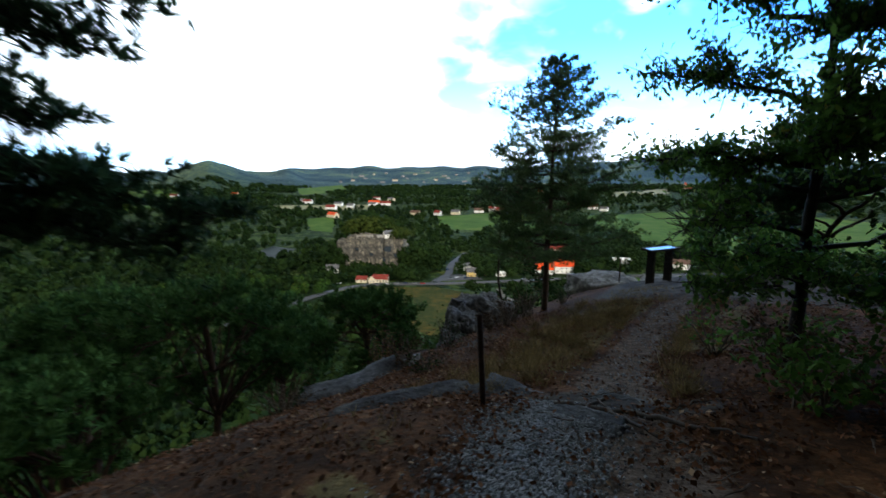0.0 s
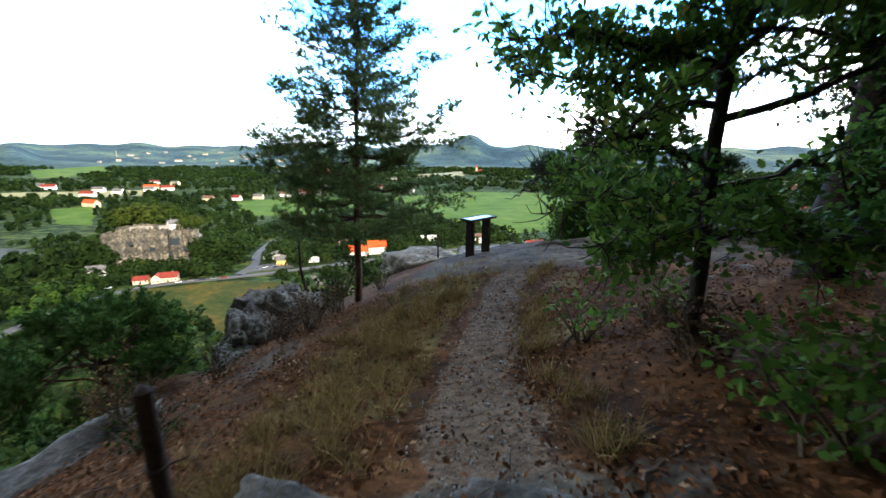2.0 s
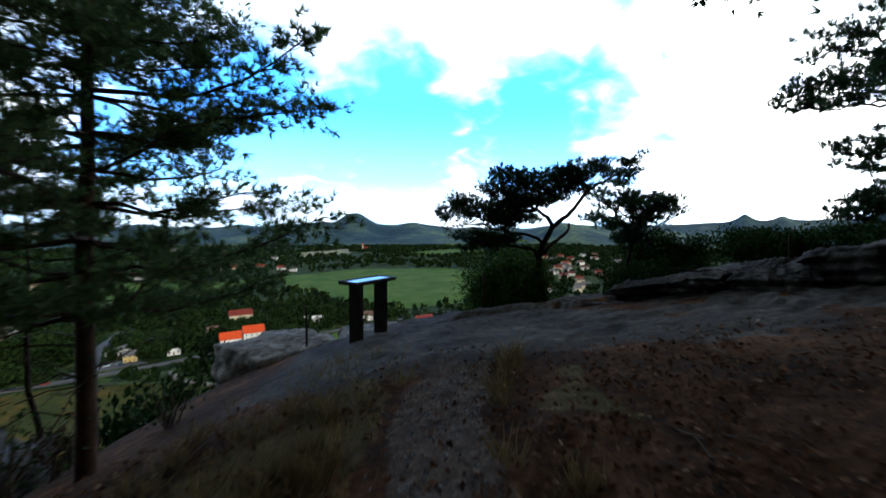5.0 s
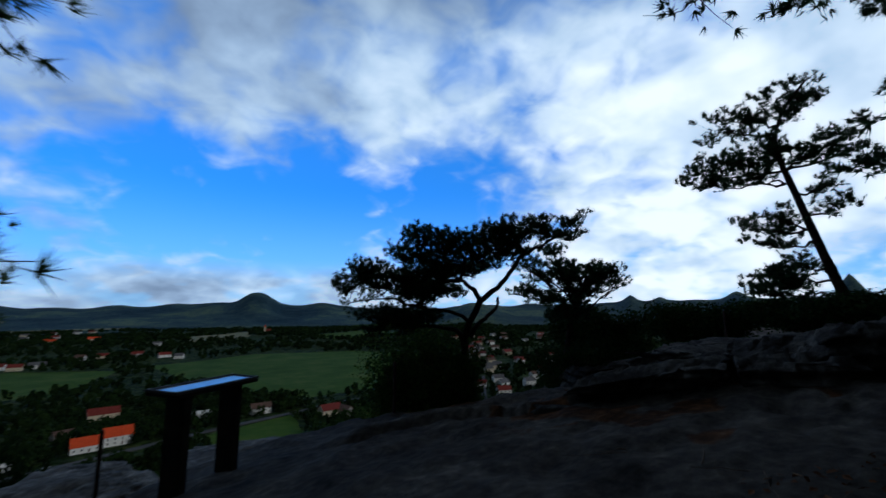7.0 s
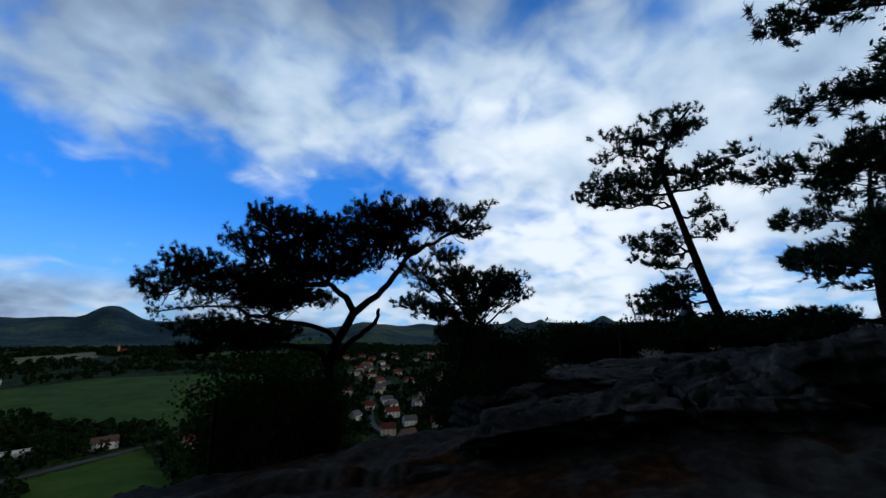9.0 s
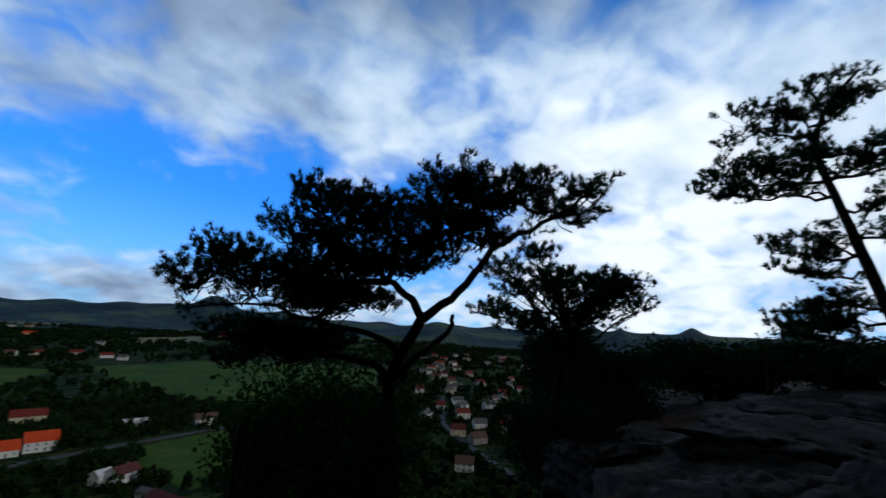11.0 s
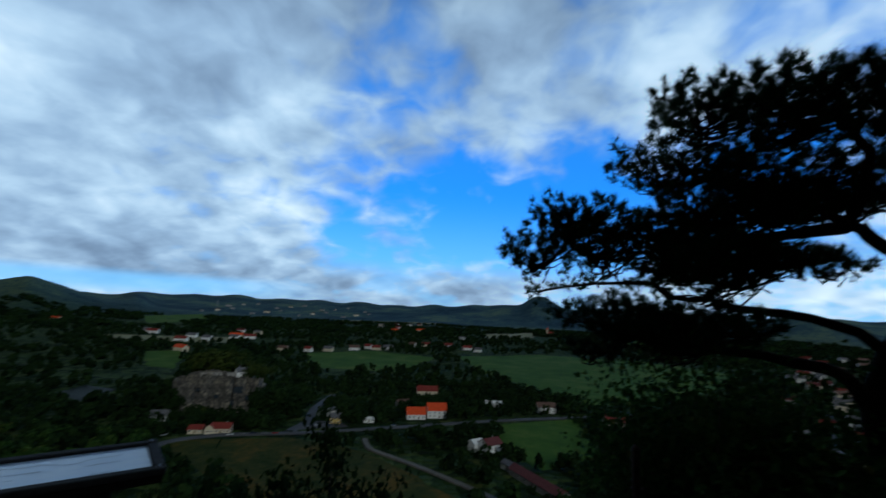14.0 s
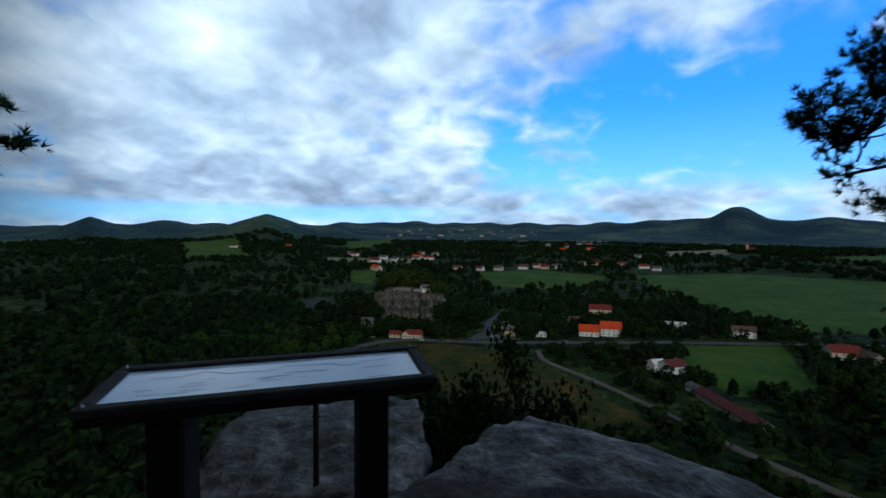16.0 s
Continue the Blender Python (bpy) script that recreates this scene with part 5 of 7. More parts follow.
def pine(seed, base, top, radius, clear, levels, label, needle=None, bark=None, r0=0.14, droop=0.0, tufts=36, size=0.10, extra=(), per=5, flat=0.3, pads=0, own=None, bias=None, broad=None):
    """A grown pine: leaning stem, bare below, with layered sprays above. clear: the bare share of its height."""
    rng = np.random.RandomState(seed)
    base, top = np.asarray(base, float), np.asarray(top, float)
    wood, crown = MB(), MB()
    n = 12
    stem = arc(base, top, 0.0, n, rng, 0.05)
    stem[:, 0] += 0.12 * np.sin(np.linspace(0, 3.1, n) + seed)
    if own is not None:
        own = np.asarray(own, float)
        q = np.linspace(0, len(own) - 1, n)
        stem = np.stack([np.interp(q, np.arange(len(own)), own[:, i]) for i in range(3)], -1)
    wood.tube(stem, r0, r0 * 0.14, 10, 0.05, rng)
    hgt = np.linalg.norm(top - base)
    for lvl in range(levels):
        t = lvl / max(1, levels - 1)
        h0 = clear + (0.985 - clear) * t
        L = radius * (0.62 + 0.5 * math.sin(math.pi * min(1, 0.2 + 0.75 * t))) * (1 - 0.55 * t ** 2.5)
        if broad:
            L = radius * (0.55 + 0.75 * min(t, broad) / broad) * (1 if t < broad else 1 - 0.75 * (t - broad) / (1 - broad))
        for b in range(per):
            if rng.uniform() < 0.14:
                continue
            h = min(0.99, h0 + rng.uniform(-0.5, 0.5) * (1 - clear) / levels)
            o = np.array([np.interp(h, np.linspace(0, 1, n), stem[:, i]) for i in range(3)])
            a = lvl * 1.1 + b * math.tau / per + rng.uniform(-0.5, 0.5)
            l = L * rng.uniform(0.5, 1.15)
            if bias is not None:
                l *= 0.72 + 0.45 * math.cos(a - bias)
            limb = arc(o, o + (math.cos(a) * l, math.sin(a) * l, l * (rng.uniform(-0.05, 0.3) - droop)), 0.06 * l, 7, rng, 0.03 * l)
            if pads:
                rx = 0.30 * l + 0.12
                pad(crown, wood, limb[-2], rx, 0.07 + 0.05 * l, rng, int(pads * rx * rx) + 45, size, limb[-3], 1.0, 9)
            wood.tube(limb, 0.035 * r0 / 0.14 * (1.15 - h) + 0.006, 0.004, 5, close=False)
            needle_sprays(crown, wood, limb, rng, int(tufts * l + 10), 0.22 * l + 0.16, size, flat, 0.38, 0.005, 0.7, 10)
    for a, b in extra:
        limb = arc(a, b, 0.25, 10, rng, 0.05)
        wood.tube(limb, 0.05, 0.008, 6, close=False)
        needle_sprays(crown, wood, limb, rng, 190, 0.55, size, flat, 0.55, 0.006, 0.4, 10)
    return tree("pine_tree", label, "pine", tuple(base), crown, wood, needle or M_NEEDLE, bark or M_BARK)


def bent_pine():
    """A low pine with a broad, ragged crown that hangs over to one side."""
    rng = np.random.RandomState(21)
    base = np.array((8.35, 11.8, z_at(8.35, 11.8) - 0.3))
    wood, crown = MB(), MB()
    stem = np.array([base, (8.4, 11.75, 0.6), (8.5, 11.72, 1.2), (8.62, 11.68, 1.65), (8.85, 11.6, 2.0), (9.1, 11.55, 2.3)])
    t = np.linspace(0, 5, 18)
    stem = np.stack([np.interp(t, np.arange(6), stem[:, i]) for i in range(3)], -1)
    stem[1:-1] = (stem[:-2] + 2 * stem[1:-1] + stem[2:]) / 4
    wood.tube(stem, 0.075, 0.025, 9, 0.05, rng)
    for x, y, z, rx, rz in ((8.37, 12.89, 2.19, 0.30, 0.10), (8.18, 12.53, 2.77, 0.30, 0.11), (8.78, 12.41, 3.10, 0.26, 0.10), (8.76, 12.07, 2.69, 0.30, 0.11), (8.47, 12.39, 2.49, 0.28, 0.10), (8.19, 12.05, 1.99, 0.30, 0.10), (9.09, 12.04, 2.49, 0.38, 0.15), (8.64, 11.22, 2.51, 0.34, 0.14), (9.03, 11.09, 2.53, 0.28, 0.11), (9.31, 11.02, 2.29, 0.16, 0.12), (9.07, 11.79, 2.17, 0.34, 0.13), (8.47, 11.69, 1.86, 0.34, 0.12), (8.77, 12.27, 1.61, 0.26, 0.12), (9.47, 11.60, 2.36, 0.26, 0.09), (8.53, 11.57, 1.60, 0.26, 0.12)):
        c = np.array((x, y, z))
        o = stem[min(17, 7 + int(10 * rng.uniform()))]
        limb = arc(o, c - (0, 0, 0.7 * rz), 0.04, 8, rng, 0.03)
        wood.tube(limb, 0.028, 0.008, 6, close=False)
        needle_sprays(crown, wood, limb, rng, 24, 0.25, 0.08, 0.4, 0.5, 0.005, 0.6, 9)
        pad(crown, wood, c, rx * 1.25, rz * 1.25, rng, int(3600 * rx * rx) + 200, 0.078, limb[-3], 1.0, 12)
    tree("pine_tree", "low dark pine with a ragged overhanging crown on the brink", "pine", tuple(base), crown, wood, M_NEEDLE, M_BARK)


bent_pine()


def leaning_pine():
    rng = np.random.RandomState(22)
    base = np.array((16.6, 9.2, z_at(16.6, 9.2) - 0.2))
    wood, crown = MB(), MB()
    stem = np.array([base, (16.57, 9.33, 1.87), (16.51, 9.60, 2.86), (16.44, 9.87, 4.09), (16.37, 10.13, 5.20), (16.28, 10.40, 6.37), (16.29, 10.39, 6.85), (16.37, 10.13, 7.66), (16.53, 9.53, 8.36)])
    t = np.linspace(0, len(stem) - 1, 26)
    stem = np.stack([np.interp(t, np.arange(len(stem)), stem[:, i]) for i in range(3)], -1)
    stem[1:-1] = (stem[:-2] + 2 * stem[1:-1] + stem[2:]) / 4
    wood.tube(stem, 0.15, 0.03, 10, 0.05, rng)
    tiers = [(16.48, 9.69, 8.22, 0.59, 0.27), (16.41, 9.97, 7.71, 0.71, 0.27), (15.93, 11.43, 7.46, 0.72, 0.32), (16.17, 10.77, 7.58, 0.58, 0.24), (15.72, 11.93, 6.15, 0.69, 0.28), (15.64, 12.12, 5.78, 0.53, 0.20),
             (15.96, 11.35, 6.39, 0.75, 0.27), (16.12, 10.92, 5.80, 0.65, 0.23), (16.31, 10.31, 6.60, 0.78, 0.28), (16.62, 9.09, 6.82, 0.58, 0.22), (16.66, 8.91, 6.24, 0.56, 0.16), (16.49, 9.66, 6.22, 0.60, 0.24),
             (16.52, 9.54, 5.29, 0.26, 0.25)]
    tiers += [(16.58, 9.31, 4.72, 0.35, 0.16), (16.07, 11.05, 4.22, 0.40, 0.18), (16.14, 10.86, 3.84, 0.55, 0.23), (16.28, 10.42, 4.48, 0.46, 0.20), (16.09, 11.01, 2.95, 0.59, 0.25), (16.20, 10.66, 2.67, 0.75, 0.23),
              (16.12, 10.91, 2.39, 0.61, 0.19), (16.35, 10.18, 3.11, 0.37, 0.17)]
    for x, y, z, rx, rz in tiers:
        c = np.array((x + rng.uniform(-0.5, 0.5), y, z))
        o = stem[np.argmin(np.abs(stem[:, 2] - (z - 0.25 - 0.25 * rx)))]
        limb = arc(o, c - (0, 0, 0.6 * rz), -0.08, 8, rng, 0.05)
        wood.tube(limb, 0.045, 0.012, 6, close=False)
        needle_sprays(crown, wood, limb, rng, 70, 0.45, 0.13, 0.4, 0.4, 0.006, 0.6, 9)
        for _ in range(7):
            s = rng.uniform(-1, 1, 3) * (rx, rx * 1.1, rz * 1.4) * 0.9
            k = rx * rng.uniform(0.28, 0.55)
            pad(crown, wood, c + s, k, rz * rng.uniform(0.3, 0.6), rng, int(190 * k) + 22, 0.13, limb[-2], 1.0, 9)
    for _ in range(14):
        o = stem[rng.randint(3, 18)]
        d = unit(rng.standard_normal(3) * (1, 1, 0.3)) * rng.uniform(0.4, 1.1)
        wood.tube(arc(o, o + d, 0.05, 6, rng, 0.04), 0.012, 0.003, 4, close=False)
    tree("pine_tree", "tall slender pine leaning over the ridge", "pine", tuple(base), crown, wood, M_NEEDLE, M_BARK)


leaning_pine()
pine(23, (12.0, 5.0, z_at(12.0, 5.0) - 0.2), (12.3, 4.8, 11.5), 2.1, 0.14, 15, "tall dense dark pine on the ridge", r0=0.22, tufts=26, size=0.15, per=5, pads=260,
     extra=(((12.0, 5.1, 7.4), (8.0, 7.0, 5.75)),))
pine(24, (14.8, 6.3, z_at(14.8, 6.3) - 0.2), (14.9, 6.0, 5.4), 1.75, 0.10, 9, "bushy dark pine on the ridge", r0=0.14, tufts=30, size=0.13, pads=420)
pine(25, (4.42, 3.58, z_at(4.42, 3.58) - 0.2), (5.4, 3.25, 9.8), 2.5, 0.30, 12, "large old pine with a thick leaning trunk", r0=0.27, tufts=40, size=0.13, per=6,
     extra=(((5.1, 3.35, 6.6), (5.85, 7.5, 4.9)),))
pine(26, (-5.5, -2.6, z_at(-5.5, -2.6) - 0.3), (-5.7, -2.4, 8.2), 2.2, 0.50, 8, "dark pine with long drooping boughs on the slope", r0=0.20, droop=0.05, tufts=36, size=0.15, per=5,
     extra=(((-5.55, -2.5, 4.6), (-3.72, -0.55, 4.45)), ((-5.55, -2.5, 4.3), (-3.85, -0.72, 4.05)), ((-5.55, -2.5, 3.9), (-4.15, -1.0, 3.6)), ((-5.5, -2.5, 3.2), (-4.0, -0.65, 3.0)), ((-5.5, -2.5, 3.0), (-3.45, 0.05, 2.75)), ((-5.5, -2.5, 2.9), (-3.9, -0.5, 2.5))))
pine(27, (-3.2, 11.1, z_at(-3.2, 11.1) - 0.3), (-3.0, 11.2, 3.2), 0.8, 0.86, 3, "slim pine rising beside the gully", r0=0.06, tufts=50, size=0.10)


# the oak by the path
def leaf_spray(crown, wood, limb, rng, n, reach, size, start=0.3, keep=None):
    limb = np.asarray(limb, float)
    s = np.linspace(0, 1, len(limb))
    pos, dirs = [], []
    k = 9
    for q in np.append(rng.uniform(start, 1.0, max(1, n // k)), 1.0):
        o = np.array([np.interp(q, s, limb[:, i]) for i in range(3)])
        d = unit(rng.standard_normal(3) * (1, 1, 0.6) + 0.5 * unit(limb[-1] - limb[0]))
        e = o + d * reach * rng.uniform(0.4, 1.0)
        wood.tube(arc(o, e, -0.03, 4, rng, 0.01), 0.006, 0.002, 4, close=False)
        t = rng.uniform(0.2, 1.05, k)[:, None]
        pos.append(o + (e - o) * t + 0.05 * rng.standard_normal((k, 3)))
        dirs.append(d + 0.8 * rng.standard_normal((k, 3)) - (0, 0, 0.25))
    pos, dirs = np.concatenate(pos), np.concatenate(dirs)
    if keep is not None:
        ok = keep(pos)
        pos, dirs = pos[ok], dirs[ok]
    rot = turns(spread_dirs(rng, len(pos)) + (0, 0, 0.7), rng)
    crown.strew(OAK_V, OAK_F, pos, rot, size * rng.uniform(0.7, 1.25, len(pos)), rng.uniform(0, 1, len(pos)) ** 1.5)


def off_path(p):
    return (p[:, 0] - path_x(p[:, 1]) > 0.62) | (p[:, 2] - land(p[:, 0], p[:, 1]) > 2.0)


def oak(seed, x, y, lowest, label):
    rng = np.random.RandomState(seed)
    base = np.array((x, y, z_at(x, y) - 0.15))
    wood, crown = MB(), MB()
    stem = np.array([base, base + (0.02, 0.0, 0.8), base + (0.0, 0.03, 1.6), base + (0.03, 0.0, 2.4), base + (0.0, 0.0, 3.3), base + (-0.05, 0.05, 4.4), base + (0.0, 0.1, 5.6)])
    wood.tube(stem, 0.066, 0.018, 9, 0.06, rng)
    limbs = []
    for a, l, h, rise in ((0.35, 1.9, 2.2, 0.75), (2.6, 1.5, 1.9, 0.20), (3.3, 1.55, 2.15, 0.05), (2.9, 1.6, 2.7, 0.35), (3.7, 1.5, 1.45, 0.15), (2.2, 1.4, 1.25, 0.12), (4.4, 1.5, 2.3, 0.3), (5.3, 1.5, 1.8, 0.25),
                           (0.0, 1.6, 1.3, 0.15), (1.2, 1.5, 2.0, 0.3), (3.0, 1.5, 3.4, 0.5), (4.0, 1.5, 3.6, 0.5), (5.6, 1.6, 3.3, 0.5), (0.9, 1.4, 3.8, 0.6), (2.2, 1.2, 4.3, 0.6), (4.9, 1.2, 4.5, 0.6), (6.0, 1.0, 4.9, 0.7),
                           (2.75, 1.2, 0.95, 0.1), (3.6, 1.1, 0.8, 0.1), (1.6, 1.3, 0.9, 0.1), (5.9, 1.3, 0.9, 0.15), (4.8, 1.2, 1.0, 0.1)):
        if h < lowest:
            continue
        o = np.array([np.interp(h, stem[:, 2] - base[2], stem[:, i]) for i in range(3)])
        limb = arc(o, o + (math.cos(a) * l, math.sin(a) * l, rise * l), 0.08, 8, rng, 0.03)
        q = MB()
        q.tube(limb, 0.034 if h > 1.2 else 0.018, 0.006, 6, 0.05, rng, close=False)
        leaves = 450 if h > 2.1 else 120 if math.cos(a) > 0.5 else 270      # thin on the shaded side
        leaf_spray(crown, q, limb, rng, leaves * 3 // 2, 0.42, 0.068, 0.25, off_path)
        for _ in range(3):
            k = rng.uniform(0.35, 0.85)
            p = np.array([np.interp(k, np.linspace(0, 1, 8), limb[:, i]) for i in range(3)])
            d = unit(rng.standard_normal(3) * (1, 1, 0.5)) * 0.55
            sub = arc(p, p + d + (0, 0, 0.1), 0.04, 5, rng, 0.02)
            q.tube(sub, 0.012, 0.004, 5, close=False)
            leaf_spray(crown, q, sub, rng, leaves * 9 // 17, 0.3, 0.066, 0.2, off_path)
        limbs.append(q)
    tree("oak_tree", label, "oak", tuple(base), crown, wood, M_OAK, M_BARK_OAK, limbs)


oak(31, 1.95, 2.25, 0.0, "young oak with green and yellowing lobed leaves by the path")
oak(37, 3.0, 1.5, 1.75, "leafy oak with a bare lower stem in the wood")


def shrub(seed, x, y, h, r, n, label, size=0.07, mat=None, name="bush", stems=9, lv=OAK_V, lf=OAK_F, keep=None, base_z=None):
    rng = np.random.RandomState(seed)
    base = np.array((x, y, (z_at(x, y) if base_z is None else base_z) - 0.05))
    wood, crown = MB(), MB()
    for i in range(stems):
        a, l = i * 2.4 + rng.uniform(-0.4, 0.4), r * rng.uniform(0.3, 1.0)
        tip = base + (math.cos(a) * l, math.sin(a) * l, h * rng.uniform(0.55, 1.0))
        limb = arc(base + 0.1 * r * rng.standard_normal(3) * (1, 1, 0), tip, 0.08 * h, 6, rng, 0.03 * r)
        wood.tube(limb, 0.012 + 0.004 * r, 0.003, 5, close=False)
        k = n // stems
        q = rng.uniform(0.3, 1.05, k)
        p = np.stack([np.interp(q, np.linspace(0, 1, 6), limb[:, j]) for j in range(3)], -1) + np.clip(rng.standard_normal((k, 3)), -1.5, 1.5) * (0.19 * r, 0.19 * r, 0.11 * h)
        p[:, 2] = np.maximum(p[:, 2], base[2] + 0.04)
        if keep is not None:
            p = p[keep(p)]
        k = len(p)
        crown.strew(lv, lf, p, turns(spread_dirs(rng, k) + (0, 0, 0.8), rng), size * rng.uniform(0.7, 1.3, k), rng.uniform(0, 1, k) ** 1.4)
    e = thing(name, label, "bush", tuple(base))
    inv = Matrix.Translation(-Vector(base))
    for nm, mb, m in (("stem", wood, M_TWIG), ("foliage", crown, mat or M_OAK)):
        me = mb.mesh(nm, m)
        me.transform(inv)
        child(nm, me, e)
    return e


shrub(41, 1.55, 0.75, 0.75, 0.6, 640, "low oak sapling with broad green leaves beside the path", 0.066, keep=off_path)
shrub(42, 2.3, 0.1, 1.0, 0.7, 800, "leafy oak sapling in the leaf litter", 0.066, keep=off_path)
shrub(43, 1.45, 3.1, 0.7, 0.45, 130, "thin oak sapling with few leaves", 0.07, keep=off_path)
shrub(69, 1.72, 1.85, 0.55, 0.5, 520, "brown withered brush at the foot of the oak", 0.05, M_HEATH, stems=7, keep=off_path)
shrub(44, 2.6, 3.6, 0.5, 0.5, 110, "sparse sapling on brown litter", 0.07)
shrub(45, 3.2, 1.4, 1.5, 0.9, 700, "dense oak thicket under the trees", 0.085)
shrub(46, -1.55, 7.0, 1.1, 0.6, 260, "thin half-bare bush at the foot of the pine", 0.045, M_BUSH, lv=LEAF_V, lf=LEAF_F, stems=14)
shrub(47, -1.9, 6.2, 0.8, 0.6, 120, "brittle leafless twigs below the path", 0.04, M_HEATH, lv=LEAF_V, lf=LEAF_F, stems=18)
shrub(48, -0.85, 8.7, 0.75, 0.4, 200, "small green bush on the rim", 0.05, M_BUSH, lv=LEAF_V, lf=LEAF_F, stems=10)
shrub(49, 5.6, 13.3, 2.75, 1.05, 24000, "dense green bush on the brink beside the crooked pine", 0.065, M_BUSH_GREEN, lv=DIA_V, lf=DIA_F, stems=44, base_z=-1.5)
shrub(50, 5.85, 12.3, 1.85, 0.7, 18000, "dark leafy bush under the crooked pine", 0.06, M_BUSH_GREEN, lv=DIA_V, lf=DIA_F, stems=44, base_z=-0.8)
shrub(51, 9.7, 12.9, 1.5, 0.9, 14000, "dark leafy bush along the brink", 0.06, M_BUSH, lv=DIA_V, lf=DIA_F, stems=30, base_z=-0.6)
shrub(68, 8.55, 11.45, 1.45, 0.6, 9000, "dark leafy bush round the stem of the low pine", 0.06, M_BUSH, lv=DIA_V, lf=DIA_F, stems=30, base_z=-0.5)
shrub(61, 10.9, 12.4, 1.2, 0.9, 12000, "dark leafy bush beside the rocks", 0.06, M_BUSH, lv=DIA_V, lf=DIA_F, stems=28, base_z=-0.1)
shrub(52, 11.5, 13.4, 1.5, 1.2, 13000, "dark bush at the edge of the ridge", 0.1, M_BUSH, lv=DIA_V, lf=DIA_F, stems=28, base_z=0.2)
shrub(53, 14.8, 12.4, 1.3, 1.6, 16000, "broad dark thicket on the ridge", 0.1, M_BUSH, lv=DIA_V, lf=DIA_F, stems=30)
shrub(54, 18.5, 11.0, 1.2, 1.9, 16000, "broad dark thicket below the leaning pine", 0.1, M_BUSH, lv=DIA_V, lf=DIA_F, stems=30)
shrub(55, 15.5, 8.6, 0.9, 1.5, 12000, "low dark scrub on the ridge", 0.1, M_BUSH, lv=DIA_V, lf=DIA_F, stems=30)
shrub(56, -2.6, 2.9, 0.45, 0.45, 220, "low green bilberry tuft between slabs", 0.04, M_BUSH, lv=LEAF_V, lf=LEAF_F)
shrub(57, -3.4, 3.9, 0.8, 0.6, 420, "rusty brown heather bush on the slope", 0.045, M_HEATH, lv=LEAF_V, lf=LEAF_F, stems=16)
shrub(58, -4.6, 2.0, 0.5, 0.8, 420, "rusty brown heather cushion on the slope", 0.045, M_HEATH, lv=LEAF_V, lf=LEAF_F, stems=16)
shrub(59, -4.9, 5.6, 1.2, 0.6, 420, "small yellowing birch shrub below the slab", 0.05, M_STRAW, lv=LEAF_V, lf=LEAF_F, stems=12)
shrub(60, -2.9, 5.0, 0.7, 0.5, 260, "greenish dry shrub beside the slab", 0.045, M_BUSH, lv=LEAF_V, lf=LEAF_F, stems=12)


for s, bx, by, bh, br in ((62, -2.0, 7.2, 0.7, 0.5), (63, -2.3, 6.2, 0.6, 0.5), (64, -1.8, 8.6, 0.7, 0.4), (65, -2.6, 7.0, 0.6, 0.45)):
    shrub(s, bx, by, bh, br, 420, "brown dry brush on the gully side", 0.045, M_HEATH, lv=LEAF_V, lf=LEAF_F, stems=8)
shrub(66, 2.75, 0.7, 1.7, 0.9, 3200, "dark leafy undergrowth beside the path", 0.075, M_BUSH, stems=18, keep=off_path)
shrub(67, 3.0, -0.6, 1.7, 1.0, 3200, "dark leafy undergrowth below the trees", 0.075, M_BUSH, stems=18, keep=off_path)


def woodland_tree(seed, x, y, h, r, label):
    """A broadleaf tree added for its shade: forked stem and a ragged crown of leaves."""
    rng = np.random.RandomState(seed)
    base = np.array((x, y, z_at(x, y) - 0.2))
    wood, crown = MB(), MB()
    stem = arc(base, base + (rng.uniform(-0.4, 0.4), rng.uniform(-0.4, 0.4), h), 0, 9, rng, 0.06)
    wood.tube(stem, 0.13, 0.03, 9, 0.05, rng)
    for i in range(26):
        t = 0.15 + 0.85 * i / 25
        o = np.array([np.interp(t, np.linspace(0, 1, 9), stem[:, q]) for q in range(3)])
        a, l = i * 2.4, r * (0.6 + 0.5 * math.sin(math.pi * t)) * rng.uniform(0.7, 1.1)
        limb = arc(o, o + (math.cos(a) * l, math.sin(a) * l, 0.25 * l), 0.1, 6, rng, 0.05)
        wood.tube(limb, 0.03, 0.006, 5, close=False)
        k = 230
        q = rng.uniform(0.25, 1.05, k)
        p = np.stack([np.interp(q, np.linspace(0, 1, 6), limb[:, j]) for j in range(3)], -1) + rng.standard_normal((k, 3)) * 0.28
        crown.strew(LEAF_V, LEAF_F, p, turns(spread_dirs(rng, k) + (0, 0, 0.5), rng), 0.13 * rng.uniform(0.7, 1.3, k), rng.uniform(0, 1, k))
    return tree("broadleaf_tree", label, "tree", tuple(base), crown, wood, M_BUSH, M_BARK_OAK, group="trees of the hilltop wood")


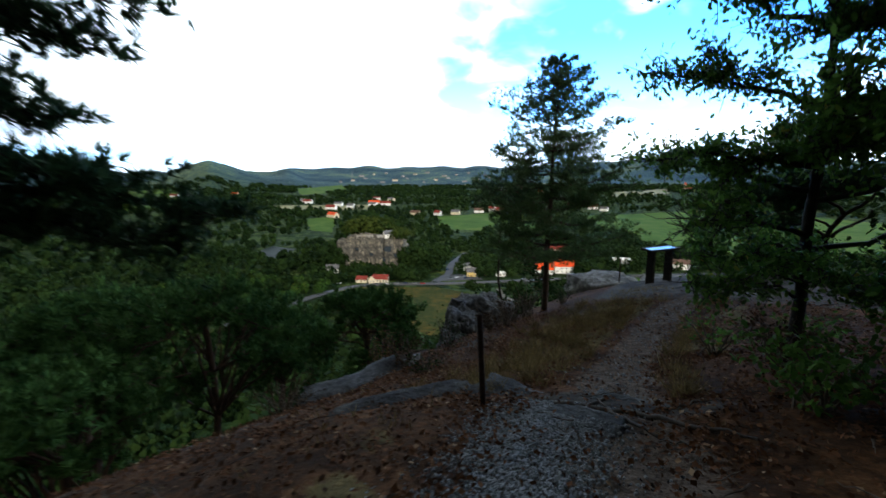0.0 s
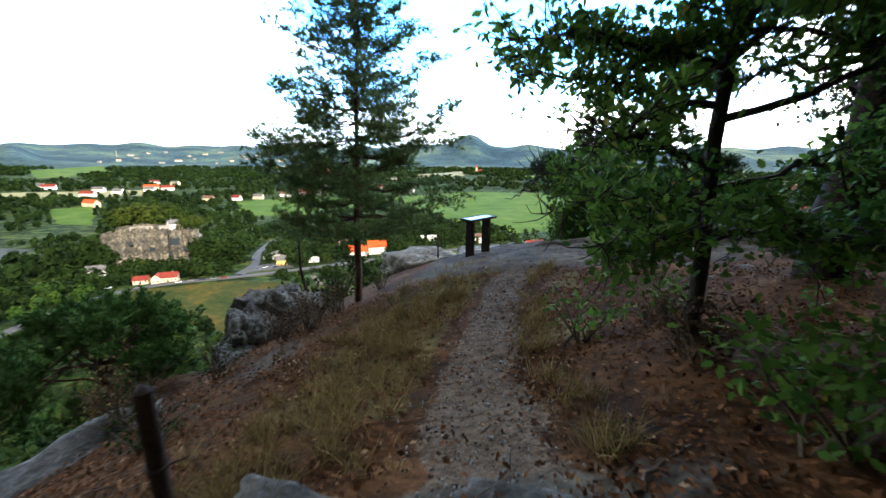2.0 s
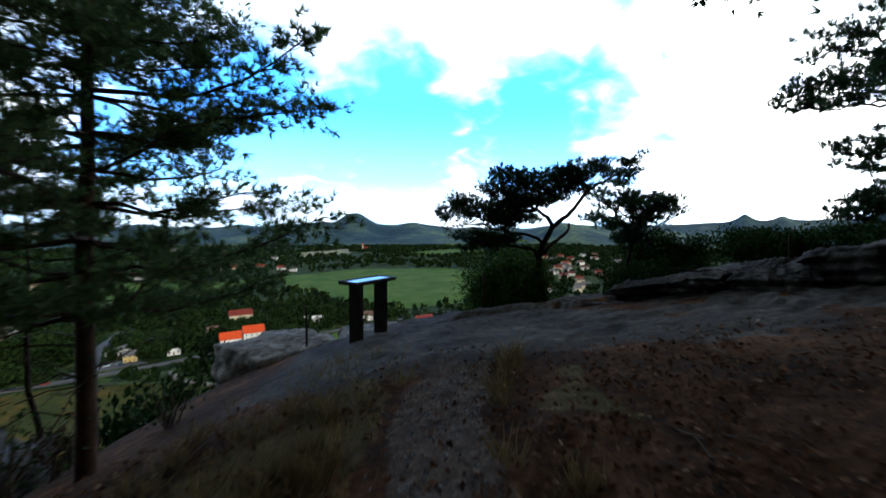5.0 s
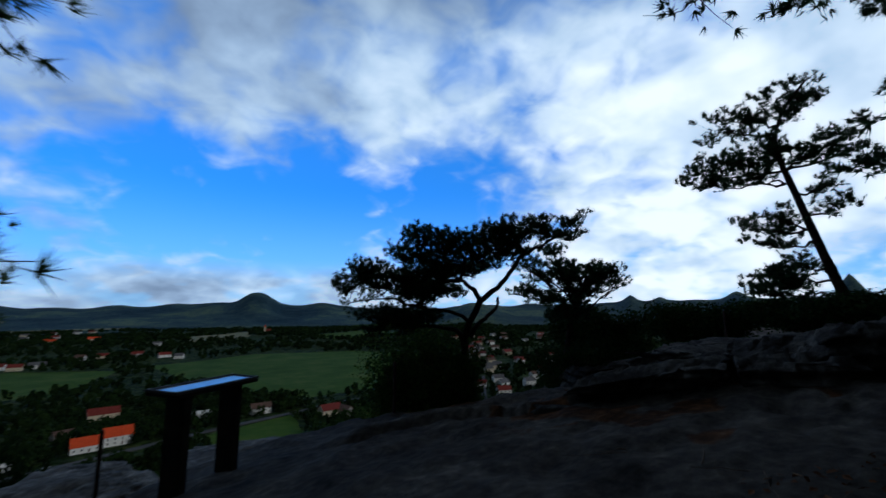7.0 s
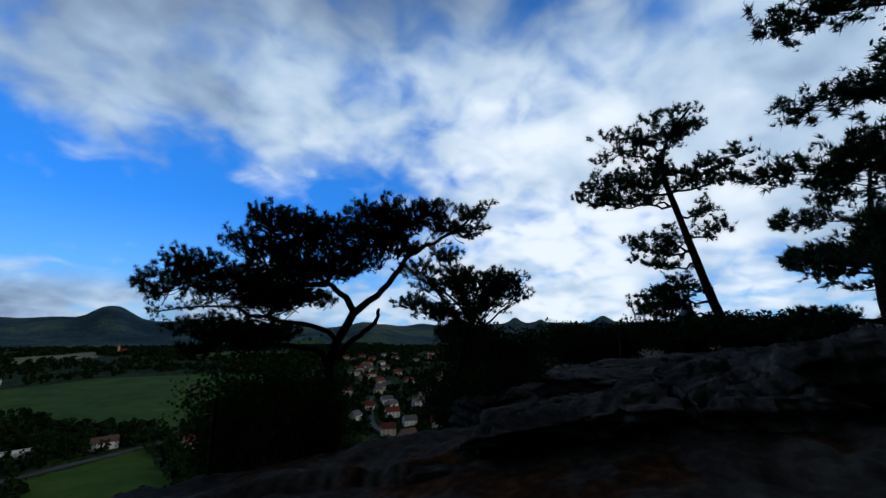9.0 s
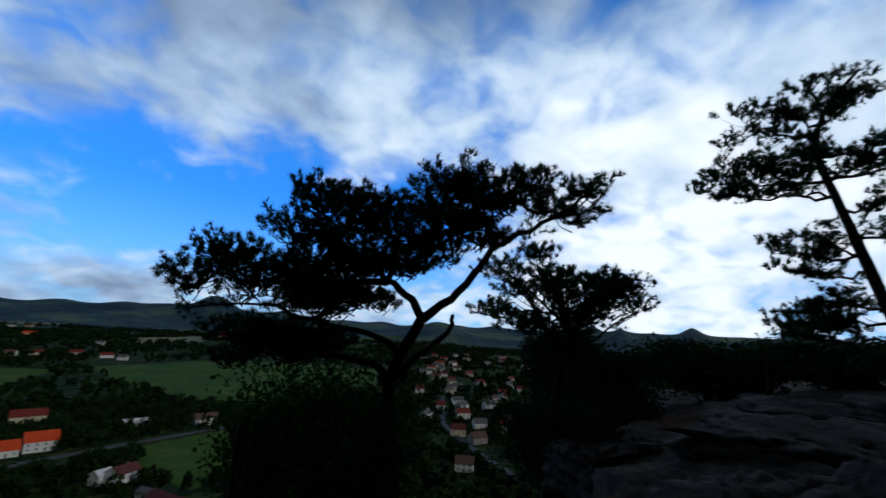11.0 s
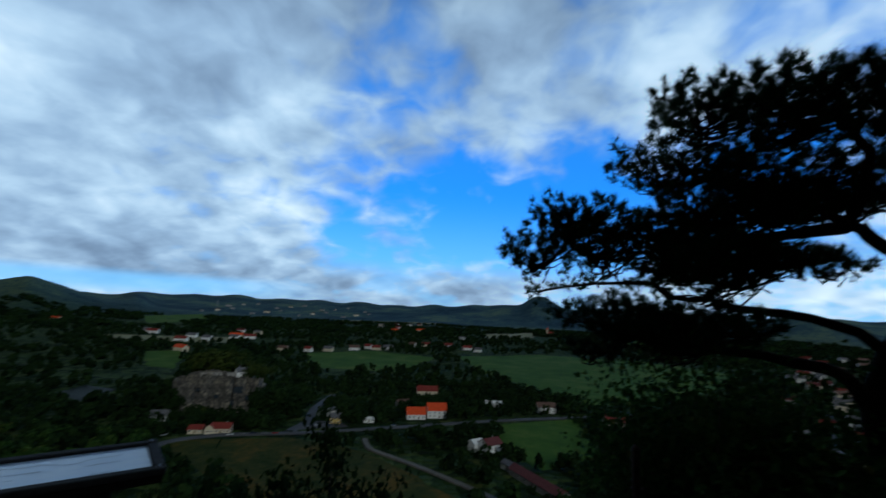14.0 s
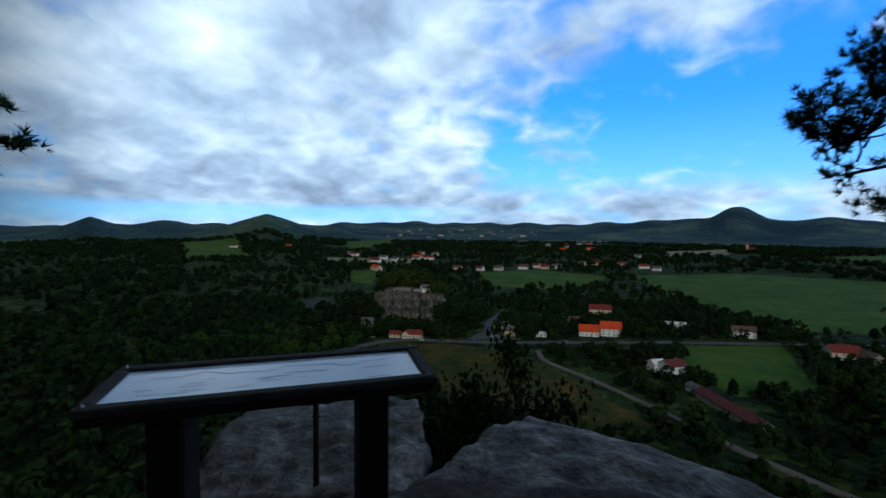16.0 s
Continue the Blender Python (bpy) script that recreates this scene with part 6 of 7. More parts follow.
# trees added right of the path to shade the ground there
woodland_tree(91, 5.2, 0.4, 7.0, 1.9, "shady broadleaf tree with dark green leaves")
woodland_tree(92, 7.0, 2.6, 7.5, 2.0, "dense broadleaf tree in the wood")
woodland_tree(93, 4.6, -2.4, 7.5, 2.0, "tall broadleaf tree shading the path")
woodland_tree(94, 7.6, -0.8, 8.0, 2.3, "broad dark tree in the wood")
# unseen trees added behind the path to keep the sun off the hilltop
shade_tree = woodland_tree(96, 10.5, -1.0, 9.5, 2.6, "tall tree added out of view to shade the hilltop")
rng = np.random.RandomState(97)
stood, misses = [], 0
while len(stood) + misses < 84:
    px, py = rng.uniform(-9.0, 28.0), rng.uniform(-24.0, 1.0)
    if abs(px + 1.2) < 2.4 or brink(px, py) > 2 or px < 9 and py > -4.8 - 0.25 * abs(px) or math.hypot(px - 10.5, py + 1) < 2 or any(math.hypot(px - a, py - b) < 2.4 for a, b in stood):
        misses += int(rng.uniform() < 0.04)
        continue
    stood.append((px, py))
    ob = copy_thing(shade_tree, pose(px, py, z_at(px, py) - 0.2, 0, 0, 53 * (len(stood) + misses)))
    ob.scale = (1.3, 1.3, rng.uniform(1.15, 1.5))
woodland_tree(95, 3.4, -5.2, 8.0, 2.2, "leafy tree at the edge of the wood")


# ---------------------------------------------------------------- rocks
def rock(seed, at, size, turn, label, sub=4, rough=0.16, strata=0.03, flat=0.3, tilt=(0, 0), name="boulder", mat=None, crag=0.0):
    bm = lumpy(size, seed, sub, rough, strata, flat, crag)
    me = bpy.data.meshes.new(name)
    bm.to_mesh(me)
    bm.free()
    me.materials.append(mat or M_ROCK)
    for q in me.polygons:
        q.use_smooth = True
    ob = new(name, me)
    ob.matrix_basis = pose(*at, tilt[0], tilt[1], turn)
    return tagged(ob, label, "rock")


def ledge(seed, a, b, back, thick, under, label, mat=None, cuts=40):
    """A block of layered sandstone: front top edge from a to b, reaching back, its face broken and undercut."""
    a, b, back = Vector(a), Vector(b), Vector(back)
    bm = bmesh.new()
    bmesh.ops.create_cube(bm, size=2.0)
    bmesh.ops.subdivide_edges(bm, edges=bm.edges, cuts=cuts, use_grid_fill=True)
    off = Vector((seed * 5.3, seed * 2.9, seed * 1.3))
    inward = Vector((back.x, back.y, 0)).normalized()
    along = (b - a).normalized()
    for q in bm.verts:
        u, v, w = (q.co.x + 1) / 2, (q.co.y + 1) / 2, (q.co.z + 1) / 2
        p = a + (b - a) * u + back * v - Vector((0, 0, thick * (1 - w)))
        n = noise.fractal(p * 1.5 + off, 0.9, 2.1, 5)
        fine = noise.fractal(p * 6.0 + off, 0.8, 2.2, 4)
        lay = math.sin(p.z * 34 + 2.5 * noise.noise(p * 1.1 + off))
        cell = noise.cell(Vector((p.x * 2.3, p.y * 2.3, p.z * 5.0)) + off)
        # worn upper edges
        p.z -= 0.10 * thick ** 0.3 * (math.exp(-v / 0.07) + 0.7 * math.exp(-u / 0.05) + 0.7 * math.exp(-(1 - u) / 0.05)) * w * w
        p += inward * under * (1 - w) ** 1.4 * (1 - v) + along * under * 0.4 * (1 - w) * (0.5 - u)
        face = 1.0 if v < 0.02 or u < 0.02 or u > 0.98 else 0.0
        if face:
            p += inward * ((-1 if v < 0.02 else 0) * (0.07 * n + 0.035 * lay + 0.03 * fine + 0.05 * cell))
            p += along * ((-1 if u < 0.02 else 1 if u > 0.98 else 0) * (0.08 * n + 0.03 * lay + 0.03 * fine + 0.05 * cell))
        else:
            p.z += 0.09 * n + 0.035 * fine - 0.07 * max(0.0, 0.18 - abs(noise.noise(p * Vector((1.2, 2.4, 1)) + off))) / 0.18
            # beds weather out as low steps
            bed = 0.055 + 0.02 * noise.noise(p * 0.8 + off)
            p.z += 0.75 * (math.floor(p.z / bed + 0.5) * bed - p.z)
        q.co = p
    me = bpy.data.meshes.new("ledge")
    bmesh.ops.recalc_face_normals(bm, faces=bm.faces)
    bm.to_mesh(me)
    bm.free()
    me.materials.append(mat or M_ROCK)
    for q in me.polygons:
        q.use_smooth = True
    return tagged(new("rock_ledge", me), label, "rock")


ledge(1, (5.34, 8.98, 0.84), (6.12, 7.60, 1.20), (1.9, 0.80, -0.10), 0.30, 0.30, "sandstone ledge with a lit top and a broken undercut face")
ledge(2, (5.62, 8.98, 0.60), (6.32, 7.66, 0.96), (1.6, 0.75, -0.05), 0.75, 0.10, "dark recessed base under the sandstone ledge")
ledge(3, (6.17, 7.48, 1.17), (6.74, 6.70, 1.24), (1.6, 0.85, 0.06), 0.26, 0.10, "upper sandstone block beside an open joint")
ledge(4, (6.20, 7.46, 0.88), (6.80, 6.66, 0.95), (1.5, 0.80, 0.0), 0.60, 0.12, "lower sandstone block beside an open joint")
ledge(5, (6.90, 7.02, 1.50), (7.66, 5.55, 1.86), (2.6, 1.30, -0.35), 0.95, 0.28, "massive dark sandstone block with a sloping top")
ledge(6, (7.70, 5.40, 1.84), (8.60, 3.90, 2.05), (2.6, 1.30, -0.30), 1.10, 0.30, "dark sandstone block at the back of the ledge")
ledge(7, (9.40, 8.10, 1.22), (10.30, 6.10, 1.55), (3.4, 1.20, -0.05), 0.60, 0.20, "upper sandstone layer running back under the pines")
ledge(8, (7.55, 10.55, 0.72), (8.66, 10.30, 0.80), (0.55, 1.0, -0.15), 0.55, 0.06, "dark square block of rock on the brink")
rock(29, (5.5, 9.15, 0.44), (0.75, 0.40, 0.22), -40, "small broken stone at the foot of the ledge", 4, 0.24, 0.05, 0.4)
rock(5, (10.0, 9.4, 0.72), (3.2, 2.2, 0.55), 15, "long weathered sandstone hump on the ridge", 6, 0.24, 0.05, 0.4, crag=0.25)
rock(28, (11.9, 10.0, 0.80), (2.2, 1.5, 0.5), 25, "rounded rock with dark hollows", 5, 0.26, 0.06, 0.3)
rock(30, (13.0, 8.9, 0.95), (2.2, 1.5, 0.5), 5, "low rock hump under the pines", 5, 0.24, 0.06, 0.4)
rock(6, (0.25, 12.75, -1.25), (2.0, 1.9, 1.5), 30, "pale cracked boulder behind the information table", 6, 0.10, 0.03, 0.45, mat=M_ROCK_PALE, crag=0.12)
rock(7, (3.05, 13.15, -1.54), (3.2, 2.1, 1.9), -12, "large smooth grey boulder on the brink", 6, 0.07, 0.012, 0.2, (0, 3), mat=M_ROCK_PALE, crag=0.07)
rock(8, (-3.5, 7.9, -1.55), (0.95, 1.4, 1.6), 25, "pale jagged rock face beside the gully", 6, 0.24, 0.05, 0.4, (6, 8), mat=M_ROCK_GREY, crag=0.1)
rock(26, (-3.3, 9.3, -1.7), (1.3, 1.7, 2.0), -20, "split pale rock below the rim", 6, 0.24, 0.05, 0.4, (-5, 6), mat=M_ROCK_GREY, crag=0.1)
rock(9, (-3.25, 6.6, -1.5), (0.9, 1.5, 1.1), 20, "pale grey rock under brown brush", 6, 0.22, 0.05, 0.4, (0, 10), mat=M_ROCK_GREY, crag=0.1)
rock(10, (-3.85, 3.3, -1.02), (2.3, 1.3, 0.9), 37, "smooth bluish sandstone slab on the slope", 5, 0.24, 0.02, 0.0, (3, -12), "rock_slab", mat=M_ROCK_GREY)
rock(12, (-1.8, 0.6, 0.68), (1.5, 0.58, 0.32), 45, "flat dark sandstone slab in leaf litter", 5, 0.14, 0.02, 0.1, (0, 0), "rock_slab")
rock(13, (-0.72, 0.84, 0.79), (1.0, 0.55, 0.30), -18, "worn dark rock step across the path", 5, 0.16, 0.02, 0.1, (4, 3), "rock_slab", mat=M_ROCK_GREY)
rock(14, (0.30, 0.62, 0.98), (0.86, 0.46, 0.28), -28, "worn dark rock step with roots", 5, 0.16, 0.02, 0.1, (5, -6), "rock_slab", mat=M_ROCK_GREY)
rock(31, (-0.12, 0.16, 1.09), (0.62, 0.40, 0.28), -20, "flat worn stone set in the gravel", 5, 0.14, 0.02, 0.1, (4, -8), "rock_slab", mat=M_ROCK_GREY)
rock(15, (-0.6, 11.9, -1.75), (1.2, 1.0, 0.9), 10, "pale rock shoulder at the rim", 5, 0.18, 0.04, 0.3, mat=M_ROCK_GREY)
rock(16, (4.4, 4.6, 0.85), (1.3, 0.5, 0.3), 35, "flat stone under the old pine", 4, 0.15, 0.03, 0.5)


# roots over the rock step
def roots():
    rng = np.random.RandomState(71)
    e = thing("tree_root", "grey weathered root lying across the path", "root", (0.0, 0.7, z_at(0, 0.7)))
    for pts, r in (([(-0.35, 0.52, 1.15), (-0.14, 0.52, 1.14), (0.26, 0.39, 1.21), (0.61, 0.18, 1.3), (1.0, 0.05, 1.35)], 0.030),
                   ([(0.06, 0.46, 1.16), (0.20, 0.22, 1.22), (0.38, -0.02, 1.31), (0.55, -0.2, 1.35)], 0.018), ([(-0.1, 0.45, 1.16), (0.1, 0.9, 1.07), (0.3, 1.3, 0.98)], 0.018),
                   ([(0.5, 0.6, 1.12), (0.8, 0.85, 1.05), (1.1, 1.0, 1.03)], 0.015)):
        mb = MB()
        p = np.asarray(pts)
        t = np.linspace(0, len(p) - 1, len(p) * 4)
        p = np.stack([np.interp(t, np.arange(len(p)), p[:, i]) for i in range(3)], -1)
        p[:, 2] = land(p[:, 0], p[:, 1]) + r * 0.4
        p += 0.008 * rng.standard_normal(p.shape)
        mb.tube(p, r, r * 0.45, 7, 0.08, rng)
        me = mb.mesh("root", M_ROOT, True)
        me.transform(Matrix.Translation(-e.location))
        child("root", me, e)


roots()


# ---------------------------------------------------------------- information table, posts
def info_table():
    cx, cy, turn = 1.77, 10.84, 43.0
    zb = z_at(cx, cy)
    e = thing("information_table", "dark timber information table with a pale printed panel", "sign", (cx, cy, zb), turn=turn)
    top = 0.88 - zb
    for s in (-0.36, 0.36):
        part("leg", box((0.115, 0.23, top + 0.25), (s, 0.0, (top - 0.25) / 2 - 0.03), 0.008), M_POST_WOOD, e)
    tilt = pose(0, 0, top, 3.0, 0, 0)
    part("tray", box((1.165, 0.39, 0.035), (0, 0, -0.005), 0.004), M_POST_WOOD, e, at=tilt)
    for sx, sy, lx, ly in ((0, -0.176, 1.185, 0.045), (0, 0.176, 1.185, 0.045), (-0.570, 0, 0.045, 0.307), (0.570, 0, 0.045, 0.307)):
        part("frame_board", box((lx, ly, 0.028), (sx, sy, 0.026), 0.005), M_FRAME, e, "weathered grey frame board", at=tilt)
    sheet = part("panel", box((1.094, 0.306, 0.010), (0, 0, 0.022)), M_SHEET, e, "pale printed map panel under clear acrylic", at=tilt)
    rng = np.random.RandomState(9)
    for i in range(22):
        x, y, w = rng.uniform(-0.48, 0.40), rng.uniform(-0.12, 0.02), rng.uniform(0.02, 0.09)
        mb = MB()
        mb.add([(x, y, 0.0278), (x + w, y, 0.0278), (x + w, y + 0.004, 0.0278), (x, y + 0.004, 0.0278)], [(0, 1, 2, 3)])
        child("caption_bar", mb.mesh("caption_bar", M_PRINT), sheet)
    # the drawn skyline of the panorama
    mb = MB()
    xs = np.linspace(-0.45, 0.45, 60)
    ys = 0.06 + 0.018 * np.sin(xs * 17) + 0.010 * np.sin(xs * 41)
    v = np.concatenate([np.stack([xs, ys, 0 * xs + 0.0279], -1), np.stack([xs, ys + 0.004, 0 * xs + 0.0279], -1)])
    mb.add(v, [(q, q + 1, q + 61, q + 60) for q in range(59)])
    child("drawn_skyline", mb.mesh("drawn_skyline", M_PRINT), sheet, "thin drawn line of hills")
    for sx in (-0.565, 0.565):
        for sy in (-0.172, 0.172):
            q = MB()
            q.tube([(sx, sy, 0.036), (sx, sy, 0.043)], 0.009, 0.008, 8)
            child("screw", q.mesh("screw", M_STEEL), e, at=tilt)


info_table()


def fence_post(x, y, h, r, label, lean=(0, 0), knob=True):
    z = z_at(x, y)
    e = thing("fence_post", label, "post", (x, y, z), "iron posts along the rim")
    rng = np.random.RandomState(int(abs(x * 100)) + 3)
    mb = MB()
    p = [(lean[0] * t, lean[1] * t, -0.15 + (h + 0.15) * t) for t in np.linspace(0, 1, 8)]
    mb.tube(p, r, r * 0.94, 10, 0.02, rng)
    child("shaft", mb.mesh("shaft", M_RUST, True), e)
    if knob:
        mb = MB()
        t = 0.72
        c = np.array((lean[0] * t, lean[1] * t, h * t))
        a = np.linspace(0, math.tau, 15)
        mb.tube(np.stack([c[0] + np.cos(a) * r * 1.15, c[1] + np.sin(a) * r * 1.15, c[2] + 0 * a], -1), 0.006, 0.006, 5, close=False)
        mb.tube([c + (r, 0, 0), c + (r + 0.05, 0.02, 0.01), c + (r + 0.09, 0.0, -0.02)], 0.004, 0.003, 5)
        child("wire_tie", mb.mesh("wire_tie", M_RUST), e, "twisted rusty wire")
    return e


fence_post(-0.97, 0.42, 0.84, 0.028, "rusty iron post standing alone by the path", (-0.05, 0.02))
fence_post(0.76, 12.15, 0.90, 0.024, "rusty iron post behind the information table")
fence_post(4.67, 12.15, 0.86, 0.026, "rusty iron post on the brink near the crooked pine")
fence_post(12.9, 10.7, 0.85, 0.026, "rusty iron post on the ridge beyond the rocks", knob=False)


# ---------------------------------------------------------------- woods on the slopes and in the valley
def grove(name, label, xs, ys, hs, cards, size, seed, lean=0.62, trunk=True, slender=0.42, conifer=0.35, zs=None, mat=None):
    """Many trees as one mass: for each a stem and a ragged cloud of leaf clumps."""
    rng = np.random.RandomState(seed)
    mb, st = MB(), MB()
    zs = land(xs, ys) if zs is None else zs
    for x, y, z, h in zip(xs, ys, zs, hs):
        con = rng.uniform() < conifer
        w = h * slender * rng.uniform(0.75, 1.25) * (0.62 if con else 1.0)
        d = spread_dirs(rng, cards)
        rr = rng.uniform(0.55, 1.0, cards)[:, None]
        lump = 1 + 0.22 * np.sin(d[:, :1] * 5 + rng.uniform(0, 6)) * np.cos(d[:, 1:2] * 4 + rng.uniform(0, 6))
        p = d * rr * lump * (w, w, h * 0.40)
        if con:
            t = (p[:, 2:3] / (h * 0.42) + 1) / 2
            p[:, :2] *= np.clip(1.25 * (1 - t) + 0.12, 0.1, 1.3)
        p += (x, y, z + h * (0.60 if not con else 0.56))
        # tint differs by tree, lower for conifers, and rises towards the crown's top
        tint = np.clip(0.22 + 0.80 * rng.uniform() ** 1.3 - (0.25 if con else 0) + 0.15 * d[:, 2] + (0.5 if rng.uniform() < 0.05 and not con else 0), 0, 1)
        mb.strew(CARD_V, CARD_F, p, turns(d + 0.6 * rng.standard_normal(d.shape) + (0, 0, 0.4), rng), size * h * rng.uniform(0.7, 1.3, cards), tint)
        if trunk:
            st.tube([(x, y, z - 1), (x, y, z + h * 0.4), (x + 0.02 * h, y, z + h * 0.8)], 0.014 * h, 0.005 * h, 5, close=False)
    e = thing(name, label, "woods", (0, 0, 0), kind="stuff")
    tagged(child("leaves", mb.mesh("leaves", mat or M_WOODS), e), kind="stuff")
    if trunk:
        tagged(child("stems", st.mesh("stems", M_BARK), e), kind="stuff")


def free(x, y, h):
    """Where trees of that height may stand: not in fields, on roads, in houses or right in front of them."""
    ok = np.ones(len(x), bool)
    for poly in CLEAR:
        ok &= ~inside(poly, x, y)
        # the near rim of a field stays low as well
    r = np.hypot(x, y)
    for sx, sy, w, depth in SPOTS:
        R = math.hypot(sx, sy)
        ux, uy = sx / R, sy / R
        along = R - (x * ux + y * uy)
        side = np.abs(x * uy - y * ux)
        ok &= ~((side < w * 0.9 + 1) & (along > -w) & (along < 0.5 * depth * np.clip(h / 11, 0.2, 1.4) + 3))
    return ok


def scatter(seed, n, r0, r1, a0, a1, h0, h1, power=1.0):
    rng = np.random.RandomState(seed)
    r = r0 + (r1 - r0) * rng.uniform(0, 1, n) ** power
    a = np.radians(rng.uniform(a0, a1, n))
    x, y = r * np.sin(a), r * np.cos(a)
    h = rng.uniform(h0, h1, n)
    ok = free(x, y, h)
    return x[ok], y[ok], h[ok]


def clumped(x, y, h, size, lo):
    k = ripple(x, y, size, 3) > lo
    return x[k], y[k], h[k]


# tall trees on the steep slope just below: a few grown once, then repeated
def slope_tree(seed, h, con, label):
    rng = np.random.RandomState(seed)
    wood, crown = MB(), MB()
    stem = arc((0, 0, -0.5), (rng.uniform(-0.4, 0.4), rng.uniform(-0.4, 0.4), h), 0, 10, rng, 0.07)
    wood.tube(stem, 0.016 * h + 0.03, 0.02, 7, 0.04, rng, close=False)
    lo, count = (0.30, 46) if con else (0.22, 46)
    tv, tf = tuft(rng, 7, 0.17)
    for i in range(count):
        t = lo + (0.99 - lo) * i / (count - 1)
        o = np.array([np.interp(t, np.linspace(0, 1, 10), stem[:, q]) for q in range(3)])
        u = (t - lo) / (1 - lo)
        reach = h * (0.26 * (1 - u) ** 0.7 + 0.04) if con else h * 0.30 * math.sqrt(max(0.05, 1 - (1.6 * u - 0.75) ** 2 * 0.9))
        a, l = i * 2.4 + rng.uniform(-0.5, 0.5), reach * rng.uniform(0.6, 1.15)
        limb = arc(o, o + (math.cos(a) * l, math.sin(a) * l, l * rng.uniform(-0.1, 0.25) if con else l * rng.uniform(0.1, 0.7)), 0.08 * l, 6, rng, 0.03 * l)
        wood.tube(limb, 0.02 + 0.004 * h * (1 - u), 0.006, 4, close=False)
        k = int(24 + 20 * l) if con else int(66 + 50 * l)
        q = rng.uniform(0.3, 1.06, k)
        p = np.stack([np.interp(q, np.linspace(0, 1, 6), limb[:, j]) for j in range(3)], -1) + rng.standard_normal((k, 3)) * (0.16 * l, 0.16 * l, (0.05 if con else 0.13) * l)
        tint = np.clip(rng.uniform(0.1, 0.6) + 0.1 * rng.standard_normal(k), 0, 1)
        if con:
            crown.strew(tv, tf, p, turns(unit(p - o) * 0.5 + (0, 0, 0.6) + 0.4 * rng.standard_normal((k, 3)), rng), 0.24 * rng.uniform(0.7, 1.3, k), tint)
        else:
            crown.strew(DIA_V, DIA_F, p, turns(spread_dirs(rng, k) + (0, 0, 0.8), rng), 0.19 * rng.uniform(0.7, 1.3, k), tint)
    e = thing("pine_tree" if con else "broadleaf_tree", label, "pine" if con else "tree", (0, 0, 0), "trees on the steep slope")
    child("trunk", wood.mesh("trunk", M_BARK_RED if con else M_BARK_OAK, True), e)
    child("crown", crown.mesh("crown", M_NEEDLE_SLOPE if con else M_WOODS), e)
    return e


def domed_pine(seed, x, y, z, rx, rz, label):
    """An open-grown pine with a wide rounded crown round (x, y, z)."""
    rng = np.random.RandomState(seed)
    base = (x + rng.uniform(-0.3, 0.3), y + rng.uniform(-0.3, 0.3), z_at(x, y) - 0.3)
    wood, crown = MB(), MB()
    stem = arc(base, (x, y, z + 0.3 * rz), 0, 8, rng, 0.06)
    wood.tube(stem, 0.17, 0.07, 8, 0.05, rng)
    for i in range(46):
        d = unit(rng.standard_normal(3) * (1, 1, 0.8) + (0, 0, 0.35))
        c = np.array((x, y, z)) + d * (rx, rx, rz) * rng.uniform(0.62, 1.0)
        limb = arc(stem[rng.randint(5, 8)], c, 0.1, 6, rng, 0.05)
        wood.tube(limb, 0.04, 0.01, 5, close=False)
        pad(crown, wood, c, rx * rng.uniform(0.20, 0.32), rz * rng.uniform(0.12, 0.20), rng, 95, 0.20, limb[-2], 1.0, 7)
    tree("pine_tree", label, "pine", base, crown, wood, M_NEEDLE_SLOPE, M_BARK_RED, group="trees on the steep slope")


domed_pine(301, -9.6, 4.9, -1.0, 2.5, 1.35, "pine with a wide rounded crown on the steep slope")
domed_pine(302, -7.2, 9.0, -2.0, 2.0, 1.25, "rounded green pine below the rock slab")
domed_pine(303, -13.8, 4.1, -1.4, 2.2, 1.3, "dark rounded pine lower on the steep slope")
domed_pine(304, -9.3, 1.2, -1.3, 1.7, 1.0, "low bushy pine below the heather")
domed_pine(305, -11.5, 9.5, -3.6, 2.0, 1.5, "rounded pine deeper in the gully")
domed_pine(306, -12.5, 0.0, -0.6, 2.0, 1.4, "dark pine among others on the slope")
GROWN = [(slope_tree(201, 9.0, True, "tall pine with green needles on the steep slope"), 9.0), (slope_tree(202, 8.0, False, "rounded green broadleaf tree on the steep slope"), 8.0),
         (slope_tree(203, 11.0, True, "slender high pine on the steep slope"), 11.0), (slope_tree(204, 10.0, False, "broad leafy tree with dense crown on the steep slope"), 10.0),
         (slope_tree(205, 8.0, True, "bushy pine on the steep slope"), 8.0)]
rng = np.random.RandomState(3)
x = np.concatenate([rng.uniform(-34, -6.6, 260), rng.uniform(-14, 24, 80)])
y = np.concatenate([rng.uniform(-16, 34, 260), rng.uniform(19, 40, 80)])
d = brink(x, y)
z = land(x, y)
h = rng.uniform(7, 13, len(x))
# crowns stay below the line of sight into the valley
top = np.where(x < -6, 2.6 - 0.27 * np.hypot(x, y + 1), -10.0 - 0.2 * d)
h = np.minimum(h, top - z)
ok = (d > 1.6) & (h > 3.5) & (d < 17)
used, stood = 0, []
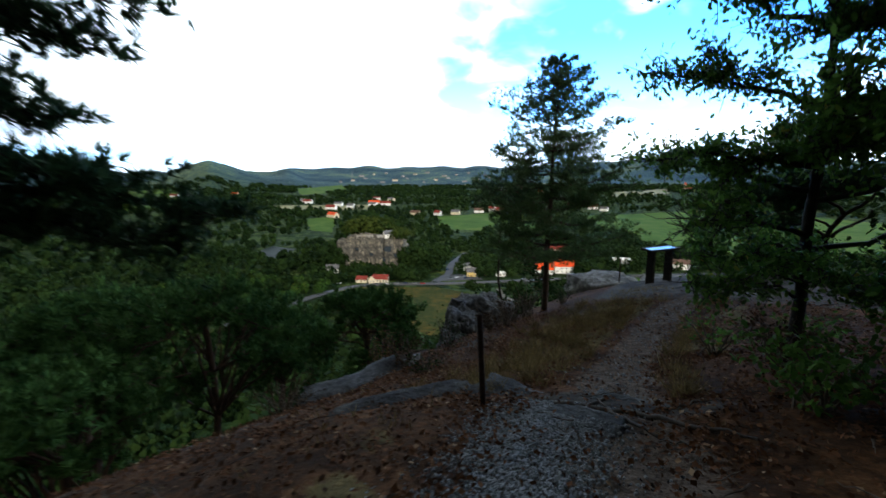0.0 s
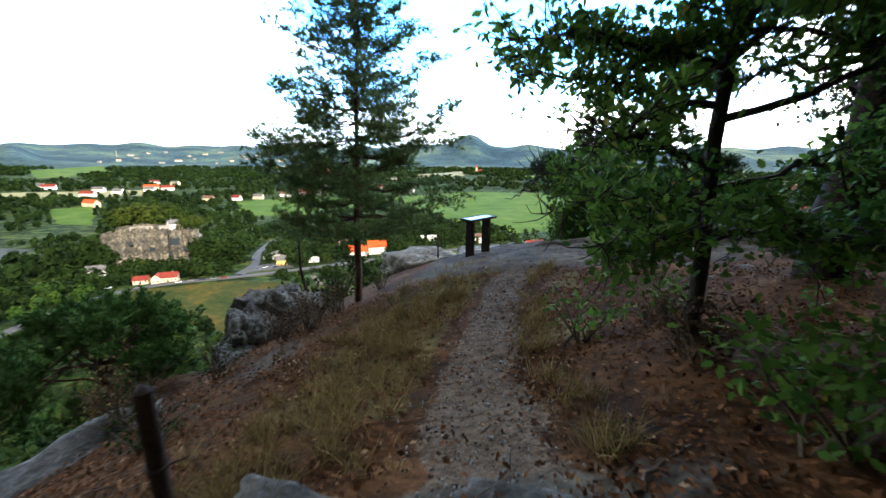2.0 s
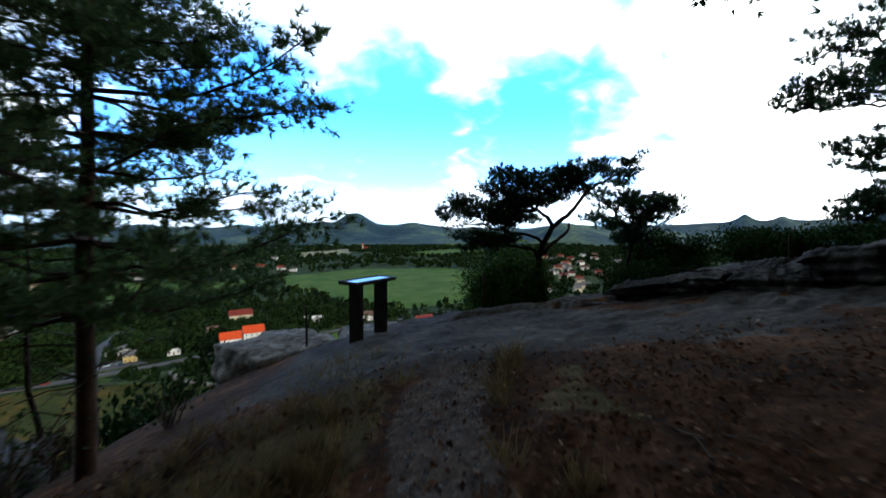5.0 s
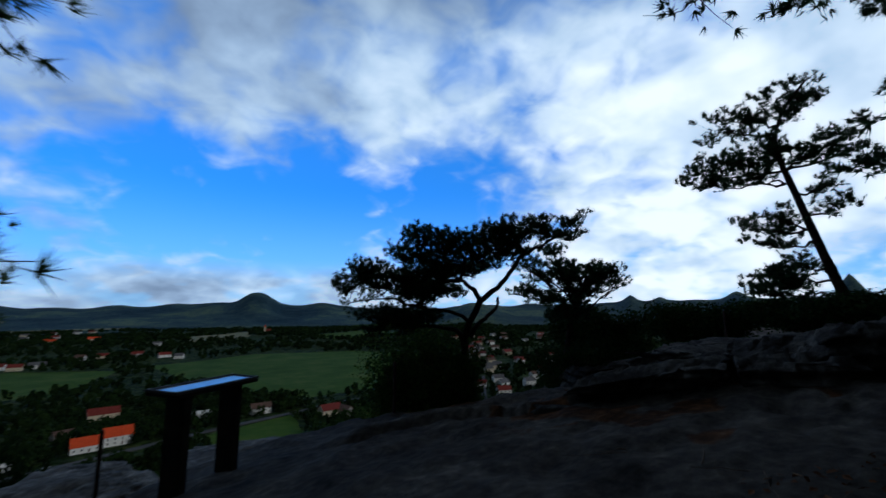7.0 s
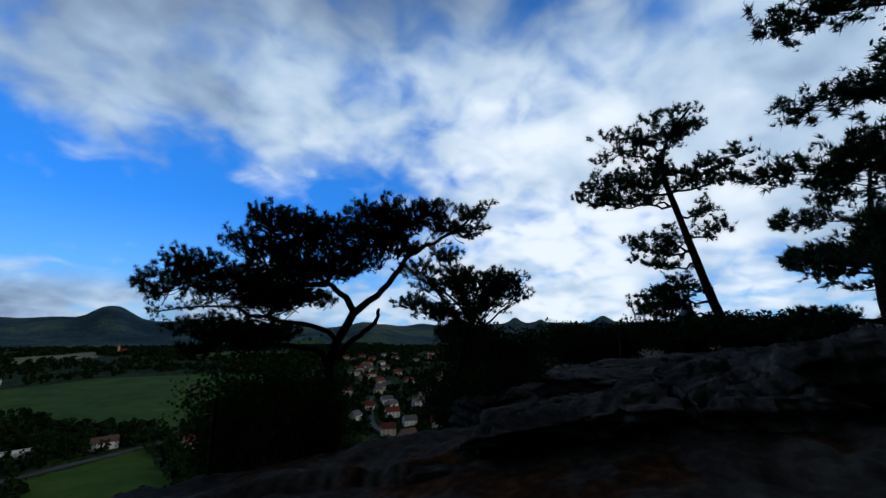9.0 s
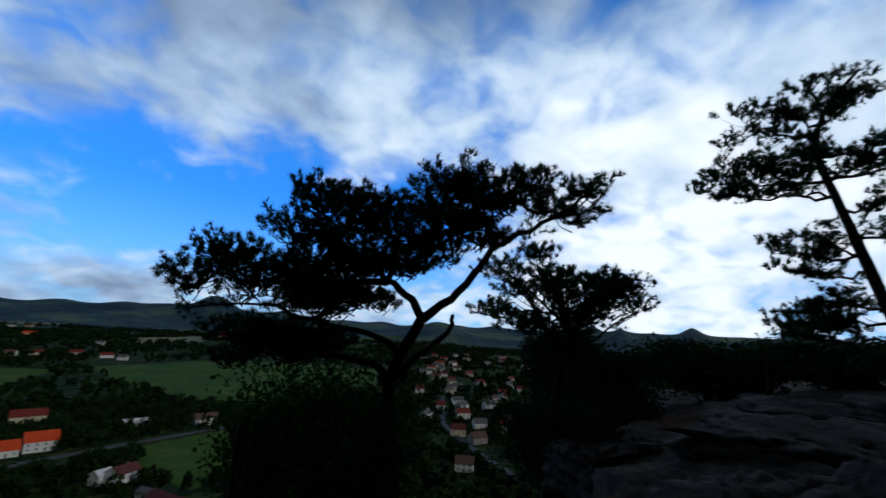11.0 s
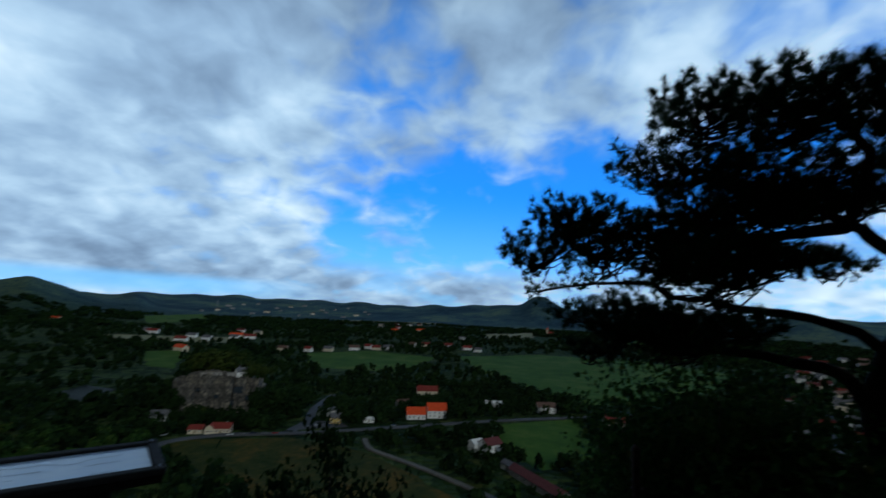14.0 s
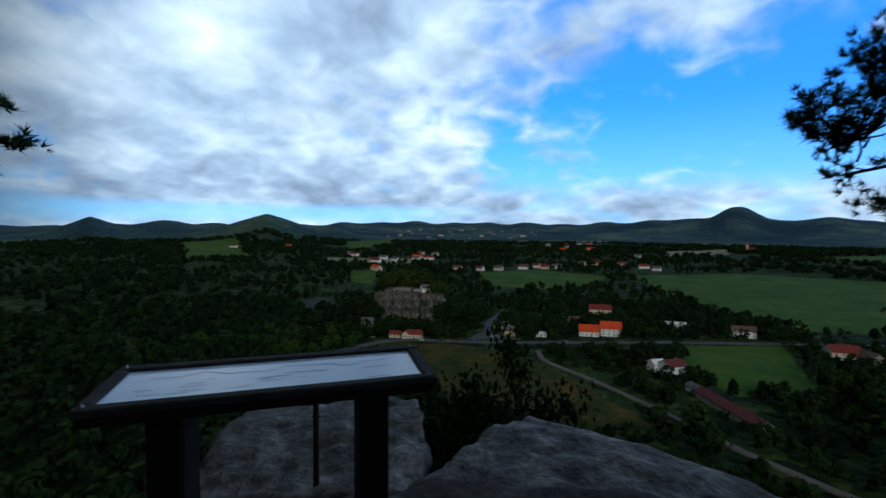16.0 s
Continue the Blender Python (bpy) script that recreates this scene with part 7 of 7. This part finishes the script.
for px, py, pz, ph in zip(x[ok], y[ok], z[ok], h[ok]):
    ph *= rng.uniform(0.62, 1.0)
    if any(math.hypot(px - a, py - b) < 3.4 + 0.06 * ph for a, b in stood):
        continue
    stood.append((px, py))
    src, full = GROWN[(0, 2, 1, 4, 0, 2, 4, 3)[used % 8] if used >= len(GROWN) else used]
    m = pose(px, py, pz, 0, 0, (used * 77) % 360)
    if used < len(GROWN):
        src.matrix_basis = m
        ob = src
    else:
        ob = copy_thing(src, m)
    ob.scale = (ph / full * 1.1, ph / full * 1.1, ph / full)
    used += 1
for i, (px, py, top_z) in enumerate([(-5.6, 29.5, -8.3), (-3.7, 31.5, -7.6), (-3.2, 27.0, -8.2), (-1.0, 31.0, -10.2), (3.0, 31.0, -11.5), (0.5, 28.0, -10.2)]):
    src, full = GROWN[(i * 2 + 1) % len(GROWN)]
    pz = z_at(px, py)
    ob = copy_thing(src, pose(px, py, pz, 0, 0, i * 61))
    s = (top_z - pz) / full
    ob.scale = (s * 0.62, s * 0.62, s)
x, y, h = scatter(5, 1400, 20, 62, -110, 60, 7, 15)
z = land(x, y)
ok = (brink(x, y) > 12) & (z + h < -0.26 * np.hypot(x, y) - 3)
for i in np.flatnonzero(ok):
    if ok[i]:
        ok[i + 1:] &= np.hypot(x[i + 1:] - x[i], y[i + 1:] - y[i]) > 0.36 * h[i]
grove("lower_slope_trees", "tall mixed trees lower on the steep slope", x[ok], y[ok], h[ok], 300, 0.058, 5, conifer=0.4)
x, y, h = scatter(6, 1500, 55, 190, -100, 75, 8, 14)
z = land(x, y)
ok = (z + h < -0.30 * np.hypot(x, y) * np.where(np.degrees(np.arctan2(x, y)) > -38, 1.0, 0.55) - 4) & (brink(x, y) > 6)
grove("hillside_woods", "dense dark woods on the hillside", x[ok], y[ok], h[ok], 52, 0.20, 7, conifer=0.5)
# ridge woods to the side
x, y, h = scatter(8, 420, 24, 120, 62, 110, 3, 7)
z = land(x, y)
ok = z + h < 1.4 + 0.026 * np.hypot(x, y)
grove("ridge_woods", "low dark woods along the ridge", x[ok], y[ok], h[ok], 90, 0.16, 9, conifer=0.5)
x, y, h = scatter(10, 6800, 170, 640, -82, 72, 5, 12, 0.75)
az = np.degrees(np.arctan2(x, y))
ok = (az < -36) | (ripple(x, y, 60, 3) > -0.22)
grove("valley_trees", "trees and hedges between the houses of the valley", x[ok], y[ok], h[ok], 23, 0.31, 11, trunk=False, conifer=0.35)
x, y, h = scatter(20, 3000, 190, 640, -58, 72, 2.5, 6.5, 0.8)
grove("garden_shrubs", "garden trees and hedges round the village houses", x, y, h, 14, 0.36, 21, trunk=False, conifer=0.15, slender=0.55)
x, y, h = scatter(12, 8000, 600, 1500, -82, 74, 8, 15, 0.75)
x, y, h = clumped(x, y, h, 160, -0.2)
grove("valley_woods", "woods and copses across the valley", x, y, h, 15, 0.42, 13, trunk=False)
x, y, h = scatter(14, 8500, 1500, 2350, -84, 82, 10, 17, 0.8)
x, y, h = clumped(x, y, h, 420, -0.25)
grove("far_woods", "far dark woods over the hills", x, y, h, 9, 0.62, 15, trunk=False, slender=0.9, conifer=0.2)
# dark trees round the end of the lane
rng = np.random.RandomState(26)
x = np.concatenate([rng.uniform(76, 160, 170), rng.uniform(15, 34, 14), rng.uniform(24, 60, 16)])
y = np.concatenate([rng.uniform(205, 385, 170), rng.uniform(236, 258, 14), rng.uniform(222, 236, 16)])
ok = ((x > 80 + 0.30 * (y - 205)) | (y > 335) | (y < 262) & (x < 60)) & free(x, y, np.full(len(x), 6.0))
grove("lane_trees", "tall dark trees round the end of the gravel lane", x[ok], y[ok], rng.uniform(9, 19, int(ok.sum())), 110, 0.12, 27, trunk=False, conifer=0.3, mat=M_BUSH)
# garden trees close round the houses of the village
hx = np.array([-186, -207, -110, -46, -28, 19, 44, 31, 82, 137, 29, -48, -66, -126, -258, -84, -20, 60, 100, -140])
hy = np.array([338, 333, 384, 420, 430, 332, 277, 302, 480, 432, 494, 536, 470, 412, 378, 396, 452, 468, 470, 440])
k = rng.randint(0, len(hx), 620)
x, y, h = hx[k] + rng.normal(0, 24, 620), hy[k] + rng.normal(8, 20, 620), rng.uniform(5, 14, 620)
ok = free(x, y, h * 0.55)
grove("village_trees", "dark rounded trees standing close round the village houses", x[ok], y[ok], h[ok], 64, 0.17, 29, trunk=False, conifer=0.2, slender=0.5)
# trees on the castle rock and at its foot
rng = np.random.RandomState(16)
x, y = np.concatenate([rng.uniform(-262, -216, 70), rng.uniform(-216, -188, 26)]), rng.uniform(402, 432, 96)
grove("castle_trees", "green and yellowing trees on top of the castle rock", x, y, np.concatenate([rng.uniform(15, 25, 70), rng.uniform(8, 14, 26)]), 90, 0.12, 17, conifer=0.15, zs=np.full(96, -66.0), mat=M_AUTUMN)
x = np.concatenate([rng.uniform(-188, -150, 46), rng.uniform(-285, -252, 46)])
y = np.concatenate([rng.uniform(384, 425, 46), rng.uniform(392, 425, 46)])
grove("castle_side_trees", "tall green trees standing on both sides of the castle rock", x, y, rng.uniform(13, 27, 92), 90, 0.12, 19, trunk=False, conifer=0.2)
x, y = rng.uniform(-262, -168, 110), rng.uniform(352, 378, 110)
ok = np.abs(x + 190) > 15
grove("rock_foot_bushes", "green bushes at the foot of the castle rock", x[ok], y[ok], rng.uniform(3, 10, int(ok.sum())), 80, 0.16, 18, trunk=False, conifer=0.1)
x, y = rng.uniform(-262, -246, 14), rng.uniform(366, 388, 14)
grove("castle_shoulder_trees", "dark green trees against one end of the castle rock", x, y, rng.uniform(14, 25, 14), 120, 0.11, 37, trunk=False, conifer=0.3)
x, y = rng.uniform(-226, -205, 6), rng.uniform(366, 376, 6)
grove("rock_foot_autumn_trees", "orange and yellow autumn trees below the castle rock", x, y, rng.uniform(6, 11, 6), 110, 0.13, 23, trunk=False, conifer=0.0, mat=M_AUTUMN)
# pale rounded crowns in the wood below the road
x = np.concatenate([np.array((-296.0, -270.0, -264.0, -243.0, -222.0, -236.0)), rng.uniform(-330, -200, 16)])
y = np.concatenate([np.array((303.0, 290.0, 278.0, 235.0, 252.0, 246.0)), rng.uniform(225, 300, 16)])
grove("pale_green_trees", "pale yellowish-green rounded trees in the wood", x, y, rng.uniform(10, 14, len(x)), 150, 0.11, 31, trunk=False, conifer=0.0, mat=M_BUSH_GREEN)


# ---------------------------------------------------------------- leaf litter, grass and stones by the path
def litter():
    rng = np.random.RandomState(81)
    n = 150000
    x, y = rng.uniform(-4.8, 7.5, n), rng.uniform(-3.2, 9.0, n)
    dx = np.abs(x - path_x(y) + 0.1)
    keep = (rng.uniform(0, 1, n) < (0.17 + 0.83 * smooth(0.28, 0.62, dx)) * (0.3 + 0.7 * smooth(-0.35, 0.25, ripple(x + 2, y, 0.7, 3)))) & (y + 0.3 * ripple(x, y, 1.1) + 0.45 * np.clip(x - path_x(y), 0, 4) < 7.5) & (rng.uniform(0, 1, n) < np.exp(-np.clip(np.hypot(x - 0.5, y - 2.5) - 2.5, 0, 9) / 3.0))
    x, y = x[keep], y[keep]
    mb = MB()
    p = np.stack([x, y, land(x, y) + rng.uniform(0.0, 0.035, len(x))], -1)
    lobed = rng.uniform(0, 1, len(x)) < 0.18
    for sel, lv, lf in ((lobed, OAK_V, OAK_F), (~lobed, DIA_V, DIA_F)):
        k = int(sel.sum())
        mb.strew(lv, lf, p[sel], turns(np.array((0, 0, 1.0)) + 0.45 * rng.standard_normal((k, 3)), rng), rng.uniform(0.022, 0.060, k), rng.uniform(0, 1, k) ** 1.15)
    e = tagged(new("leaf_litter", mb.mesh("leaf_litter", M_DRYLEAF)), "brown fallen oak leaves strewn on the hilltop", "leaves", kind="stuff")
    mb = MB()
    n = 1700
    yy = rng.uniform(-2.5, 8.5, n)
    xx = path_x(yy) + rng.normal(0, 0.42, n)
    chip = np.array([(-0.5, -0.2, 0), (0.4, -0.3, 0.1), (0.5, 0.2, 0.05), (-0.3, 0.3, 0.12)])
    p = np.stack([xx, yy, land(xx, yy) - 0.02], -1)
    mb.strew(chip, np.array([(0, 1, 2, 3)]), p, turns(np.array((0, 0, 1.0)) + 0.3 * rng.standard_normal((n, 3)), rng), rng.uniform(0.012, 0.036, n), 0.5)
    tagged(new("bark_chips", mb.mesh("bark_chips", M_BARK)), "dark bark chips and cones trodden into the path", "debris", kind="stuff")
    mb = MB()
    n = 5600
    x, y = rng.uniform(-3.2, 3.0, n), rng.uniform(-1.5, 9.0, n)
    dx = x - path_x(y)
    w = np.clip(np.exp(-((dx + 1.15) / 0.5) ** 2) * smooth(0.8, 2, y) + 0.9 * np.exp(-((dx - 0.62) / 0.2) ** 2) * smooth(1, 1.6, y) * smooth(4.8, 3.2, y) + 0.05 * smooth(-0.8, -1.6, dx), 0, 1) * (ripple(x, y, 0.9, 3) > -0.15)
    k = rng.uniform(0, 1, n) < w
    x, y = x[k], y[k]
    blade = np.array([(-0.03, 0, 0), (0.03, 0, 0), (0.02, 0.12, 0.55), (-0.02, 0.12, 0.55), (0, 0.42, 1.0)])
    bf = np.array([(0, 1, 2), (0, 2, 3), (3, 2, 4)])
    for rep in range(4):
        xx, yy = x + rng.normal(0, 0.03, len(x)), y + rng.normal(0, 0.03, len(x))
        p = np.stack([xx, yy, land(xx, yy) - 0.01], -1)
        mb.strew(blade, bf, p, turns(np.array((0, 0, 1.0)) + 0.35 * rng.standard_normal((len(x), 3)), rng), rng.uniform(0.05, 0.16, len(x)), rng.uniform(0, 1, len(x)))
    for _ in range(170):
        cy = rng.uniform(0.9, 7.0)
        cx = path_x(cy) + (rng.normal(-1.15, 0.45) if rng.uniform() < 0.8 else rng.normal(0.62, 0.12))
        if abs(cx - path_x(cy)) < 0.42:
            continue
        k = 46
        a, t = rng.uniform(0, math.tau, k), rng.uniform(0.15, 1.0, k)
        axis = np.stack([np.cos(a) * t, np.sin(a) * t, np.full(k, 0.8)], -1)
        px, py = cx + 0.04 * rng.standard_normal(k), cy + 0.04 * rng.standard_normal(k)
        mb.strew(blade * (0.6, 1, 1), bf, np.stack([px, py, land(px, py) - 0.01], -1), turns(axis, rng), rng.uniform(0.10, 0.26, k), np.clip(rng.uniform(0.1, 0.9) + 0.2 * rng.standard_normal(k), 0, 1))
    tagged(new("dry_grass", mb.mesh("dry_grass", M_STRAW)), "straw-coloured dry grass beside the path", "grass", kind="stuff")
    mb = MB()
    n = 9000
    y = np.concatenate([rng.uniform(-2.2, 0.65, n), rng.uniform(0.6, 7.0, 500)])
    x = path_x(y) + np.where(y < 0.66, -0.40, 0.05) + rng.normal(0, 0.27, n + 500)
    v = np.array([(-0.5, -0.4, -0.3), (0.5, -0.45, -0.3), (0.45, 0.4, -0.3), (-0.4, 0.5, -0.3), (-0.3, -0.25, 0.3), (0.3, -0.2, 0.35), (0.25, 0.25, 0.28), (-0.25, 0.3, 0.33)])
    f = np.array([(0, 1, 5, 4), (1, 2, 6, 5), (2, 3, 7, 6), (3, 0, 4, 7), (4, 5, 6, 7)])
    p = np.stack([x, y, land(x, y)], -1)
    mb.strew(v, f, p, turns(np.array((0, 0, 1.0)) + 0.2 * rng.standard_normal((len(x), 3)), rng), rng.uniform(0.007, 0.024, len(x)) * (1 + 0.8 * (rng.uniform(0, 1, len(x)) > 0.96)), 0.5)
    tagged(new("gravel", mb.mesh("gravel", mottled("grey_gravel", (0.08, 0.08, 0.08), (0.34, 0.34, 0.33), 25.0, 0.9, 0.3, 0.01))), "loose grey stones on the worn path", "stones", kind="stuff")
    mb = MB()
    for i in range(170):
        x, y = rng.uniform(-3.5, 5.0), rng.uniform(-2.5, 7.5)
        a, l = rng.uniform(0, math.tau), rng.uniform(0.1, 0.5)
        q = np.linspace(-0.5, 0.5, 5)
        px, py = x + np.cos(a) * l * q, y + np.sin(a) * l * q
        pts = np.stack([px, py, land(px, py) + 0.02 + rng.uniform(0, 0.02)], -1) + 0.008 * rng.standard_normal((5, 3))
        mb.tube(pts, rng.uniform(0.003, 0.009), 0.002, 5, close=False)
    tagged(new("fallen_twigs", mb.mesh("fallen_twigs", M_TWIG)), "dry fallen twigs in the leaf litter", "twigs", kind="stuff")


litter()
